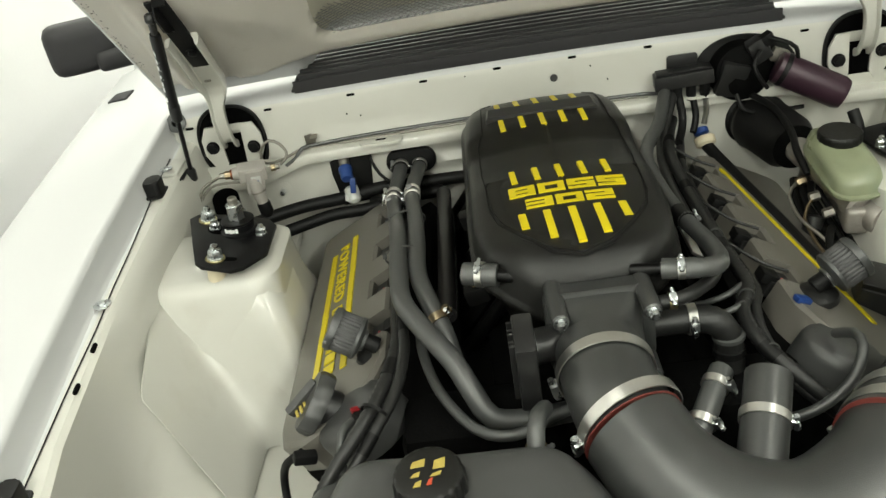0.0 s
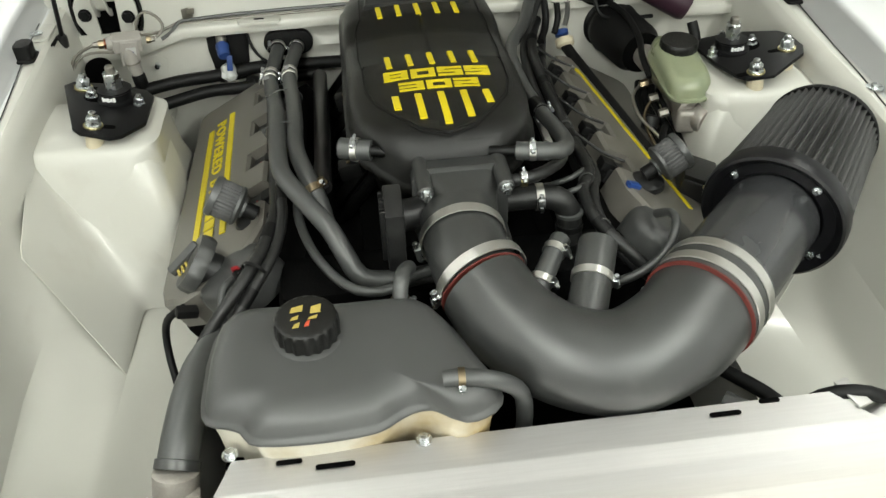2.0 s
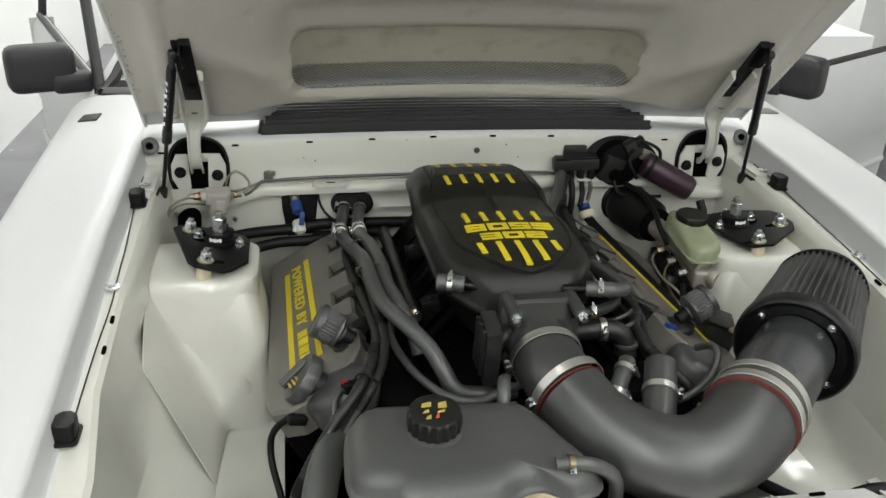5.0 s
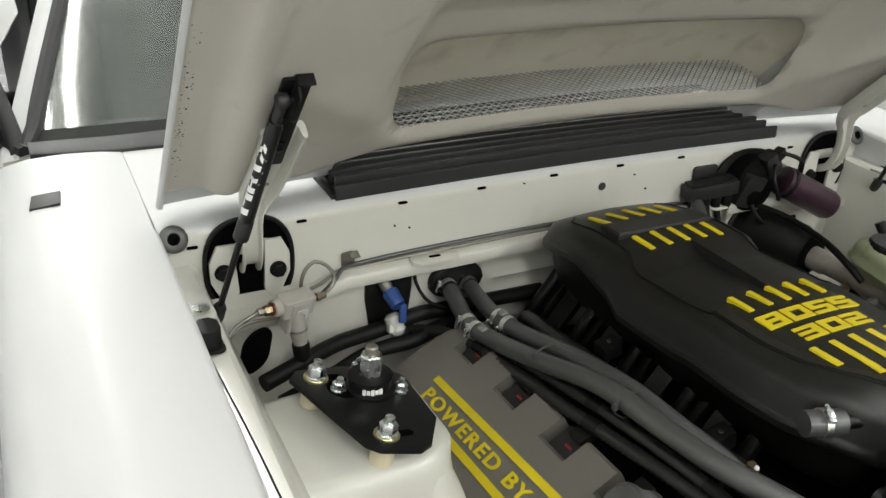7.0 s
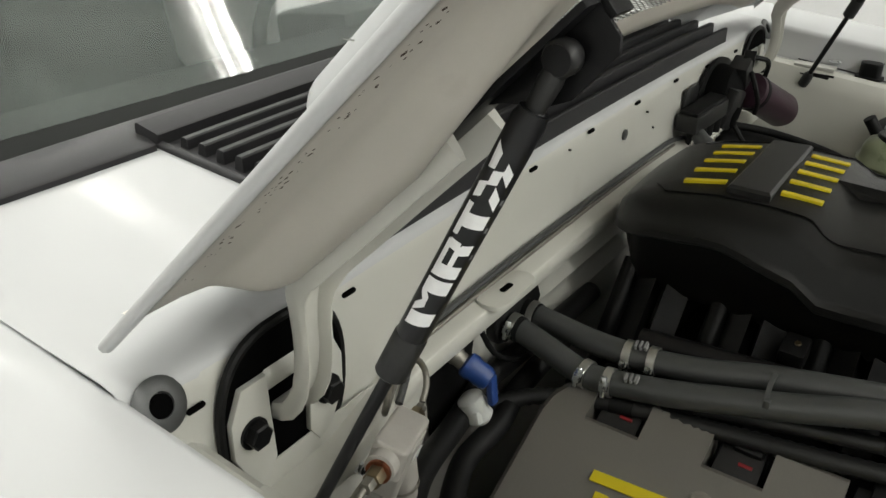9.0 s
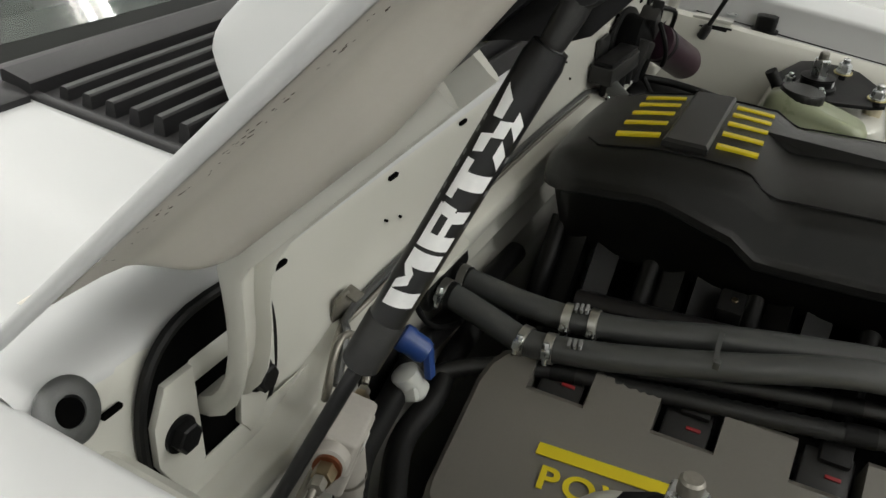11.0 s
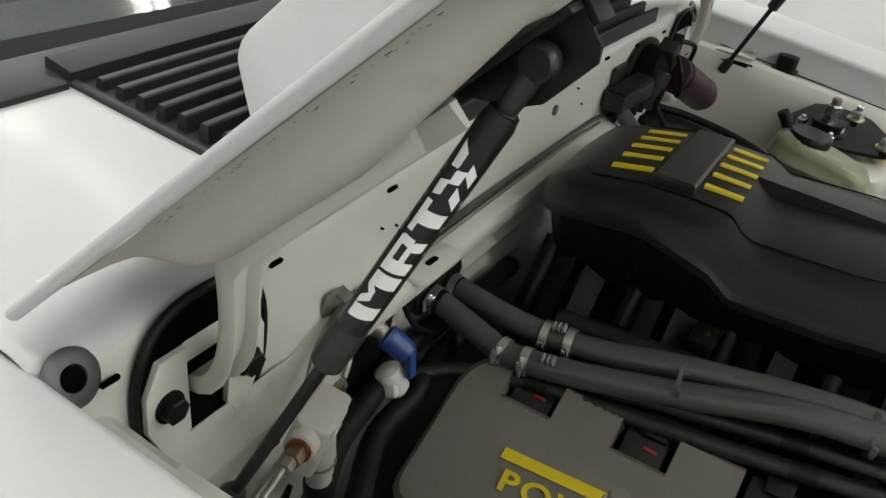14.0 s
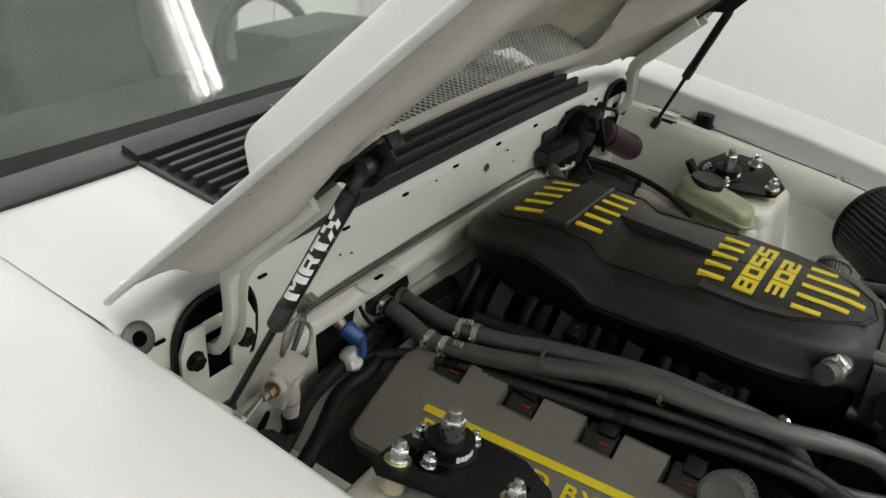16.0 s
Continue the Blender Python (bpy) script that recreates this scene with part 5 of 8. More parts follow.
rt = hose("return_hose", [(0.055, -0.365, 0.886), (0.085, -0.368, 0.889), (0.108, -0.370, 0.889), (0.130, -0.374, 0.886), (0.145, -0.378, 0.870), (0.150, -0.382, 0.83), (0.150, -0.385, 0.77)], 0.0175, LOOM, "black rubber elbow hose beside the throttle", "hose", seg=18)
for z in (0.866, 0.846, 0.842):
    part("ring", lathe(B(), (0.1475 + (0.866 - z) * 0.06, -0.380, z), (0.06, -0.05, -1), [(0.0176, -0.003), (0.0196, -0.002), (0.0196, 0.003), (0.0176, 0.004)], 24), RUBBER_D if z < 0.85 else RUBBER, rt)
hose_clamp((0.106, -0.370, 0.889), (1, -0.05, 0), 0.0177, 0.011, (-0.1, -1, 0.2), 1.0)
hose("joiner_hose", [(0.060, -0.545, 0.858), (0.078, -0.522, 0.872), (0.098, -0.492, 0.886), (0.112, -0.470, 0.890)], 0.0135, RUBBER, "short black hose joiner with two clamps", "hose")
hose_clamp((0.0765, -0.524, 0.871), (0.6, 0.9, 0.42), 0.0138, 0.010, (1, -0.6, 0.4), 0.9)
hose_clamp((0.1005, -0.488, 0.887), (0.6, 0.9, 0.25), 0.0138, 0.010, (1, -0.6, 0.4), 0.9)
hose("branch_stub", [(0.112, -0.600, 0.862), (0.124, -0.570, 0.874), (0.137, -0.538, 0.887), (0.152, -0.500, 0.902)], 0.0245, SILICONE, "grey silicone branch stub on the intake elbow", "hose", seg=26)
hose_clamp((0.134, -0.545, 0.884), (0.35, 0.9, 0.33), 0.0248, 0.011, (1, -0.35, 0.1), 1.0)
hose("cable_loop", [(0.272, -0.385, 0.852), (0.281, -0.412, 0.872), (0.280, -0.438, 0.872), (0.262, -0.462, 0.850), (0.228, -0.474, 0.826), (0.188, -0.472, 0.808), (0.150, -0.45, 0.79)], 0.0062, RUBBER, "black cable looping in front of the valve cover", "cable")

def loom(points, r, mat, label, step=0.012, ripple=0.0, wraps=4):
    """A wiring loom: conduit and the tape wrapped round it."""
    e = thing("wiring_loom", points[0], label, "wiring", "wiring looms")
    part("conduit", sweep(B(), points, r, 14, step, ripple=ripple), mat, e, sharp=80)
    line = curve_points(points, 0.012)
    for k in range(wraps):
        i = int(len(line) * (k + 0.6) / (wraps + 0.2))
        part("tape_wrap", sweep(B(), [tuple(line[q][:3]) for q in (i - 1, i, i + 1)], r + 0.0005, 14, 0.01), RUBBER_D, e)
    return e


# wiring along the driver's side cover
loom([(0.245, 0.285, 0.86), (0.218, 0.20, 0.866), (0.198, 0.10, 0.874), (0.192, -0.02, 0.878), (0.190, -0.13, 0.880), (0.192, -0.22, 0.880), (0.195, -0.30, 0.878), (0.174, -0.35, 0.876), (0.180, -0.405, 0.866), (0.215, -0.448, 0.84), (0.26, -0.475, 0.80)], 0.0095, LOOM, "black corrugated wiring loom along the valve cover", step=0.0042, ripple=0.12)
loom([(0.250, 0.25, 0.84), (0.222, 0.12, 0.842), (0.212, -0.02, 0.846), (0.210, -0.12, 0.848), (0.212, -0.22, 0.852), (0.210, -0.29, 0.860), (0.194, -0.335, 0.866), (0.190, -0.385, 0.856), (0.21, -0.44, 0.83), (0.26, -0.47, 0.79)], 0.0075, LOOM, "black taped wiring branch along the valve cover")
for x, y, z in ((0.191, -0.175, 0.880), (0.186, -0.322, 0.877), (0.186, -0.414, 0.862)):
    solo("cable_tie", lathe(B(), (x, y, z), (0.05, 1, -0.1), [(0.0100, -0.002), (0.0112, -0.002), (0.0112, 0.002), (0.0100, 0.002)], 18, closed=False), RUBBER, "thin dark cable tie round the loom", "cable tie", "cable ties")


# ---------------------------------------------------------------- heater hoses on the passenger side
H1 = [(-0.274, 0.318, 0.854), (-0.276, 0.262, 0.850), (-0.284, 0.205, 0.840), (-0.288, 0.172, 0.837), (-0.282, 0.10, 0.848), (-0.270, 0.0, 0.872), (-0.259, -0.1, 0.899), (-0.252, -0.22, 0.909), (-0.243, -0.29, 0.912), (-0.215, -0.348, 0.906), (-0.182, -0.396, 0.888), (-0.163, -0.426, 0.862), (-0.145, -0.440, 0.835), (-0.104, -0.440, 0.826), (-0.05, -0.43, 0.822)]
H2 = [(-0.237, 0.318, 0.853), (-0.240, 0.262, 0.850), (-0.250, 0.18, 0.851), (-0.248, 0.10, 0.858), (-0.238, 0.0, 0.880), (-0.230, -0.12, 0.899), (-0.227, -0.205, 0.901), (-0.211, -0.268, 0.890), (-0.196, -0.302, 0.868), (-0.187, -0.33, 0.835)]
heater = []
for pts, r, lab in ((H1, 0.0132, "black rubber heater hose from the firewall round the engine"), (H2, 0.0128, "black rubber heater hose from the firewall, dipping beside the plenum")):
    e = thing("heater_hose", pts[0], lab, "hose", "heater hoses")
    part("tube", sweep(B(), pts, r, 18), RUBBER, e, sharp=60)
    part("end_sleeve", sweep(B(), pts[:2], r + 0.0012, 18), RUBBER_D, e, sharp=60)
    heater.append(e)
for at, ax in (((-0.2755, 0.272, 0.851), (0, 1, 0.05)), ((-0.2873, 0.181, 0.8375), (0.12, 1, 0.03)), ((-0.2878, 0.155, 0.839), (-0.05, 1, -0.12))):
    hose_clamp(at, ax, 0.0134, 0.009, (-0.9, 0, 0.25), 0.8, label="stainless clamp with a brass-toned screw round a heater hose")
for at, ax in (((-0.2393, 0.268, 0.850), (0, 1, 0.0)), ((-0.2505, 0.152, 0.853), (0, 1, -0.07)), ((-0.2495, 0.127, 0.8552), (-0.05, 1, -0.1))):
    hose_clamp(at, ax, 0.0130, 0.009, (-0.85, -0.1, -0.4), 0.8)
hose_clamp((-0.203, -0.288, 0.879), (0.4, -0.8, -0.5), 0.0130, 0.012, (1, 0, 0.4), 0.9, BRASS, "copper-coloured clamp on the heater hose end")
for y, z in ((0.012, 0.873), (-0.15, 0.9005)):
    bm = B()
    lathe(bm, (-0.252 if y > 0 else -0.247, y, z), (0, 1, -0.12), [(0.0285, -0.0022), (0.0297, -0.0022), (0.0297, 0.0022), (0.0285, 0.0022)], 30, closed=False)
    bmesh.ops.scale(bm, vec=(1, 1, 0.52), space=Matrix.Translation((0.252 if y > 0 else 0.247, -y, -z)), verts=bm.verts)
    box(bm, (-0.281 if y > 0 else -0.276, y, z + 0.004), (0.006, 0.006, 0.008), bev=0.001)
    solo("cable_tie", bm, RUBBER, "black cable tie holding the two heater hoses", "cable tie", "cable ties")
# print on the hoses
for e, pts, k in ((heater[0], H1, 3), (heater[1], H2, 2)):
    c = Vector(pts[k]) + Vector((-0.004, -0.035, 0.0165))
    m = basis(c, (0.1, -1, 0.18), (-1, 0, -0.25))
    for q in range(3):
        part("print", prism(B(), rounded(0.003, 0.010, 0.001, 2), m @ Matrix.Translation((q * 0.005, 0, 0)), -0.004, 0.0002), GREYINK, e, "faded pale print")
solo("firewall_grommet", prism(B(), rounded(0.096, 0.050, 0.024, 8), basis((-0.255, 0.2905, 0.855), (1, 0, 0), (0, 0, 1)), 0.0, 0.012, 0.004, 3), RUBBER_D, "black rubber grommet where the heater hoses pass the firewall", "grommet")

fr = thing("fuel_rail", (-0.19, -0.06, 0.83), "dark metal fuel rail beside the plenum", "fuel rail")
part("rail", sweep(B(), [(-0.196, 0.160, 0.838), (-0.193, 0.0, 0.852), (-0.190, -0.278, 0.876)], 0.0130, 14, 0.03), RAILM, fr)
part("end_bolt", hexnut(B(), (-0.190, -0.286, 0.887), (-0.2, 0, 1), 0.006, 0.008, washer=0.008), BRASS, fr)
for k in range(4):
    part("injector", lathe(B(), (-0.196, 0.11 - 0.105 * k, 0.822 + 0.016 * k), (-0.1, 0, -1), [(0.009, 0), (0.011, 0.01), (0.011, 0.03), (0.007, 0.05)], 14), RUNNER, fr)
fr2 = thing("fuel_rail", (0.165, -0.06, 0.83), "dark metal fuel rail beside the plenum", "fuel rail")
part("rail", sweep(B(), [(0.168, 0.15, 0.848), (0.165, 0.0, 0.855), (0.162, -0.245, 0.862)], 0.0115, 12, 0.03), STEELBLK, fr2)
part("bracket", box(B(), (0.148, -0.205, 0.895), (0.018, 0.075, 0.004), turn=(0, 35, 0), bev=0.001), STEEL, fr2)
part("bracket_bolt", hexnut(B(), (0.146, -0.176, 0.898), (0.4, 0, 1), 0.006, 0.006, washer=0.008), ZINC, fr2)

# loom beside the passenger side cover, down past the tank
loom([(-0.340, 0.265, 0.79), (-0.308, 0.22, 0.804), (-0.289, 0.15, 0.816), (-0.284, 0.07, 0.826), (-0.276, -0.06, 0.842), (-0.267, -0.16, 0.855), (-0.261, -0.25, 0.867), (-0.258, -0.33, 0.873), (-0.272, -0.395, 0.868), (-0.298, -0.452, 0.856), (-0.340, -0.497, 0.822), (-0.380, -0.527, 0.765), (-0.402, -0.548, 0.705), (-0.400, -0.60, 0.63)], 0.0092, LOOM, "black corrugated wiring loom past the coolant tank", step=0.0045, ripple=0.12)
loom([(-0.286, 0.20, 0.814), (-0.268, 0.06, 0.838), (-0.257, -0.12, 0.868), (-0.250, -0.28, 0.883), (-0.247, -0.345, 0.877), (-0.258, -0.405, 0.864), (-0.285, -0.458, 0.848), (-0.322, -0.50, 0.812), (-0.352, -0.525, 0.762)], 0.0076, LOOM, "black wiring branch beside the heater hose")
solo("cable_tie", lathe(B(), (-0.283, -0.432, 0.858), (-0.45, -0.8, -0.3), [(0.0170, -0.002), (0.0182, -0.002), (0.0182, 0.002), (0.0170, 0.002)], 24, closed=False), RUBBER_D, "thin dark cable tie round two looms", "cable tie", "cable ties")
rh = hose("radiator_hose", [(-0.372, -0.668, 0.772), (-0.366, -0.640, 0.790), (-0.356, -0.585, 0.806), (-0.342, -0.530, 0.806), (-0.318, -0.485, 0.790), (-0.27, -0.44, 0.750), (-0.20, -0.42, 0.72)], 0.0235, RUBBER, "thick black radiator hose beside the coolant tank", "radiator hose", seg=24)
part("end_collar", lathe(B(), (-0.3725, -0.671, 0.770), (0.03, 0.13, 0.09), [(0.0236, 0), (0.0262, 0.001), (0.0262, 0.012), (0.0236, 0.013)], 26), SILICONE, rh)
rn = thing("radiator_neck", (-0.376, -0.690, 0.70), "cast aluminium radiator outlet neck with clamp", "radiator neck")
part("neck", lathe(B(), (-0.380, -0.702, 0.715), (0.1, 0.35, 0.75), [(0.024, -0.06), (0.0235, 0.0), (0.0235, 0.03), (0.026, 0.035), (0.0262, 0.065), (0.021, 0.068)], 28), CASTL, rn)
part("lug", box(B(), (-0.352, -0.705, 0.742), (0.018, 0.02, 0.045), turn=(-20, 0, 10), bev=0.003), CASTL, rn)
part("lug_bolt", hexnut(B(), (-0.407, -0.690, 0.742), (-1, -0.2, 0.1), 0.006, 0.008, washer=0.008), ZINC, rn)
part("tank_end", box(B(), (-0.372, -0.735, 0.66), (0.07, 0.05, 0.12), bev=0.008), CASTL, rn)
hose("vacuum_hose", [(-0.226, -0.255, 0.855), (-0.230, -0.302, 0.850), (-0.207, -0.392, 0.846), (-0.166, -0.466, 0.846), (-0.123, -0.487, 0.848), (-0.075, -0.466, 0.850), (-0.030, -0.448, 0.850)], 0.0066, RUBBER, "thin black vacuum hose in front of the engine", "hose")
hose("sensor_lead", [(-0.392, -0.405, 0.785), (-0.415, -0.402, 0.768), (-0.430, -0.392, 0.735), (-0.430, -0.41, 0.70), (-0.418, -0.45, 0.67), (-0.405, -0.50, 0.63)], 0.0055, RUBBER_D, "black sensor lead beside the chassis leg", "cable")
solo("sensor_plug", box(B(), (-0.388, -0.412, 0.782), (0.03, 0.016, 0.014), turn=(0, 20, 20), bev=0.003), RUBBER_D, "black wiring plug on the sensor lead", "plug")
hose("cam_sensor_lead", [(-0.318, -0.405, 0.826), (-0.330, -0.425, 0.825), (-0.333, -0.450, 0.800), (-0.325, -0.48, 0.77)], 0.0055, RUBBER, "short black sensor lead at the cover front", "cable")
pl = thing("sensor_plug", (-0.305, -0.398, 0.82), "black wiring plug with red lock tab", "plug")
part("body", box(B(), (-0.304, -0.400, 0.828), (0.028, 0.018, 0.016), turn=(0, 10, 30), bev=0.003), RUBBER_D, pl)
part("lock_tab", box(B(), (-0.314, -0.398, 0.837), (0.010, 0.008, 0.005), turn=(0, 10, 30), bev=0.001), RED, pl)

# tank hoses
hose("tank_elbow", [(-0.101, -0.552, 0.872), (-0.100, -0.546, 0.892), (-0.097, -0.532, 0.902), (-0.092, -0.512, 0.898), (-0.085, -0.49, 0.885)], 0.0095, RUBBER, "black elbow hose on the tank's rear nipple", "hose")
hose_clamp((-0.1005, -0.549, 0.885), (0, 0.3, 1), 0.0098, 0.008, (1, -0.5, 0), 0.8, BRASS)
hose("tank_hose", [(-0.066, -0.688, 0.890), (-0.045, -0.690, 0.892), (-0.018, -0.692, 0.888), (0.005, -0.690, 0.874), (0.020, -0.684, 0.850), (0.026, -0.678, 0.81), (0.026, -0.672, 0.76)], 0.0098, RUBBER, "black hose curving from the tank down behind the radiator", "hose")
hose_clamp((-0.047, -0.690, 0.892), (1, -0.06, 0), 0.0100, 0.008, (0, -0.9, -0.4), 0.9, BRASS)

# thin leads between the loom and the coil plugs
for y in (0.115, 0.005, -0.105, -0.225):
    hose("coil_lead", [(0.206, y + 0.04, 0.872), (0.226, y + 0.018, 0.862), (0.248, y + 0.006, 0.850), (0.276, y, 0.838)], 0.0024, LOOM, "thin black lead to a coil plug", "cable", "coil leads", seg=8)
for y in (-0.30, -0.33):
    hose("sensor_lead", [(0.188, y, 0.880), (0.165, y - 0.02, 0.882), (0.140, y - 0.015, 0.870), (0.118, y + 0.01, 0.850)], 0.004, RUBBER, "thin black lead beside the throttle", "cable", "sensor leads", seg=8)

# breather filters
def scaled(prof, f=0.82):
    return [(r * f, h * f) for r, h in prof]


for s in (-1, 1):
    base = Vector((-0.300, -0.272, 0.842)) if s < 0 else Vector((0.304, -0.262, 0.840))
    ax = Vector((s * 0.72, 0.12, 0.42)).normalized()
    e = thing("breather_filter", base, "small grey clamp-on breather filter on the valve cover", "breather filter", "breather filters")
    part("stem", lathe(B(), base - ax * 0.0098, ax, scaled([(0.0145, 0), (0.0145, 0.0370)]), 16), RUBBER_D, e)
    part("clamp_band", lathe(B(), base + ax * 0.0086, ax, scaled([(0.0158, 0), (0.0187, 0.0007), (0.0187, 0.0119), (0.0158, 0.0125)]), 20), RUBBER, e)
    part("pleats", lathe(B(), base + ax * 0.0195, ax, scaled([(0.0264, 0), (0.0350, 0.0026), (0.0354, 0.0396), (0.0317, 0.0409)]), 150, flute=(30, 0.09, 1, 2)), FILTERG, e, sharp=70)
    part("base_ring", lathe(B(), base + ax * 0.0130, ax, scaled([(0.0185, 0), (0.0317, 0.0026), (0.0367, 0.0066), (0.0367, 0.0119), (0.0264, 0.0119)]), 30), RUBBER, e)
    part("top_cap", lathe(B(), base + ax * 0.0508, ax, scaled([(0.0290, 0), (0.0372, 0), (0.0376, 0.0053), (0.0356, 0.0119), (0.0304, 0.0139), (0.0284, 0.0125), (0.0026, 0.0125)]), 36), RUBBER, e)
    part("cover_boss", lathe(B(), base + Vector((-s * 0.004, 0, -0.024)), (0, 0, 1), [(0.03, 0), (0.028, 0.008), (0.018, 0.014)], 26), PLASTIC_S, e)
solo("blue_clip", box(B(), (0.270, -0.292, 0.838), (0.022, 0.014, 0.009), turn=(0, 25, 10), bev=0.003), BLUE, "blue plastic clip under the breather filter", "clip")

# front of the covers: cam bulges and the oil filler cap
for s in (-1, 1):
    e = thing("cam_cover", (EX + s * 0.32, -0.39, 0.76), "dark grey cam cover bulge at the engine front", "cover", "cam covers")
    bm = B()
    rings = []
    for k, (f, n) in enumerate(((1.0, -0.05), (1.0, -0.014), (0.95, -0.004), (0.82, 0.003), (0.5, 0.007))):
        ring = []
        for i in range(28):
            a = 2 * math.pi * i / 28
            ring.append(bm.verts.new(vc(s, 0.040 + 0.062 * f * math.cos(a), -0.368 + 0.052 * f * math.sin(a), n - 0.006)))
        rings.append(ring)
    skin(bm, rings, True, True)
    part("bulge", bm, TANK, e, sharp=60)
oc = thing("oil_filler_cap", (-0.385, -0.375, 0.80), "grey oil filler cap with faded yellow print", "oil cap")
oax = Vector((-0.80, 0.06, 0.58)).normalized()
oa = Vector((-0.362, -0.345, 0.800))
part("neck", lathe(B(), oa, oax, [(0.026, -0.02), (0.026, 0.012)], 24), PLASTIC_S, oc)
part("cap", lathe(B(), oa, oax, [(0.030, 0.006), (0.042, 0.007), (0.0435, 0.012), (0.043, 0.024), (0.040, 0.029), (0.012, 0.031)], 72, flute=(12, 0.04, 1, 3)), TANK, oc)
part("grip", box(B(), oa + oax * 0.036, (0.055, 0.014, 0.014), turn=(8, -32, 30), bev=0.004), TANK, oc)
for k in range(3):
    part("print", box(B(), oa + oax * 0.0302 + Vector((-0.012 + 0.006 * k, -0.018 + 0.002 * k, -0.006 + 0.004 * k)), (0.004, 0.014, 0.003), turn=(0, -32, 20), bev=0.0005), YINK, oc)

# ---------------------------------------------------------------- strut top mounts
PLATE = [(-0.614, 0.036), (-0.590, -0.045), (-0.573, -0.100), (-0.560, -0.113), (-0.515, -0.122), (-0.498, -0.113), (-0.469, -0.068), (-0.469, 0.022), (-0.484, 0.042), (-0.54, 0.055), (-0.602, 0.052)]


def camber_plate(s, outline, nuts, middle, zp, lean):
    """A strut top plate on spacers, leaning down towards the engine."""
    e = thing("camber_plate", (middle[0], middle[1], zp - 0.03), "black steel strut top plate with zinc nuts", "strut mount", "strut mounts")
    m = pose(middle[0], middle[1], zp, 0, -s * lean, 0)
    at = lambda x, y, h: m @ Vector((x - middle[0], y - middle[1], h))
    up = m.to_3x3() @ Vector((0, 0, 1))
    inward = m.to_3x3() @ Vector((1, 0, 0))
    part("plate", prism(B(), [(x - middle[0], y - middle[1]) for x, y in outline], m, 0, 0.006, 0.0014, 2), STEELBLK, e)
    for x, y, big in nuts:
        part("spacer", lathe(B(), at(x, y, -0.030), up, [(0.003, 0), (0.0130, 0.0), (0.0140, 0.001), (0.0140, 0.028), (0.010, 0.0298)], 20), CREAM, e)
        part("washer", lathe(B(), at(x, y, 0.006), up, [(0.006, 0), (0.0150, 0), (0.0150, 0.002), (0.006, 0.0024)], 22), YELLOWZ, e)
        part("nut", hexnut(B(), at(x, y, 0.008), up, 0.0108 * big, 0.013 * big, 0.0125 * big, 0.008 * big, 0.0058 * big), ZINC, e)
        part("adjust_slot", prism(B(), rounded(0.034, 0.0105, 0.005, 5), m @ Matrix.Translation((x - middle[0] - s * 0.016, y - middle[1], 0)), 0.0058, 0.0066), VOID, e)
    c = at(middle[0], middle[1], 0.006)
    up2 = Vector((-s * 0.04, 0.02, 1)).normalized()
    part("adjust_slot", prism(B(), rounded(0.088, 0.040, 0.0195, 8), m @ Matrix.Translation((s * 0.008, 0.004, 0)), 0.0058, 0.0066), VOID, e)
    part("bearing_holder", lathe(B(), c, up2, [(0.031, -0.002), (0.031, 0.004), (0.0255, 0.006), (0.0255, 0.016), (0.027, 0.0175), (0.027, 0.020), (0.016, 0.022)], 36), STEELBLK, e)
    for k in range(5):
        a = radians((-128 if s < 0 else -108) + 11 * k)
        mk = basis(c + Vector((math.cos(a), math.sin(a), 0)) * 0.0258 + up2 * 0.011, (-math.sin(a), math.cos(a), 0), up2)
        part("print", prism(B(), rounded(0.0042, 0.0075 - 0.002 * (k % 2), 0.001, 2), mk, -0.001, 0.0006), WHITEINK, e)
    part("strut_nut", lathe(B(), c + up2 * 0.016, up2, [(0.0150, 0), (0.0165, 0.001), (0.0165, 0.003), (0.0135, 0.005), (0.0135, 0.030), (0.0118, 0.032)], 6), ZINC, e, sharp=25)
    part("strut_rod", lathe(B(), c + up2 * 0.046, up2, [(0.0078, 0), (0.0078, 0.011), (0.0062, 0.013)], 16), CAST, e)
    for x, y in ((0.0, 0.040), (-0.040, 0.002), (0.036, -0.010)) if s < 0 else ((0.0, 0.040), (0.040, 0.006), (-0.036, -0.010)):
        part("small_nut", hexnut(B(), c + inward * x + Vector((0, y, 0)), up, 0.0082, 0.009, 0.0095, 0.006, 0.0042), ZINC, e)
    return e


camber_plate(-1, PLATE, ((-0.544, -0.090, 1.0), (-0.583, 0.032, 1.0)), (-0.525, 0.002), 0.896, 10.5)
camber_plate(1, [(0.480, 0.045), (0.490, -0.03), (0.504, -0.083), (0.517, -0.102), (0.56, -0.108), (0.634, -0.055), (0.645, -0.03), (0.643, 0.020), (0.632, 0.040), (0.56, 0.068), (0.494, 0.066)][::-1], ((0.537, -0.088, 1.0), (0.616, -0.030, 1.0)), (0.531, 0.005), 0.894, 7.0)

# ---------------------------------------------------------------- hood hinges and gas springs
HINGE_X = 0.588


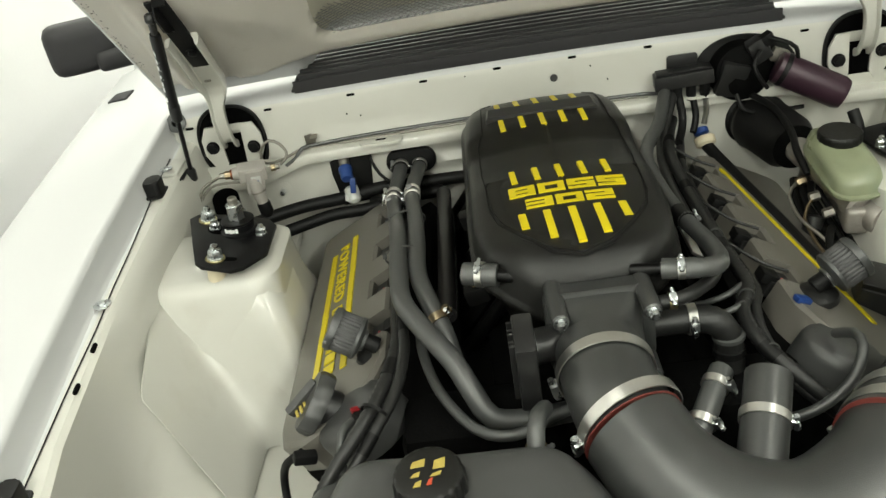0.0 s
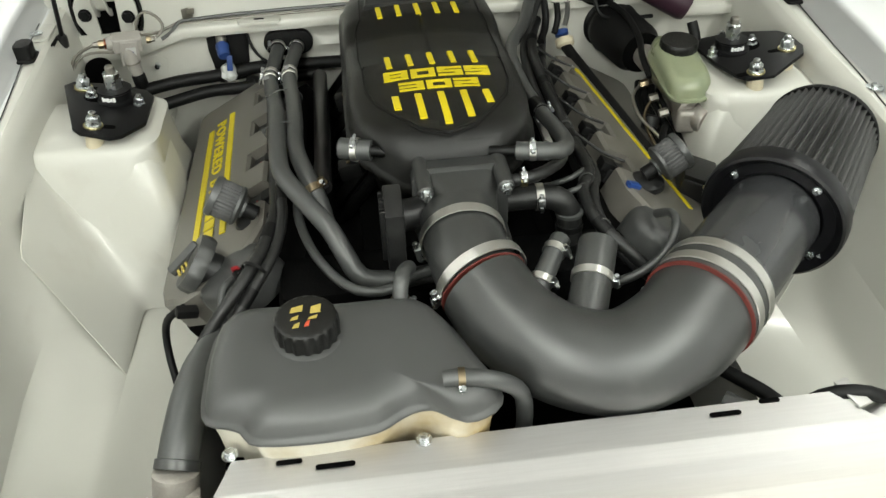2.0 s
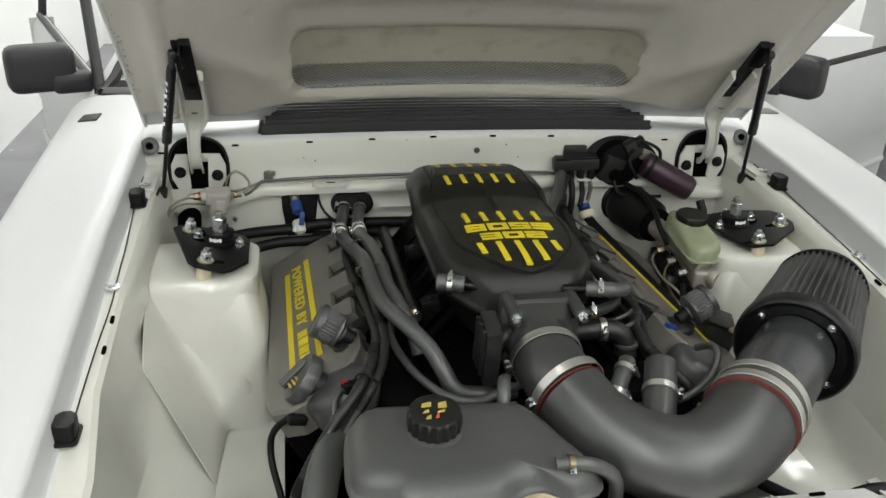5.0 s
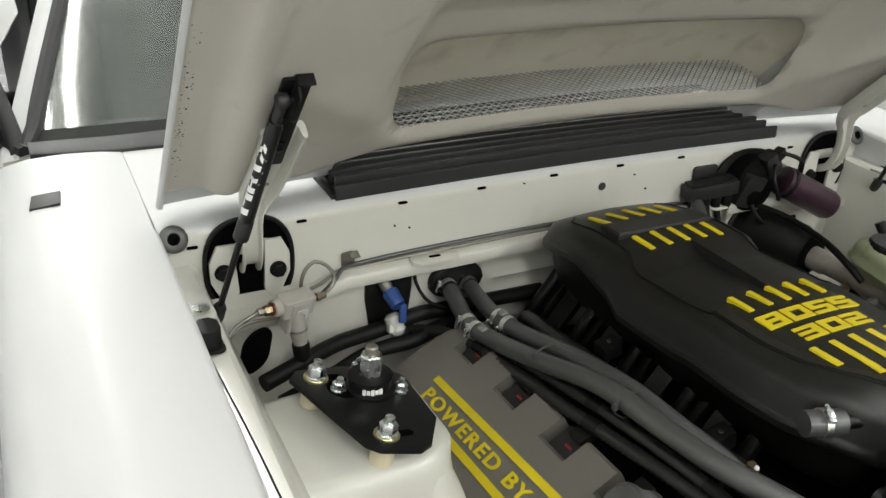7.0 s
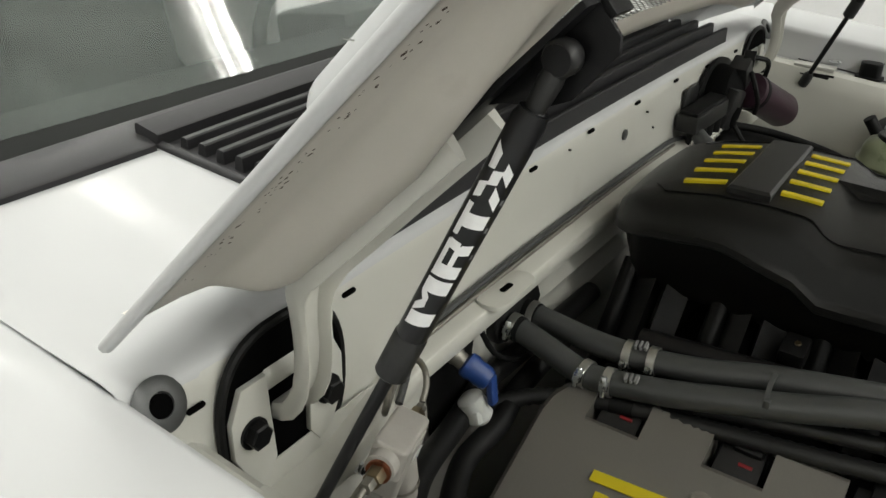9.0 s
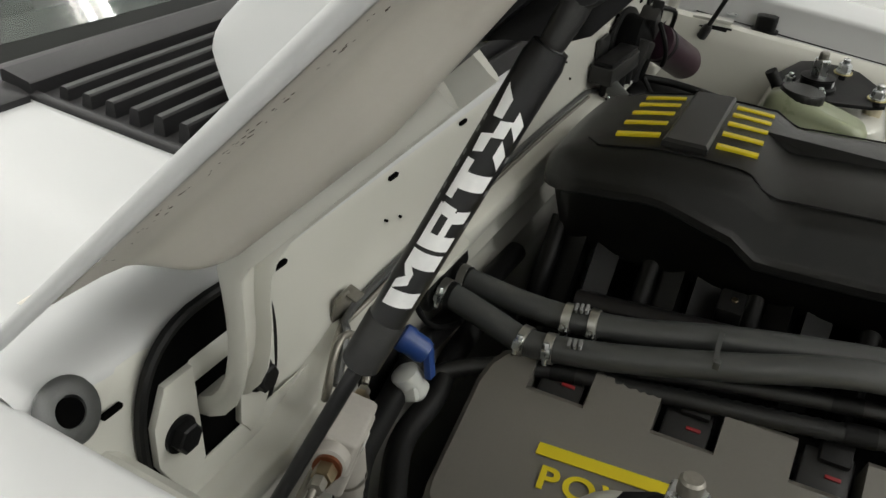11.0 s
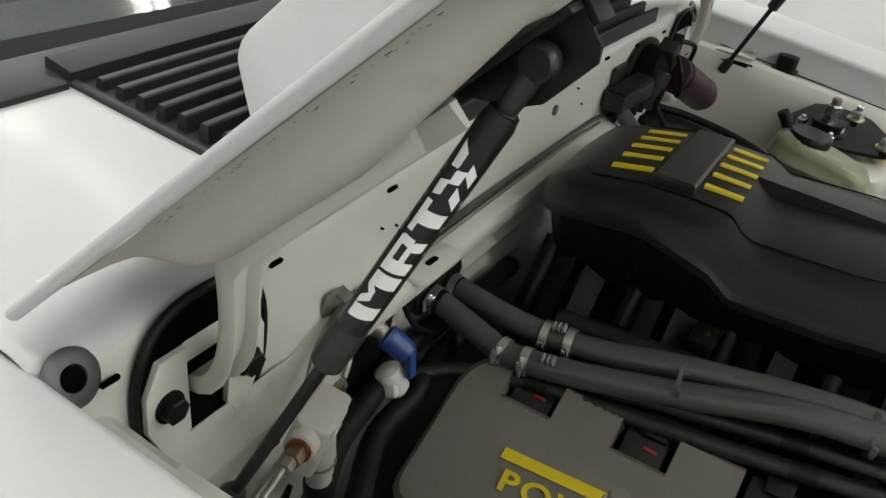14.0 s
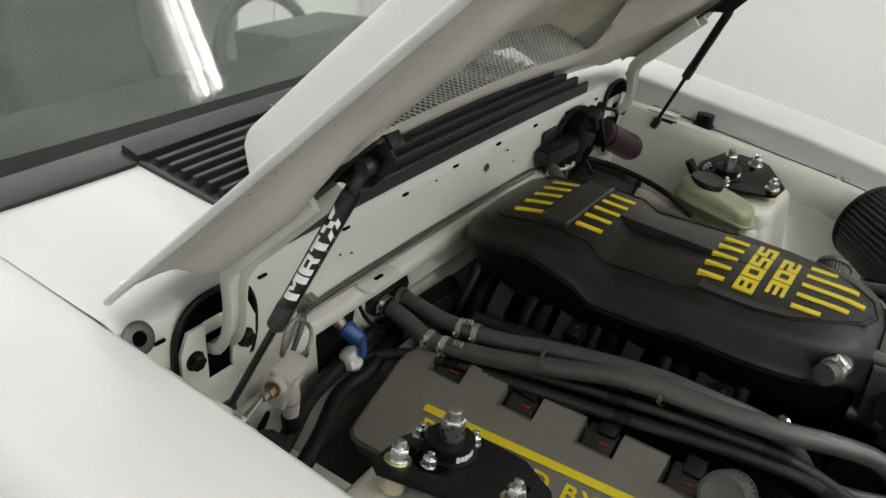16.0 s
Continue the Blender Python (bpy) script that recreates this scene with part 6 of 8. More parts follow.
def hinge(s):
    # channel-shaped arm
    line = curve_points([(s * HINGE_X, 0.325, 0.942), (s * HINGE_X, 0.300, 0.938), (s * HINGE_X, 0.280, 0.945), (s * HINGE_X, 0.267, 0.968), (s * HINGE_X, 0.263, 1.000), (s * 0.586, 0.266, 1.030),
                         tuple(hp(s * 0.581, 0.108, -0.034)), tuple(hp(s * 0.576, 0.180, -0.030)), tuple(hp(s * 0.573, 0.275, -0.028))], 0.012)
    prof = [(-0.016, -0.011), (-0.018, -0.006), (-0.018, 0.009), (-0.0168, 0.0125), (-0.0148, 0.0125), (-0.0135, 0.008), (-0.0122, -0.004), (0.0, -0.006), (0.0122, -0.004), (0.0135, 0.008), (0.0148, 0.0125), (0.0168, 0.0125), (0.018, 0.009), (0.018, -0.006), (0.016, -0.011), (0.0, -0.011)]
    bm = B()
    rings = []
    for k, c in enumerate(line):
        w = Vector(line[min(k + 1, len(line) - 1)] - line[max(k - 1, 0)]).normalized()
        u = Vector((1, 0, 0))
        u = (u - w * u.dot(w)).normalized()
        v = w.cross(u)
        if v.y > 0:
            v = -v
        g = min(1.0, max(0.0, (c[2] - 1.025) / 0.05))
        rings.append([bm.verts.new(Vector(c) + u * (a * (0.74 + 0.80 * g)) + v * (b * (0.62 + 0.38 * g))) for a, b in prof])
    skin(bm, rings, True, True)
    e = part("hinge", bm, PAINT, hood, "white steel hinge arm", sharp=45)
    mm = basis((s * 0.586, 0.2975, 0.9405), (1, 0, 0), (0, 0.02, 1))
    oval = [(0.064 * (abs(math.cos(a)) ** 0.75) * (1 if math.cos(a) > 0 else -1), 0.072 * (abs(math.sin(a)) ** 0.85) * (1 if math.sin(a) > 0 else -1)) for a in (2 * math.pi * k / 40 for k in range(40))]
    part("arm_slot", prism(B(), rounded(0.012, 0.005, 0.002), basis(hp(s * 0.577, 0.150, -0.0385), (1, 0, 0), hp(0, 1, 0) - hp(0, 0, 0)), -0.001, 0.001), CAST, e)
    # flat black plate in place of the shade inside the pocket
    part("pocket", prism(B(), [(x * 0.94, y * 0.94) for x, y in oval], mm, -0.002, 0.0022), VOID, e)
    bm = B()
    skin(bm, [[bm.verts.new(mm @ Vector((x * f, y * f, h))) for x, y in oval] for f, h in ((1.03, 0.0), (1.03, 0.004), (1.0, 0.0055), (0.95, 0.005), (0.94, 0.001))], True, False)
    part("seal", bm, RUBBER_D, e)
    part("barrel", lathe(B(), (s * 0.609, 0.311, 0.967), (-s, 0, 0), [(0.006, 0), (0.0165, 0.001), (0.018, 0.004), (0.018, 0.050), (0.014, 0.053)], 30), PAINT, e)
    for side in (-1, 1):
        pts = [(side * 0.018, -0.040), (side * 0.022, 0.036), (side * 0.046, 0.036), (side * 0.0575, 0.012), (side * 0.0575, -0.018), (side * 0.042, -0.050), (side * 0.028, -0.055)]
        if side < 0:
            pts = pts[::-1]
        part("wing_plate", prism(B(), pts, mm, 0.003, 0.008, 0.0015), PAINT, e)
        part("bolt", hexnut(B(), mm @ Vector((side * 0.039, -0.008 + side * s * 0.004, 0.008)), (0, -1, 0), 0.0105, 0.008, washer=0.0125), STEELBLK, e)
    # black angle bracket where arm and gas spring meet the hood: base on the hood, flange hanging from it
    lo, hi = hp(s * 0.574, 0.180, -0.024), hp(s * 0.574, 0.376, -0.020)
    m2 = basis((lo + hi) / 2, (1, 0, 0), hi - lo)
    part("hood_bracket", prism(B(), rounded(0.034, (hi - lo).length, 0.003, 2), m2, -0.002, 0.002, 0.0006), STEELBLK, e)
    mf = basis(hp(s * 0.576, 0.0, 0.0), hp(0, 1, 0) - hp(0, 0, 0), hp(0, 0, 1) - hp(0, 0, 0))
    flange = [(0.286, -0.020), (0.376, -0.016), (0.374, -0.040), (0.368, -0.046), (0.335, -0.049), (0.322, -0.044), (0.303, -0.028)]
    part("bracket_flange", prism(B(), flange[::-1], mf, -0.0015, 0.0015, 0.0005), STEELBLK, e)
    part("bracket_tab", box(B(), hp(s * 0.567, 0.377, -0.024), (0.020, 0.004, 0.014), turn=(-44, 0, 0), bev=0.001), STEELBLK, e)
    part("bracket_bolt", hexnut(B(), hp(s * 0.572, 0.232, -0.026), hp(0, 0, -1) - hp(0, 0, 0), 0.0075, 0.005, washer=0.010), STEELBLK, e)
    return e


def gas_spring(s):
    lo, hi = Vector((s * 0.652, 0.212, 0.921)), Vector((s * 0.590, 0.095, 1.234))
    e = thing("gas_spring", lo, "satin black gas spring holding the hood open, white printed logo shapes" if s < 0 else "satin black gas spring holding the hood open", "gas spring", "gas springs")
    w = (hi - lo).normalized()
    length = (hi - lo).length
    part("rod", lathe(B(), lo + w * 0.012, w, [(0.0042, 0), (0.0042, length * 0.46)], 16), STRUTBLK, e)
    b0, b1 = lo + w * length * 0.41, hi - w * 0.030
    lb = (b1 - b0).length
    part("cylinder", lathe(B(), b0, w, [(0.0062, -0.004), (0.0084, -0.0035), (0.0092, 0.0), (0.0092, lb - 0.004), (0.0082, lb), (0.008, lb + 0.002)], 36), STRUTBLK, e)
    part("collar", lathe(B(), b0 - w * 0.004, w, [(0.0090, 0), (0.0099, 0.001), (0.0099, 0.030), (0.0092, 0.031)], 36), PLASTIC_S, e)
    part("end_socket", lathe(B(), b1 - w * 0.002, w, [(0.0050, 0), (0.0062, 0.001), (0.0062, 0.0035), (0.0052, 0.0045), (0.0056, 0.006), (0.0064, 0.020), (0.0058, 0.027)], 24), PLASTIC_S, e)
    part("ball_cup", lathe(B(), hi + Vector((-s * 0.006, 0, 0)), (s, 0, 0), [(0.004, 0), (0.0084, 0.0005), (0.0092, 0.003), (0.0092, 0.010), (0.0078, 0.0125), (0.0066, 0.0128), (0.0060, 0.0115), (0.003, 0.0112)], 28), PLASTIC_S, e)
    part("ball_stud", lathe(B(), hi + Vector((s * 0.008, 0, 0)), (-s, 0, 0), [(0.003, 0), (0.0075, 0.001), (0.0075, 0.007), (0.005, 0.009), (0.005, 0.024)], 18), STEELBLK, e)
    part("lower_socket", lathe(B(), lo - w * 0.012, w, [(0.007, 0), (0.009, 0.002), (0.009, 0.022), (0.006, 0.028)], 20), PLASTIC_S, e)
    part("lower_bracket", box(B(), lo + Vector((s * 0.030, -0.022, 0.006)), (0.050, 0.046, 0.004), turn=(0, s * 14, 0), bev=0.0015), STEELBLK, e)
    part("bracket_ear", box(B(), lo + Vector((s * 0.010, -0.012, -0.006)), (0.004, 0.050, 0.034), turn=(0, s * -12, 0), bev=0.0015), STEELBLK, e)
    part("bracket_washer", lathe(B(), lo + Vector((s * 0.034, -0.026, 0.009)), (0, 0, 1), [(0.004, 0), (0.012, 0), (0.012, 0.002), (0.0065, 0.0025), (0.0065, 0.007), (0.002, 0.0075)], 20), ZINC, e)
    return e, b0, w, lb


hinge(-1)
hinge(1)
spring, sb, sw, sl = gas_spring(-1)
gas_spring(1)
view = Vector((-0.95, -0.06, 1.34)) - (sb + sw * sl / 2)
sv = (view - sw * view.dot(sw)).normalized()
su = sw.cross(sv)  # across the print


def on_spring(outline, n=5):
    """A printed outline wrapped on the cylinder: along it in metres, across in metres of arc."""
    bm = B()
    q = [np.array(p_, float) for p_ in outline]
    left, right = (q[0], q[1]), (q[3], q[2])
    rows = []
    for i in range(n + 1):
        f = i / n
        row = []
        for k in range(n + 1):
            g = k / n
            a = (left[0] * (1 - g) + left[1] * g) * (1 - f) + (right[0] * (1 - g) + right[1] * g) * f
            ang = a[1] / 0.0135
            row.append(bm.verts.new(sb + sw * a[0] + (sv * math.cos(ang) - su * math.sin(ang)) * 0.00945))
        rows.append(row)
    skin(bm, rows, False, False)
    return bm


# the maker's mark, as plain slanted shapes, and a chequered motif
MARK = [[(0.037, 0.0105), (0.046, 0.0105), (0.050, -0.0105), (0.041, -0.0105)], [(0.046, 0.0105), (0.051, 0.0105), (0.0585, 0.002), (0.052, 0.001)], [(0.052, 0.0015), (0.0585, 0.0015), (0.0655, 0.0105), (0.060, 0.0105)], [(0.0605, 0.0105), (0.0695, 0.0105), (0.0720, -0.0105), (0.063, -0.0105)],
        [(0.0715, 0.0105), (0.0795, 0.0105), (0.0825, -0.0105), (0.0745, -0.0105)], [(0.0795, 0.0105), (0.095, 0.0105), (0.095, 0.006), (0.080, 0.006)], [(0.0805, 0.001), (0.0945, 0.001), (0.0940, -0.003), (0.081, -0.003)], [(0.0905, 0.0085), (0.096, 0.0085), (0.096, -0.001), (0.0905, -0.001)], [(0.0885, -0.002), (0.095, -0.002), (0.097, -0.0105), (0.0905, -0.0105)],
        [(0.0985, 0.0105), (0.1185, 0.0105), (0.119, 0.0055), (0.099, 0.0055)], [(0.1045, 0.006), (0.113, 0.006), (0.1155, -0.0105), (0.107, -0.0105)],
        [(0.1215, 0.010), (0.130, 0.011), (0.133, 0.004), (0.124, 0.004)], [(0.131, 0.004), (0.139, 0.004), (0.141, -0.003), (0.133, -0.003)], [(0.124, -0.003), (0.132, -0.003), (0.126, -0.0105), (0.1185, -0.0105)], [(0.139, -0.003), (0.146, -0.003), (0.141, -0.0105), (0.133, -0.0105)], [(0.139, 0.010), (0.154, 0.012), (0.149, 0.004), (0.140, 0.004)]]
for q in MARK:
    part("logo_shape", on_spring(q), WHITEINK, spring, smooth=True)
for k in range(9):
    x = 0.088 + 0.0058 * k
    part("small_print", on_spring([(x, 0.0175), (x + 0.003, 0.0175), (x + 0.003, 0.0145), (x, 0.0145)] if k % 3 else [(x, -0.0128), (x + 0.003, -0.0128), (x + 0.003, -0.0155), (x, -0.0155)], 2), GREYINK, spring)

# ---------------------------------------------------------------- firewall fittings, passenger side
solo("cowl_cable", sweep(B(), [(-0.49, 0.262, 0.890), (-0.470, 0.270, 0.900), (-0.455, 0.276, 0.915), (-0.430, 0.288, 0.914), (-0.33, 0.290, 0.918), (-0.15, 0.2905, 0.921), (0.05, 0.2905, 0.921), (0.20, 0.290, 0.918), (0.24, 0.285, 0.91)], 0.0035, 8, 0.015), RUBBER, "thin grey-black cable clipped along the cowl seam", "cable")
hose("brake_line", [(-0.600, 0.2085, 0.911), (-0.612, 0.2075, 0.906), (-0.630, 0.206, 0.898), (-0.646, 0.200, 0.880), (-0.648, 0.19, 0.84)], 0.0028, CAST, "thin bent metal line from the valve", "pipe", seg=8)
hose("brake_line", [(-0.560, 0.235, 0.880), (-0.600, 0.222, 0.890), (-0.628, 0.215, 0.888), (-0.650, 0.205, 0.865), (-0.652, 0.19, 0.83)], 0.0026, CAST, "thin metal line behind the valve", "pipe", seg=8)
hose("brake_line", [(-0.493, 0.236, 0.906), (-0.482, 0.240, 0.914), (-0.478, 0.245, 0.926), (-0.488, 0.248, 0.942), (-0.506, 0.249, 0.951), (-0.521, 0.247, 0.940), (-0.527, 0.246, 0.922), (-0.522, 0.252, 0.905), (-0.490, 0.268, 0.903), (-0.462, 0.280, 0.911), (-0.435, 0.288, 0.911)], 0.0028, CAST, "thin metal line looped up to the cowl seam", "pipe", seg=8)
hose("brake_line", [(-0.445, 0.286, 0.908), (-0.33, 0.286, 0.912), (-0.15, 0.2865, 0.9145), (0.05, 0.2865, 0.9145), (0.20, 0.286, 0.911)], 0.0028, CAST, "thin metal line along the cowl seam", "pipe", seg=8)
tab = thing("cable_clip", (-0.438, 0.296, 0.905), "bent metal cable tab standing on the cowl panel", "clip")
part("leg", prism(B(), [(-0.011, -0.018), (0.009, -0.018), (0.010, 0.010), (0.004, 0.020), (-0.010, 0.016)], basis((-0.438, 0.2925, 0.918), (1, -0.15, 0), (0, -0.15, 1)), 0, 0.002, 0.0005), CAST, tab)
part("hook", box(B(), (-0.430, 0.286, 0.931), (0.014, 0.014, 0.002), turn=(20, 0, 0), bev=0.0006), CAST, tab)
vs = thing("pressure_sensor", (-0.549, 0.22, 0.86), "grey plastic sensor valve with brass fitting", "sensor")
va, vb_ = Vector((-0.578, 0.2125, 0.910)), Vector((-0.510, 0.231, 0.904))
vm = basis((va + vb_) / 2, vb_ - va, (-0.26, 0.93, 0.26))
part("body", prism(B(), rounded(0.052, 0.028, 0.005, 4), vm, -0.014, 0.014, 0.003, 3), SENSOR, vs)
part("front_block", prism(B(), rounded(0.034, 0.027, 0.004, 4), vm @ Matrix.Translation((0.002, -0.002, 0.0)), -0.042, 0.010, 0.003, 3), SENSOR, vs)
part("shoulder", lathe(B(), va + Vector((-0.002, 0, 0)), vb_ - va, [(0.009, 0), (0.012, 0.002), (0.0125, 0.012), (0.010, 0.013)], 22), SENSOR, vs)
down = Vector((0.12, -0.02, -1))
part("barrel", lathe(B(), (-0.546, 0.220, 0.897), down, [(0.0135, 0), (0.0138, 0.026), (0.0125, 0.030), (0.0120, 0.044), (0.0105, 0.048), (0.0105, 0.056)], 24), SENSOR, vs)
part("barrel_ring", lathe(B(), (-0.5425, 0.2195, 0.868), down, [(0.0140, 0), (0.0143, 0.0008), (0.0143, 0.0022), (0.0140, 0.003)], 24, closed=False), CAST, vs)
part("plug", lathe(B(), (-0.5395, 0.219, 0.843), down, [(0.0115, 0), (0.0128, 0.004), (0.0128, 0.022), (0.008, 0.03)], 18), RUBBER_D, vs)
part("fitting", hexnut(B(), (-0.580, 0.212, 0.910), va - vb_, 0.0078, 0.013), BRASS, vs)
part("fitting_ring", lathe(B(), (-0.5785, 0.2123, 0.910), va - vb_, [(0.0090, 0), (0.0098, 0.001), (0.0098, 0.0035), (0.0085, 0.004)], 20), COPPER, vs)
part("pipe_nut", hexnut(B(), (-0.593, 0.2095, 0.911), va - vb_, 0.0056, 0.009), CAST, vs)
part("top_fitting", hexnut(B(), (-0.511, 0.2308, 0.9042), vb_ - va, 0.0066, 0.009), BRASS, vs)
part("pipe_nut", hexnut(B(), (-0.502, 0.2333, 0.9035), vb_ - va, 0.0050, 0.007), CAST, vs)
lm = vm @ Matrix.Translation((0.004, -0.0155, -0.018)) @ Matrix.Rotation(radians(90), 4, "X")
part("label", prism(B(), rounded(0.018, 0.032, 0.002, 3), lm, 0, 0.0009), CLEARPL, vs)
part("label_print", prism(B(), rounded(0.008, 0.007, 0.002, 3), lm @ Matrix.Translation((0.001, 0.004, 0)), 0, 0.0012), INKB, vs)
part("label_print", prism(B(), rounded(0.008, 0.002, 0.0008, 3), lm @ Matrix.Translation((0.001, -0.005, 0)), 0, 0.0012), RINK, vs)
solo("firewall_patch", prism(B(), [(-0.031, -0.050), (0.030, -0.044), (0.038, 0.030), (0.038, 0.058), (0.020, 0.060), (-0.041, 0.046), (-0.041, 0.02)], basis((-0.371, 0.2905, 0.828), (1, 0, 0), (0, 0, 1)), 0, 0.004, 0.001), RUBBER_D, "black rubber patch on the firewall", "patch")
bc = thing("blue_connector", (-0.374, 0.25, 0.80), "blue and milky plastic wiring connector hanging at the firewall", "connector")
part("stem", lathe(B(), (-0.384, 0.288, 0.880), (0.10, -0.75, -0.45), [(0.010, 0), (0.010, 0.016), (0.0085, 0.018), (0.0085, 0.028)], 16), CAST, bc)
part("blue_body", lathe(B(), (-0.381, 0.266, 0.868), (0.14, -0.80, -0.40), [(0.010, 0), (0.0128, 0.002), (0.0130, 0.009), (0.0120, 0.011), (0.0120, 0.024), (0.0100, 0.029), (0.005, 0.030)], 24), BLUE, bc)
part("blue_tab", box(B(), (-0.369, 0.241, 0.840), (0.011, 0.007, 0.030), turn=(-12, 6, 0), bev=0.002), BLUE, bc)
part("clear_body", lathe(B(), (-0.379, 0.262, 0.830), (0.22, -0.45, -0.85), [(0.008, 0), (0.0135, 0.004), (0.0145, 0.014), (0.0125, 0.022), (0.0135, 0.028), (0.008, 0.034)], 18), CLEARPL, bc)
part("clear_latch", box(B(), (-0.385, 0.250, 0.812), (0.010, 0.016, 0.014), turn=(-20, 10, 0), bev=0.003), CLEARPL, bc)
wp = thing("firewall_plug", (-0.516, 0.291, 0.826), "round zinc washer plug on the firewall", "plug")
part("washer", lathe(B(), (-0.516, 0.2915, 0.826), (0, -1, 0), [(0.006, 0), (0.020, 0), (0.020, 0.002), (0.006, 0.003)], 26), PAINT, wp)
part("stud", hexnut(B(), (-0.516, 0.289, 0.826), (0, -1, 0), 0.006, 0.010), ZINC, wp)
hose("battery_cable", [(-0.60, 0.20, 0.80), (-0.53, 0.225, 0.806), (-0.47, 0.25, 0.806), (-0.40, 0.262, 0.806), (-0.33, 0.272, 0.812), (-0.30, 0.272, 0.812), (-0.255, 0.270, 0.812), (-0.20, 0.265, 0.815), (-0.10, 0.262, 0.815)], 0.0125, RUBBER_D, "thick black cable run along the firewall", "cable")
hose("engine_harness", [(-0.58, 0.18, 0.775), (-0.50, 0.205, 0.782), (-0.42, 0.238, 0.785), (-0.35, 0.240, 0.787), (-0.30, 0.248, 0.795), (-0.2, 0.25, 0.80)], 0.0120, RUBBER_D, "black taped engine harness behind the valve cover", "wiring")
hose("drain_lead", [(-0.332, 0.285, 0.892), (-0.330, 0.278, 0.868), (-0.318, 0.270, 0.842), (-0.298, 0.262, 0.826), (-0.270, 0.255, 0.818)], 0.0030, RUBBER_D, "thin black lead down the firewall", "cable", seg=8)
# no hole is cut: a black plate shows the opening's shade
solo("apron_opening", prism(B(), rounded(0.050, 0.082, 0.0245, 8), basis((-0.606, 0.215, 0.848), (0.92, 0.38, 0.0), (0.10, -0.25, 1)), 0, 0.004, 0.001), VOID, "arched black plate for the shaded opening in the inner wing behind the strut tower", "opening")
part("apron_shelf", box(B(), (-0.58, 0.21, 0.73), (0.16, 0.2, 0.02), bev=0.004), PAINT, car)
part("apron_shelf", box(B(), (0.58, 0.21, 0.73), (0.16, 0.2, 0.02), bev=0.004), PAINT, car)
for s in (-1, 1):
    gr = solo("cowl_grommet", lathe(B(), (s * 0.6850, 0.3065, 0.9912), (0, -0.88, 0.47), [(0.0075, -0.004), (0.0190, -0.001), (0.0195, 0.0012), (0.0168, 0.0034), (0.0090, 0.0038), (0.0080, -0.001)], 30), RUBBER, "round black rubber grommet in the cowl panel", "grommet", "cowl grommets")
    solo("grommet_hole", lathe(B(), (s * 0.6850, 0.3057, 0.9907), (0, -0.88, 0.47), [(0.0083, 0.0), (0.0083, 0.0022)], 20), VOID, "black disc for the shaded bore of a rubber grommet", "hole")

# ---------------------------------------------------------------- driver's side fittings
vb = thing("vacuum_block", (0.26, 0.28, 0.92), "black vacuum distribution block with hoses on the cowl", "vacuum block")
part("bracket", prism(B(), rounded(0.056, 0.032, 0.006), basis((0.266, 0.297, 0.966), (1, 0, 0), (0, 0, 1)), 0, 0.004, 0.001), PLASTIC_S, vb)
part("block", box(B(), (0.262, 0.272, 0.945), (0.105, 0.034, 0.026), turn=(0, -4, -6), bev=0.003), PLASTIC_S, vb)
part("lid", box(B(), (0.262, 0.272, 0.960), (0.098, 0.028, 0.006), turn=(0, -4, -6), bev=0.002), STEELBLK, vb)
for k in range(4):
    part("nipple", lathe(B(), (0.226 + 0.024 * k, 0.270 - 0.003 * k, 0.935), (0, 0, -1), [(0.009, 0), (0.009, 0.02), (0.0075, 0.03)], 14), RUBBER_D, vb)
for k, pts in enumerate(([(0.228, 0.268, 0.918), (0.230, 0.262, 0.885), (0.222, 0.245, 0.865), (0.200, 0.225, 0.855), (0.175, 0.19, 0.852)], [(0.252, 0.266, 0.915), (0.256, 0.255, 0.88), (0.250, 0.235, 0.86), (0.235, 0.20, 0.852)], [(0.276, 0.262, 0.915), (0.280, 0.252, 0.875), (0.270, 0.235, 0.852)], [(0.298, 0.260, 0.915), (0.302, 0.262, 0.885), (0.298, 0.262, 0.855)])):
    hose("vacuum_hose", pts, 0.0085 - 0.0012 * k, RUBBER_D if k != 3 else STEEL, "black vacuum hose from the distribution block" if k != 3 else "bare metal vacuum line from the block", "hose", "vacuum hoses")
hose_clamp((0.228, 0.2675, 0.914), (0, 0.1, -1), 0.0088, 0.008, (-0.6, -1, 0), 0.8)
bf = thing("clutch_fitting", (0.295, 0.26, 0.80), "cream plastic collar with blue ring at the firewall", "fitting")
part("blue_ring", lathe(B(), (0.292, 0.268, 0.842), (0.1, -0.6, -0.6), [(0.012, 0), (0.014, 0.002), (0.014, 0.01), (0.011, 0.012)], 20), BLUE, bf)
part("collar", lathe(B(), (0.296, 0.258, 0.830), (0.1, -0.6, -0.6), [(0.012, 0), (0.019, 0.003), (0.019, 0.016), (0.014, 0.02)], 24), CREAM, bf)
hose("cable_conduit", [(0.298, 0.245, 0.818), (0.310, 0.20, 0.806), (0.328, 0.10, 0.795), (0.348, -0.03, 0.785), (0.362, -0.15, 0.775), (0.368, -0.26, 0.755)], 0.011, RUBBER_D, "thick black conduit beside the driver's side cover", "cable")

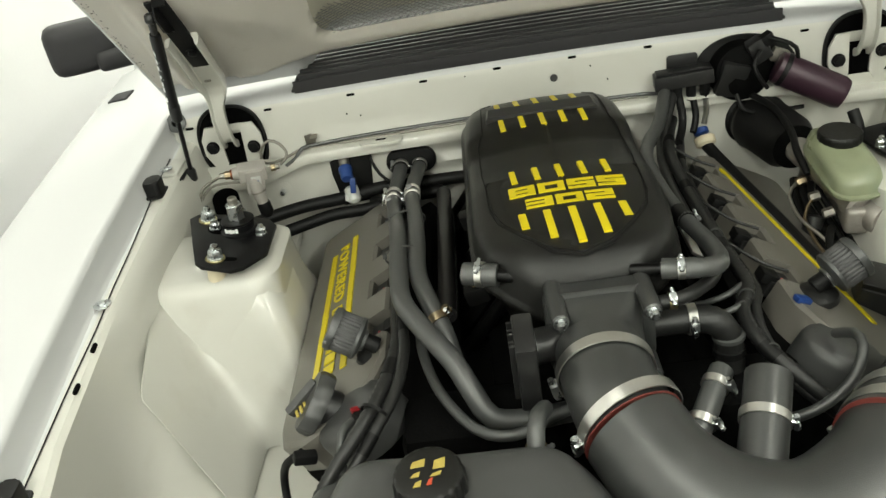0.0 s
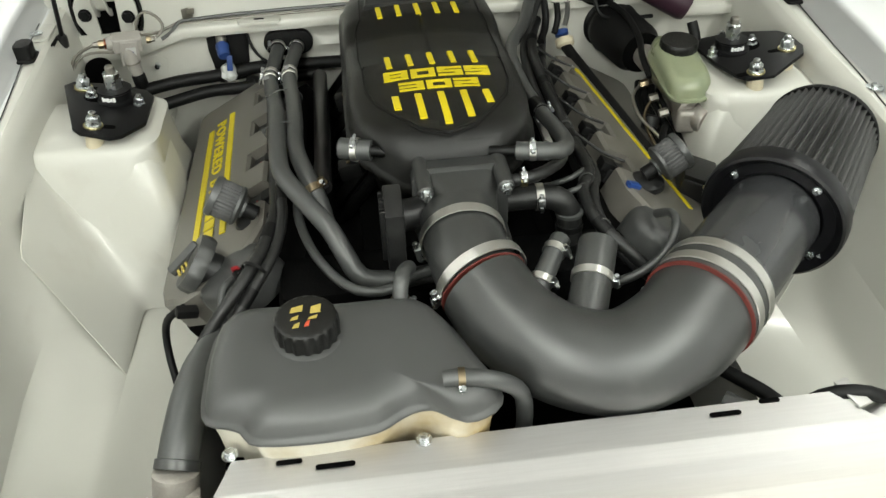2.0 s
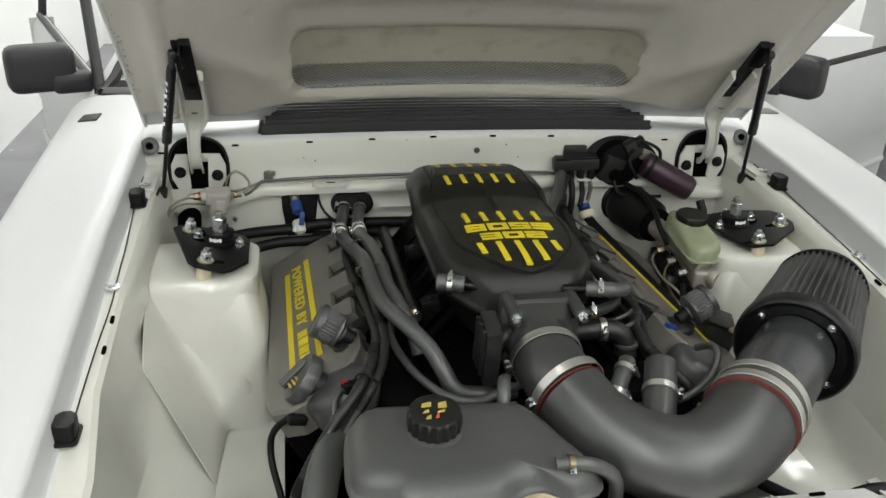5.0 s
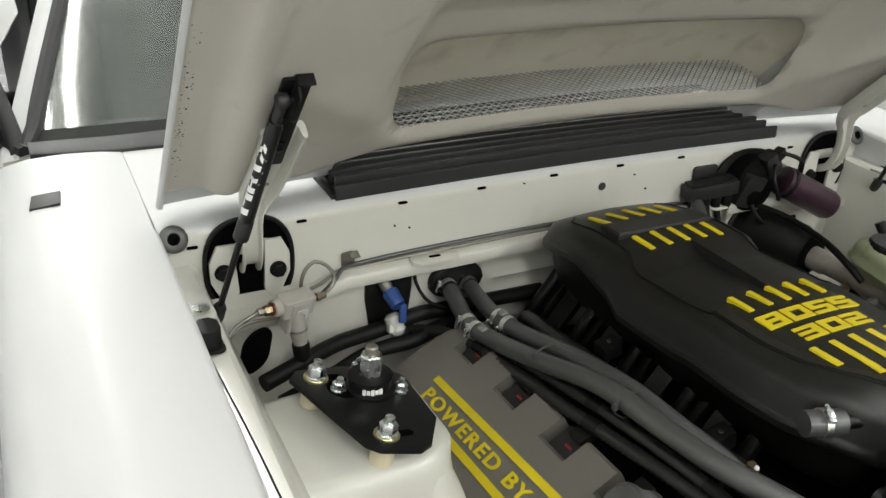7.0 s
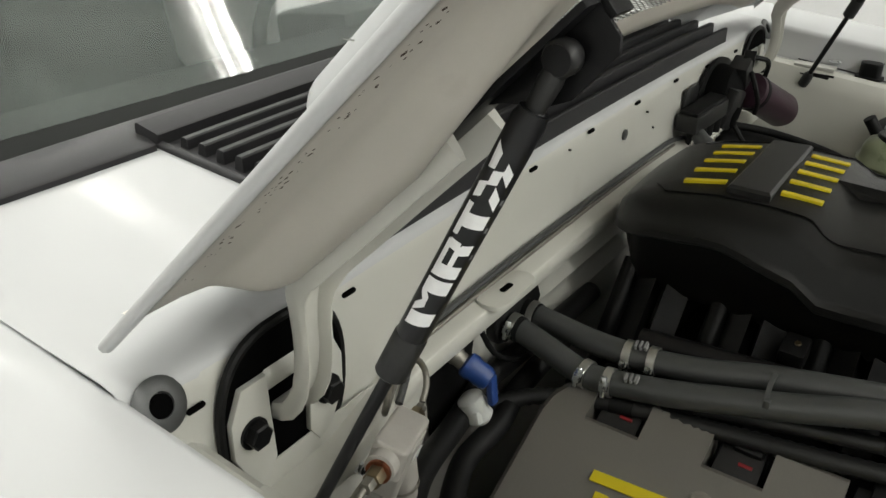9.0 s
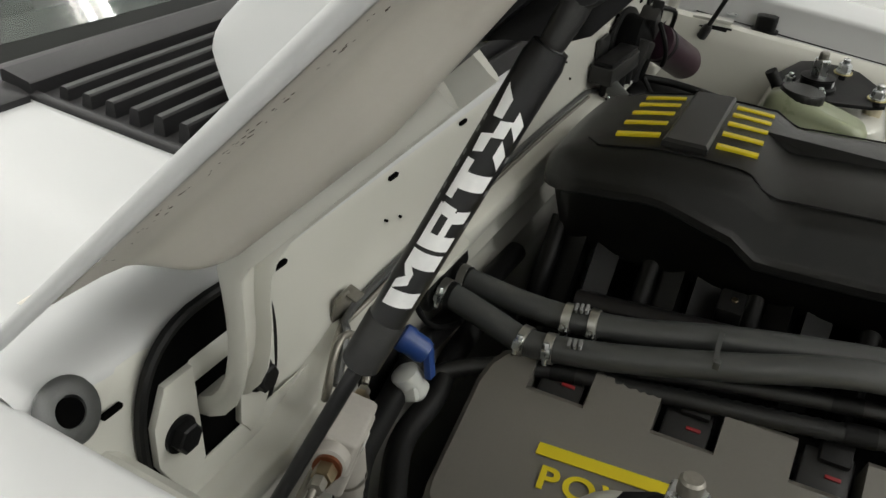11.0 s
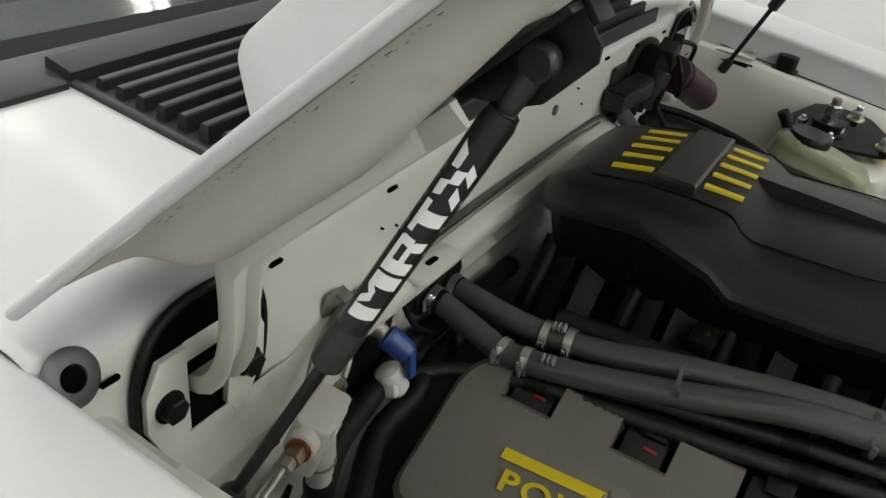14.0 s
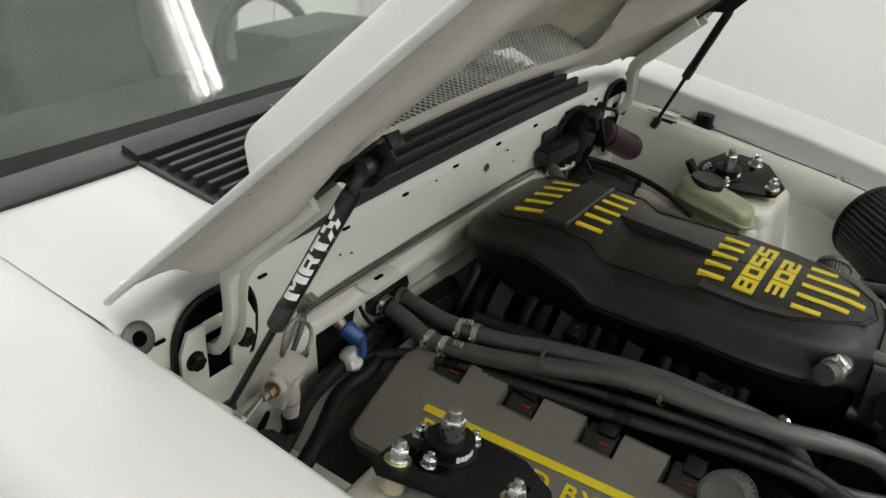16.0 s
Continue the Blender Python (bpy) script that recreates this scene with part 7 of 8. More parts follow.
wm = thing("wiper_motor", (0.38, 0.26, 0.90), "black wiper motor with purple-tinted motor case on the cowl", "wiper motor")
part("mount_pocket", prism(B(), [(0.085 * math.cos(2 * math.pi * k / 36) * (1.15 if math.cos(2 * math.pi * k / 36) > 0 else 1.0), 0.058 * math.sin(2 * math.pi * k / 36)) for k in range(36)], basis((0.375, 0.296, 0.945), (1, 0, -0.12), (0.12, 0, 1)), 0, 0.005, 0.001), RUBBER_D, wm)
part("gearbox", lathe(B(), (0.365, 0.290, 0.940), (0.05, -1, 0.1), [(0.055, 0), (0.056, 0.012), (0.050, 0.030), (0.034, 0.040), (0.02, 0.044)], 32), CASTDARK, wm)
part("cover_plate", box(B(), (0.345, 0.256, 0.935), (0.05, 0.02, 0.065), turn=(10, 15, 0), bev=0.006), PLASTIC_S, wm)
part("connector", box(B(), (0.392, 0.262, 0.982), (0.034, 0.030, 0.042), turn=(0, -28, 0), bev=0.005), PLASTIC_S, wm)
part("terminal", box(B(), (0.404, 0.256, 1.001), (0.022, 0.018, 0.020), turn=(0, -28, 10), bev=0.003), RUBBER_D, wm)
part("bracket_arm", box(B(), (0.432, 0.270, 0.962), (0.03, 0.012, 0.026), turn=(0, 25, 0), bev=0.003), CAST, wm)
wax = (Vector((0.548, 0.205, 0.884)) - Vector((0.430, 0.248, 0.945))).normalized()
part("motor_case", lathe(B(), (0.420, 0.252, 0.950), wax, [(0.022, 0), (0.029, 0.004), (0.0295, 0.118), (0.026, 0.128), (0.012, 0.131)], 32), PURPLE, wm)
part("motor_strap", lathe(B(), (0.420, 0.252, 0.950), wax, [(0.0296, 0.012), (0.0305, 0.013), (0.0305, 0.02), (0.0296, 0.021)], 32, closed=False), STEELBLK, wm)
for pts in ([(0.405, 0.25, 1.005), (0.425, 0.235, 1.000), (0.448, 0.235, 0.985), (0.455, 0.24, 0.955)], [(0.39, 0.245, 0.985), (0.375, 0.23, 0.965), (0.385, 0.225, 0.94), (0.40, 0.23, 0.92)], [(0.35, 0.245, 0.91), (0.36, 0.23, 0.885), (0.40, 0.235, 0.872), (0.47, 0.24, 0.87)]):
    part("lead", sweep(B(), pts, 0.004, 8, 0.01), RUBBER_D, wm)

bo = thing("brake_booster", (0.41, 0.25, 0.79), "black ribbed brake booster housing at the firewall", "brake booster")
part("housing", lathe(B(), (0.395, 0.316, 0.838), (0.18, -1, -0.02), [(0.052, 0), (0.054, 0.004), (0.054, 0.02), (0.049, 0.024), (0.049, 0.034), (0.052, 0.037), (0.054, 0.05), (0.052, 0.056), (0.050, 0.14), (0.044, 0.150), (0.040, 0.165)], 40), RUBBER_D, bo)
part("flange", lathe(B(), (0.424, 0.158, 0.835), (0.1, -1, 0), [(0.04, 0), (0.04, 0.008), (0.025, 0.01)], 30), CASTDARK, bo)
mc = thing("master_cylinder", (0.44, 0.02, 0.80), "cast brake master cylinder with fittings", "master cylinder")
part("body", lathe(B(), (0.428, 0.150, 0.832), (0.06, -1, -0.02), [(0.022, 0), (0.022, 0.03), (0.019, 0.034), (0.019, 0.19), (0.023, 0.195), (0.023, 0.22), (0.018, 0.224)], 28), CASTL, mc)
part("valve_block", box(B(), (0.447, -0.055, 0.812), (0.052, 0.066, 0.044), turn=(0, 0, -12), bev=0.010, seg=3), CASTL, mc)
part("end_plug", lathe(B(), (0.458, -0.070, 0.816), (0.45, -1, -0.05), [(0.026, 0), (0.0262, 0.022), (0.0245, 0.0245), (0.004, 0.0245), (0.003, 0.023)], 32), CASTL, mc)
for k in range(3):
    part("fitting", hexnut(B(), (0.405, 0.05 - 0.055 * k, 0.824), (-1, 0, -0.2), 0.008, 0.016), CAST if k else BRASS, mc)
hose("brake_line", [(0.390, 0.05, 0.82), (0.372, 0.03, 0.81), (0.368, -0.03, 0.80), (0.385, -0.08, 0.79), (0.40, -0.12, 0.77)], 0.0028, STEEL, "thin bent brake pipe at the master cylinder", "pipe", seg=8)
hose("brake_line", [(0.392, -0.01, 0.82), (0.375, -0.03, 0.80), (0.38, -0.09, 0.775), (0.41, -0.13, 0.75)], 0.0028, BRASS, "thin copper brake pipe at the master cylinder", "pipe", seg=8)
hose("solenoid_lead", [(0.40, -0.07, 0.80), (0.385, -0.10, 0.80), (0.375, -0.14, 0.785), (0.385, -0.18, 0.76)], 0.006, RUBBER_D, "black lead below the master cylinder", "cable")
for k in range(4):
    hose("switch_lead", [(0.402 + 0.010 * k, 0.09 - 0.01 * k, 0.805), (0.388 + 0.012 * k, 0.03, 0.785 + 0.006 * k), (0.396 + 0.014 * k, -0.05, 0.768), (0.402 + 0.012 * k, -0.13 - 0.01 * k, 0.742), (0.395 + 0.015 * k, -0.20, 0.70)], 0.0075 - 0.0008 * k, RUBBER_D, "black wiring lead below the master cylinder", "cable", "switch leads", seg=10)
solo("pressure_switch", lathe(B(), (0.398, -0.012, 0.792), (-0.25, -0.35, -0.8), [(0.010, 0), (0.016, 0.003), (0.016, 0.026), (0.012, 0.030), (0.012, 0.044)], 20), PLASTIC_S, "black plastic pressure switch under the master cylinder", "switch")
rs = thing("fluid_reservoir", (0.435, 0.0, 0.84), "cloudy greenish brake fluid reservoir with black cap", "reservoir")
rr = [(0.0, 0.072), (0.022, 0.070), (0.036, 0.058), (0.042, 0.03), (0.042, -0.05), (0.036, -0.075), (0.02, -0.088), (0.0, -0.090), (-0.02, -0.088), (-0.034, -0.075), (-0.038, -0.05), (-0.038, 0.03), (-0.032, 0.058), (-0.02, 0.070)]
rr = [tuple(p_[:2]) for p_ in curve_points([(x, y, 0) for x, y in rr + rr[:1]], 0.012)][:-1]
bm = B()
skin(bm, [[bm.verts.new((0.434 + x * f - 0.05 * y * 0, 0.0 + y * f, z + (0.012 * y / 0.08 if z > 0.86 else 0))) for x, y in rr] for f, z in ((0.80, 0.848), (0.93, 0.851), (0.96, 0.866), (1.03, 0.868), (1.03, 0.872), (0.97, 0.874), (0.95, 0.888), (0.88, 0.898), (0.70, 0.904), (0.4, 0.906))], True, True)
part("bottle", bm, RESERVOIR, rs, sharp=55)
part("cap", lathe(B(), (0.440, 0.020, 0.903), (0, -0.05, 1), [(0.028, 0), (0.0335, 0.001), (0.0340, 0.004), (0.0335, 0.013), (0.031, 0.016), (0.014, 0.0155)], 60, flute=(20, 0.03, 1, 3)), PLASTIC, rs)
part("hose_nipple", sweep(B(), [(0.480, 0.05, 0.875), (0.486, 0.058, 0.90), (0.482, 0.075, 0.925)], 0.0095, 14, 0.008), RUBBER_D, rs)
part("feed_leg", lathe(B(), (0.432, 0.05, 0.855), (0, 0, -1), [(0.012, 0), (0.012, 0.02)], 16), RUBBER_D, rs)
part("feed_leg", lathe(B(), (0.436, -0.04, 0.855), (0, 0, -1), [(0.012, 0), (0.012, 0.02)], 16), RUBBER_D, rs)
hose("reservoir_hose", [(0.38, 0.26, 0.90), (0.40, 0.20, 0.895), (0.402, 0.12, 0.885), (0.392, 0.06, 0.872), (0.396, 0.02, 0.850)], 0.006, RUBBER_D, "thin black hose behind the reservoir", "hose")
rel = thing("relay_box", (0.40, -0.24, 0.74), "black relay box beside the engine", "relay box")
part("box", box(B(), (0.405, -0.215, 0.775), (0.06, 0.075, 0.045), turn=(0, 15, -20), bev=0.004), PLASTIC_S, rel)
part("lid", box(B(), (0.408, -0.215, 0.800), (0.054, 0.068, 0.010), turn=(0, 15, -20), bev=0.003), PLASTIC, rel)
solo("bracket_tab", box(B(), (0.392, -0.318, 0.838), (0.036, 0.030, 0.006), turn=(0, -8, 20), bev=0.0015), YELLOWZ, "yellow-zinc bracket tab beside the air filter", "bracket")
hose("chassis_hose", [(0.33, -0.55, 0.70), (0.37, -0.60, 0.70), (0.40, -0.66, 0.70), (0.42, -0.72, 0.72), (0.43, -0.75, 0.75)], 0.010, RUBBER_D, "black hose below the intake tube", "hose")
hose("chassis_hose", [(0.30, -0.62, 0.72), (0.34, -0.66, 0.72), (0.37, -0.71, 0.74), (0.40, -0.75, 0.76)], 0.014, RUBBER, "grey-black hose below the intake tube", "hose")

# ---------------------------------------------------------------- front end
for x, y, z, mat_ in ((-0.454, -0.805, 0.792, RUBBER), (-0.640, -0.712, 0.8135, RUBBER), (0.470, -0.815, 0.792, RUBBER)):
    part("front_plug", lathe(B(), (x, y, z), (0, 0, 1), [(0.007, 0), (0.0075, 0.002), (0.0065, 0.005), (0.002, 0.006)], 16), mat_, car)
bs = thing("ball_stud", (-0.545, -0.808, 0.79), "yellowed steel ball stud on the front panel", "ball stud")
part("base_nut", hexnut(B(), (-0.545, -0.808, 0.792), (0, 0.1, 1), 0.012, 0.010, washer=0.015), ZINC, bs)
part("stud", lathe(B(), (-0.545, -0.808, 0.80), (0, 0.1, 1), [(0.006, 0), (0.006, 0.03), (0.0045, 0.034), (0.0045, 0.04)], 14), ZINC, bs)
part("ball", lathe(B(), (-0.545, -0.8035, 0.845), (0, 0.1, 1), [(0.0001, -0.008)] + [(0.008 * math.cos(radians(a)), 0.008 * math.sin(radians(a))) for a in range(-75, 90, 15)], 18), BRASS, bs)
# long slot, its grey standing in for the half-lit recess, and small holes in the front lip
part("front_slot", prism(B(), rounded(0.062, 0.012, 0.0058, 6), basis((-0.105, -0.866, 0.7905), (1, 0.0, 0), (0, 1, 0.1)), 0, 0.0014), CAST, car)
for x in (-0.215, -0.175, -0.162):
    part("pinhole", lathe(B(), (x, -0.866, 0.7905), (0, 0, 1), [(0.003, -0.002), (0.003, 0.0012)], 10), VOID, car)


for x in (-0.235, -0.02, 0.213, 0.262):
    part("front_clip", prism(B(), rounded(0.014, 0.012, 0.002, 2), basis((x, -0.8855 + 0.006 * abs(x), 0.775), (1, 0, 0), (0, 0.02, 1)), 0, 0.0025, 0.0008), PAINT, car)
    part("pinhole", prism(B(), rounded(0.005, 0.004, 0.001, 2), basis((x, -0.8880 + 0.006 * abs(x), 0.775), (1, 0, 0), (0, 0.02, 1)), 0, 0.0006), VOID, car)
part("front_hole", prism(B(), rounded(0.016, 0.006, 0.0028), basis((0.375, -0.8735, 0.774), (1, 0.04, 0), (0, 0.02, 1)), 0, 0.0012), VOID, car)


def front_bracket(x, wide):
    """Pressed white bracket bolted over the front lip."""
    e = thing("front_bracket", (x, -0.89, 0.72), "white pressed steel bracket bolted to the front panel", "bracket", "front brackets")
    rows = []
    for u in np.linspace(-0.5, 0.5, 7):
        k = 0.006 * (abs(u) * 2) ** 4
        rows.append([(x + u * wide, y, z + k) for y, z in ((-0.842, 0.7945), (-0.875, 0.7925), (-0.884, 0.783), (-0.890, 0.765), (-0.905, 0.742), (-0.935, 0.732))])
    part("plate", sheet(B(), rows, 0.003), PAINT, e, sharp=50)
    part("bolt", hexnut(B(), (x + 0.004, -0.862, 0.7945), (0, 0, 1), 0.009, 0.006, washer=0.013), YELLOWZ, e)
    part("bolt", hexnut(B(), (x + 0.002, -0.915, 0.741), (0, -0.4, 1), 0.009, 0.006, washer=0.013), YELLOWZ, e)
    return e


front_bracket(0.312, 0.060)
front_bracket(-0.275, 0.060)
la = thing("hood_latch", (0.08, -0.89, 0.72), "white hood latch plate with bolts and black catch", "latch")
rows = []
for x in np.linspace(-0.040, 0.160, 26):
    dip = 0.005 * math.exp(-((x - 0.062) / 0.030) ** 2)
    end = 0.010 * max(abs((x - 0.060) / 0.10) - 0.86, 0.0) ** 2 / 0.0196
    rows.append([(x, y + dip, z - end) for y, z in ((-0.872, 0.800 - dip), (-0.886, 0.799 - dip), (-0.893, 0.794 - dip), (-0.896, 0.783), (-0.897, 0.765), (-0.900, 0.742))])
part("plate", sheet(B(), rows, 0.003), PAINT, la, sharp=50)
for x in (-0.018, 0.124):
    part("bolt", hexnut(B(), (x, -0.889, 0.796), (0, -0.6, 1), 0.007, 0.006, washer=0.011), CAST, la)
part("catch", box(B(), (0.062, -0.900, 0.768), (0.05, 0.02, 0.012), bev=0.003), STEELBLK, la)
part("slot", box(B(), (0.062, -0.897, 0.752), (0.03, 0.01, 0.02), bev=0.002), VOID, la)
# radiator, condenser, black boxes standing in for the grille void's shade below the lip
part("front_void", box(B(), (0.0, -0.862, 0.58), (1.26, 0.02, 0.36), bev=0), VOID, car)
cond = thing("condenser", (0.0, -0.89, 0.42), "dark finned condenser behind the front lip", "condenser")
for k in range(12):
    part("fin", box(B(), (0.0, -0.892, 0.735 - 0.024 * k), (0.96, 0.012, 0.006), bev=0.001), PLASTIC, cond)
# black fillers for the shade in both wing corners
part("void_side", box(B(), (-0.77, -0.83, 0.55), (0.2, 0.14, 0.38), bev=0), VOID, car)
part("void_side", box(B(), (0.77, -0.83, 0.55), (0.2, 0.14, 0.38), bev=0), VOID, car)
rad = thing("radiator", (0.05, -0.76, 0.45), "black-finned aluminium radiator under its cover", "radiator")
part("core", box(B(), (0.05, -0.765, 0.60), (0.66, 0.05, 0.38), bev=0.004), CASTDARK, rad)
part("top_tank", box(B(), (0.05, -0.765, 0.770), (0.72, 0.055, 0.05), bev=0.008), ALU, rad)
neck = part("filler_neck", lathe(B(), (0.432, -0.735, 0.800), (1, 0.1, 0.45), [(0.020, -0.02), (0.020, 0.012), (0.024, 0.014), (0.024, 0.02), (0.014, 0.022)], 26), ALU, rad)
part("cap", lathe(B(), (0.449, -0.733, 0.808), (1, 0.1, 0.45), [(0.022, 0), (0.026, 0.002), (0.026, 0.007), (0.018, 0.010), (0.006, 0.010)], 28), ALU, neck)
part("lever", box(B(), (0.466, -0.735, 0.814), (0.010, 0.028, 0.012), turn=(0, -20, 0), bev=0.002), RED, neck, "red lever")
hose("overflow_hose", [(0.340, -0.700, 0.78), (0.365, -0.705, 0.812), (0.395, -0.715, 0.826), (0.425, -0.722, 0.820), (0.44, -0.725, 0.80)], 0.0085, RUBBER_D, "black overflow hose beside the radiator cap", "hose")
part("cover_tab", box(B(), (0.392, -0.716, 0.826), (0.018, 0.04, 0.003), turn=(0, 0, 15), bev=0.001), ALU, rad)
# corner hardware ahead of the driver's side
hs = thing("headlamp_back", (0.47, -0.94, 0.66), "black headlamp carrier with grey clips at the front corner", "headlamp")
part("carrier", box(B(), (0.47, -0.95, 0.70), (0.20, 0.08, 0.06), turn=(0, 0, 8), bev=0.01), PLASTIC_S, hs)
part("module", box(B(), (0.405, -0.955, 0.738), (0.055, 0.05, 0.02), turn=(0, 4, 8), bev=0.004), COVER, hs)
part("clip", box(B(), (0.448, -0.925, 0.752), (0.022, 0.03, 0.012), turn=(10, 0, 20), bev=0.003), CAST, hs)
part("lens_edge", box(B(), (0.50, -0.985, 0.742), (0.09, 0.07, 0.03), turn=(0, 0, 12), bev=0.012), WHITEINK, hs)
part("lead", sweep(B(), [(0.40, -0.90, 0.752), (0.43, -0.905, 0.768), (0.47, -0.90, 0.775), (0.52, -0.89, 0.77)], 0.006, 10, 0.01), RUBBER_D, hs)
hs2 = thing("headlamp_back", (-0.50, -0.93, 0.66), "black headlamp carrier, oversized to blacken the shaded front corner", "headlamp")
# enlarged beyond a carrier: the black block supplies the shade under the lip
part("carrier", box(B(), (-0.59, -0.835, 0.660), (0.44, 0.21, 0.14), turn=(0, 0, -28), bev=0.015), RUBBER_D, hs2)
part("inner_panel", box(B(), (-0.530, -0.880, 0.742), (0.05, 0.02, 0.03), turn=(0, 0, -30), bev=0.004), COVER, hs2)

# ---------------------------------------------------------------- marker, mirrors, open door, cabin
part("wing_badge", prism(B(), [(-0.022, -0.020), (0.018, -0.020), (0.022, 0.020), (-0.016, 0.020)], basis((-0.830, 0.440, lerp(TOPZ, 0.440) + 0.0035), (1, 0, 0.1), (0, 1, 0.06)), 0, 0.004, 0.001), TRIM, car)
part("wing_badge", prism(B(), [(-0.022, -0.019), (0.030, -0.017), (0.020, 0.019), (-0.030, 0.015)], basis((0.815, 0.437, lerp(TOPZ, 0.437) + 0.0045), (1, 0, -0.02), (0, 1, 0.06)), 0, 0.004, 0.001), COVER, car)


def open_door(s, hinge_at, swing, length=1.15):
    """A door swung open: skin, inner face, sash frame and mirror."""
    hx, hy = hinge_at
    dx, dy = s * math.sin(radians(swing)), math.cos(radians(swing))
    nx_, ny_ = dy * s, -dx * s
    place = lambda a, n, z: Vector((hx + dx * a + nx_ * n, hy + dy * a + ny_ * n, z))
    rows = []
    for a in np.linspace(0, length, 9):
        rows.append([place(a, n, z) for n, z in ((-0.06, 0.335), (-0.045, 0.33), (-0.012, 0.34), (0.004, 0.40), (0.012, 0.60), (0.008, 0.72), (0.014, 0.735), (0.010, 0.86), (-0.004, 0.985), (-0.02, 1.012), (-0.05, 1.015))])
    e = part("door", sheet(B(), rows, 0.002), PAINT_OUT, car, "white door standing open" if swing > 5 else "white closed door", sharp=50)
    rows = [[place(a, n, z) for n, z in ((-0.06, 0.335), (-0.075, 0.45), (-0.085, 0.70), (-0.08, 0.95), (-0.05, 1.015))] for a in np.linspace(0, length, 5)]
    part("inner_panel", sheet(B(), rows, 0.002), INTERIOR, e)
    for a in (0.0, length):
        part("end_face", sheet(B(), [[place(a, n, z) for z in (0.34, 0.6, 0.8, 1.01)] for n in (-0.075, 0.006)], 0.003), PAINT, e)
    part("sash", sweep(B(), [place(0.02, -0.03, 1.01), place(0.10, -0.04, 1.09), place(0.36, -0.07, 1.31), place(0.48, -0.08, 1.36), place(0.8, -0.09, 1.375), place(length, -0.09, 1.33), place(length + 0.01, -0.04, 1.01)], 0.014, 10, 0.04), TRIM, e)
    part("belt_trim", sweep(B(), [place(0, -0.03, 1.018), place(0.5, -0.03, 1.020), place(length, -0.03, 1.018)], 0.011, 8, 0.1), TRIM, e)
    part("side_strip", sweep(B(), [place(0.02, 0.014, 0.60), place(0.5, 0.018, 0.60), place(length - 0.02, 0.014, 0.60)], 0.012, 8, 0.1), PAINT_OUT, e)
    mir = part("mirror", box(B(), place(0.11, 0.088, 1.066), (0.16, 0.085, 0.115), turn=(0, 0, math.degrees(math.atan2(ny_, nx_))), bev=0.034, seg=4), TRIM, e, "dark grey mirror housing")
    part("mirror_foot", box(B(), place(0.09, 0.02, 1.030), (0.10, 0.06, 0.05), turn=(0, 0, math.degrees(math.atan2(ny_, nx_))), bev=0.018, seg=3), TRIM, e)
    part("latch", box(B(), place(length + 0.002, -0.03, 0.72), (0.02, 0.02, 0.06), bev=0.003), ZINC, e)
    return e


open_door(-1, (-0.872, 0.640), 21)
open_door(1, (0.862, 0.640), 58)

cabin = thing("cabin_interior", (0, 1.2, 0.5), "dark grey car interior with dashboard and seats", "car interior")
rows = [[(x, y, z) for y, z in ((0.70, 0.985), (0.80, 0.970), (0.98, 0.945), (1.08, 0.925), (1.10, 0.88), (1.10, 0.60))] for x in np.linspace(-0.70, 0.70, 9)]
part("dashboard", sheet(B(), rows, 0.01), DASH, cabin)
part("binnacle", box(B(), (0.515, 1.13, 0.900), (0.34, 0.20, 0.10), turn=(-8, 0, 0), bev=0.018), INTERIOR, cabin)
ring = [Vector((0.60, 1.34, 0.780)) + Vector((0.19 * math.cos(a), 0.19 * math.sin(a) * 0.35, 0.19 * math.sin(a) * 0.92)) for a in (2 * math.pi * k / 24 for k in range(25))]
part("steering_wheel", sweep(B(), ring, 0.0175, 12, 0.03, caps=False), INTERIOR, cabin)
part("wheel_hub", box(B(), (0.60, 1.34, 0.770), (0.12, 0.05, 0.09), turn=(20, 0, 0), bev=0.02), INTERIOR, cabin)
for sx in (-0.36, 0.36):
    part("seat_back", box(B(), (sx, 1.95, 0.80), (0.46, 0.14, 0.56), turn=(-14, 0, 0), bev=0.05, seg=3), INTERIOR, cabin)
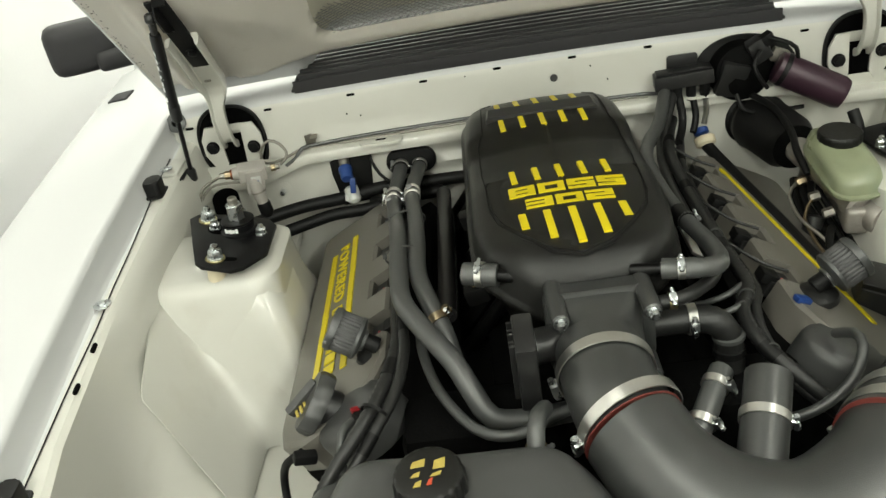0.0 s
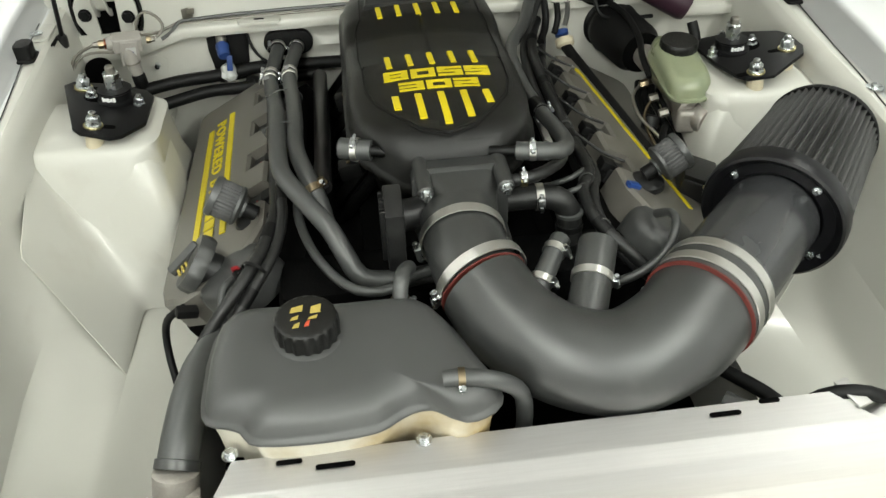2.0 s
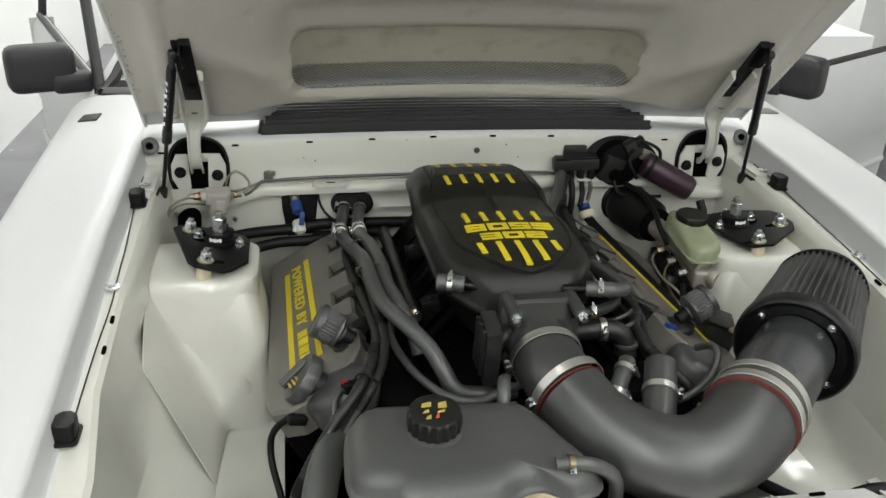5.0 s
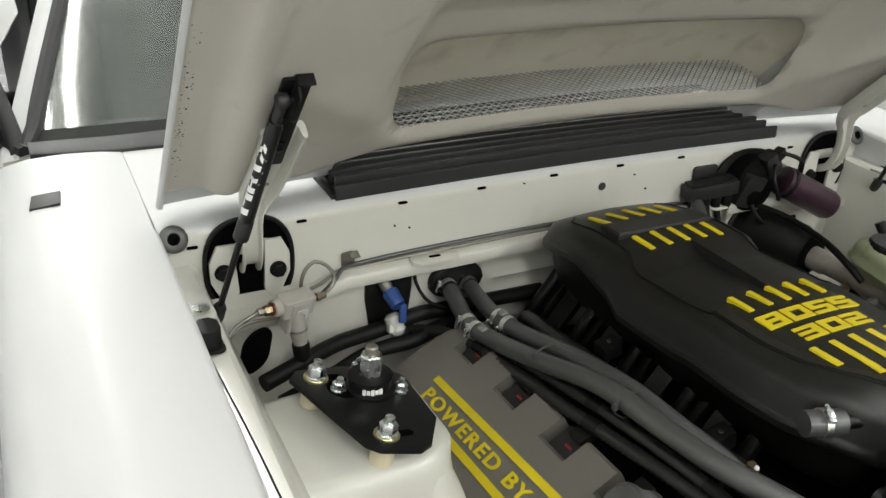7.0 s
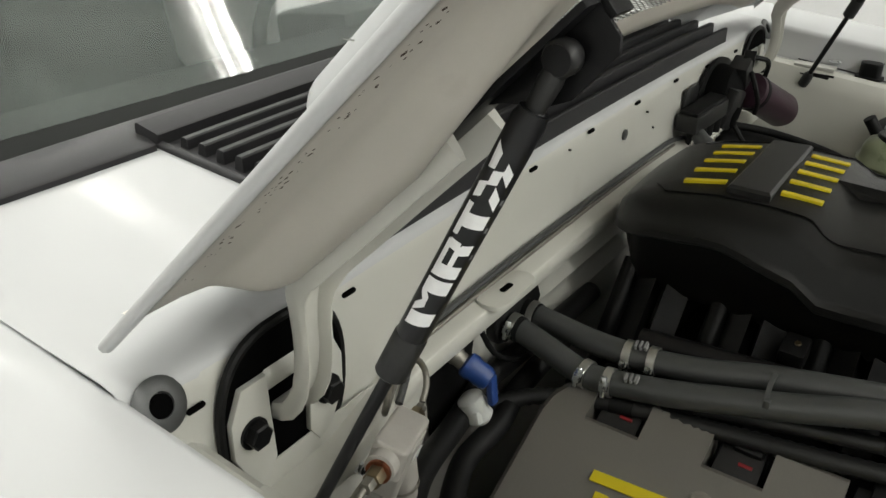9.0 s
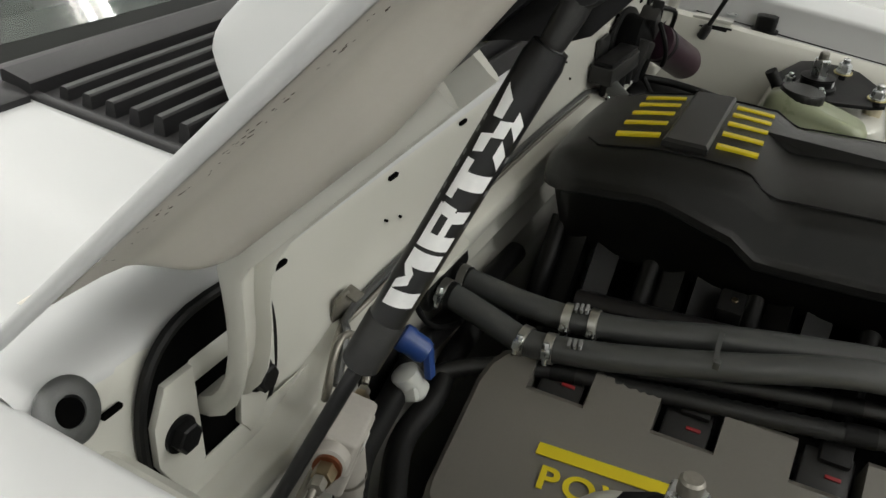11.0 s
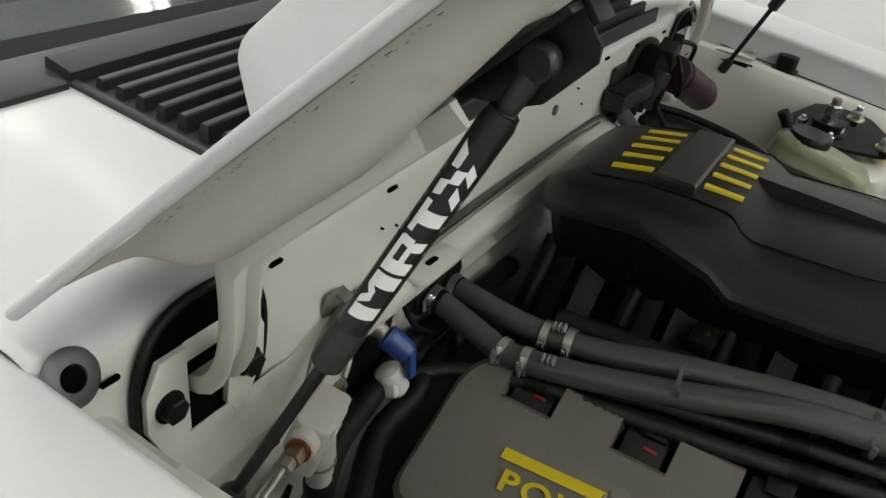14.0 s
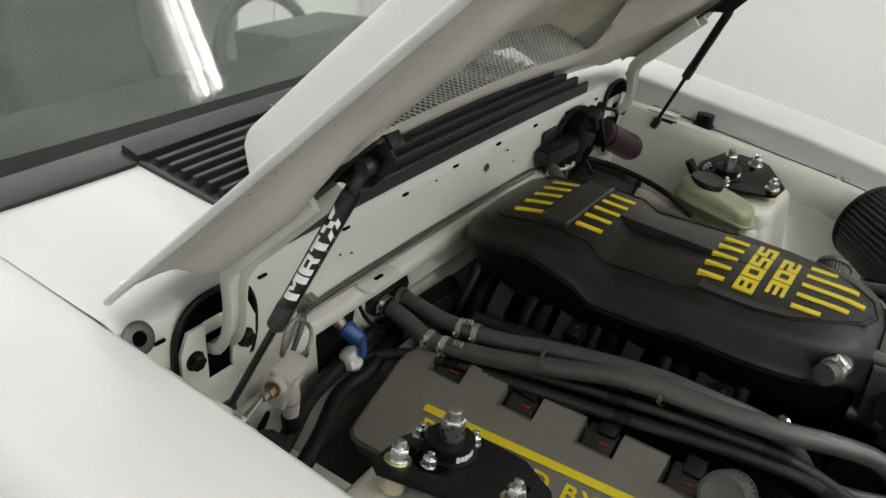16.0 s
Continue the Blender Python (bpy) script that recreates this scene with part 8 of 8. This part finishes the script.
part("cabin_floor", box(B(), (0, 1.6, 0.36), (1.5, 1.9, 0.03), bev=0.005), INTERIOR, cabin)
# added panel, sized to hide the bright gap between the seats from the camera
part("rear_shelf", box(B(), (0, 2.55, 0.87), (1.5, 0.1, 1.0), bev=0.03), INTERIOR, cabin)
# low white box added as the unidentified bright surface beyond the open driver's door
cupboard = thing("cupboard", (2.0, 2.7, 0.0), "low white box added as the bright surface beside the car", "cupboard")
part("carcass", box(B(), (2.01, 2.7, 0.46), (0.42, 1.5, 0.92), bev=0.006), WALLM, cupboard)
for k in range(3):
    leaf = part("leaf", box(B(), (1.793, 2.205 + 0.495 * k, 0.48), (0.018, 0.485, 0.84), bev=0.003), WALLM, cupboard)
    part("pull", box(B(), (1.779, 2.40 + 0.495 * k, 0.80), (0.012, 0.012, 0.12), bev=0.002), ZINC, leaf)
# wheels, so that the car stands
for s in (-1, 1):
    for y in (-0.08, 2.45):
        w = thing("wheel", (s * 0.80, y, 0.0), "black tyre on a dark alloy wheel", "wheel", "wheels")
        part("tyre", lathe(B(), (s * 0.70, y, 0.315), (s, 0, 0), [(0.22, 0.0), (0.29, 0.0), (0.314, 0.02), (0.3155, 0.10), (0.314, 0.18), (0.29, 0.2), (0.22, 0.2)], 40), RUBBER_D, w)
        part("rim", lathe(B(), (s * 0.72, y, 0.315), (s, 0, 0), [(0.05, 0.10), (0.20, 0.14), (0.222, 0.16), (0.222, 0.02)], 30), CAST, w)
rows = [[(x, y, z) for y, z in ((2.6, 1.0), (2.9, 0.98), (3.2, 0.9), (3.25, 0.4))] for x in np.linspace(-0.86, 0.86, 5)]
part("boot", sheet(B(), rows, 0.003), PAINT_OUT, car)
for s in (-1, 1):
    part("rear_quarter", sheet(B(), [[(s * 0.80, y, lerp([(1.8, 1.03), (2.6, 1.0), (3.2, 0.9)], y)), (s * 0.885, y, 0.9), (s * 0.90, y, 0.7), (s * 0.88, y, 0.35)] for y in np.linspace(1.78, 3.2, 6)], 0.003), PAINT_OUT, car)
    part("axle_stub", box(B(), (s * 0.66, -0.08, 0.315), (0.12, 0.08, 0.08), bev=0.01), CASTDARK, car)
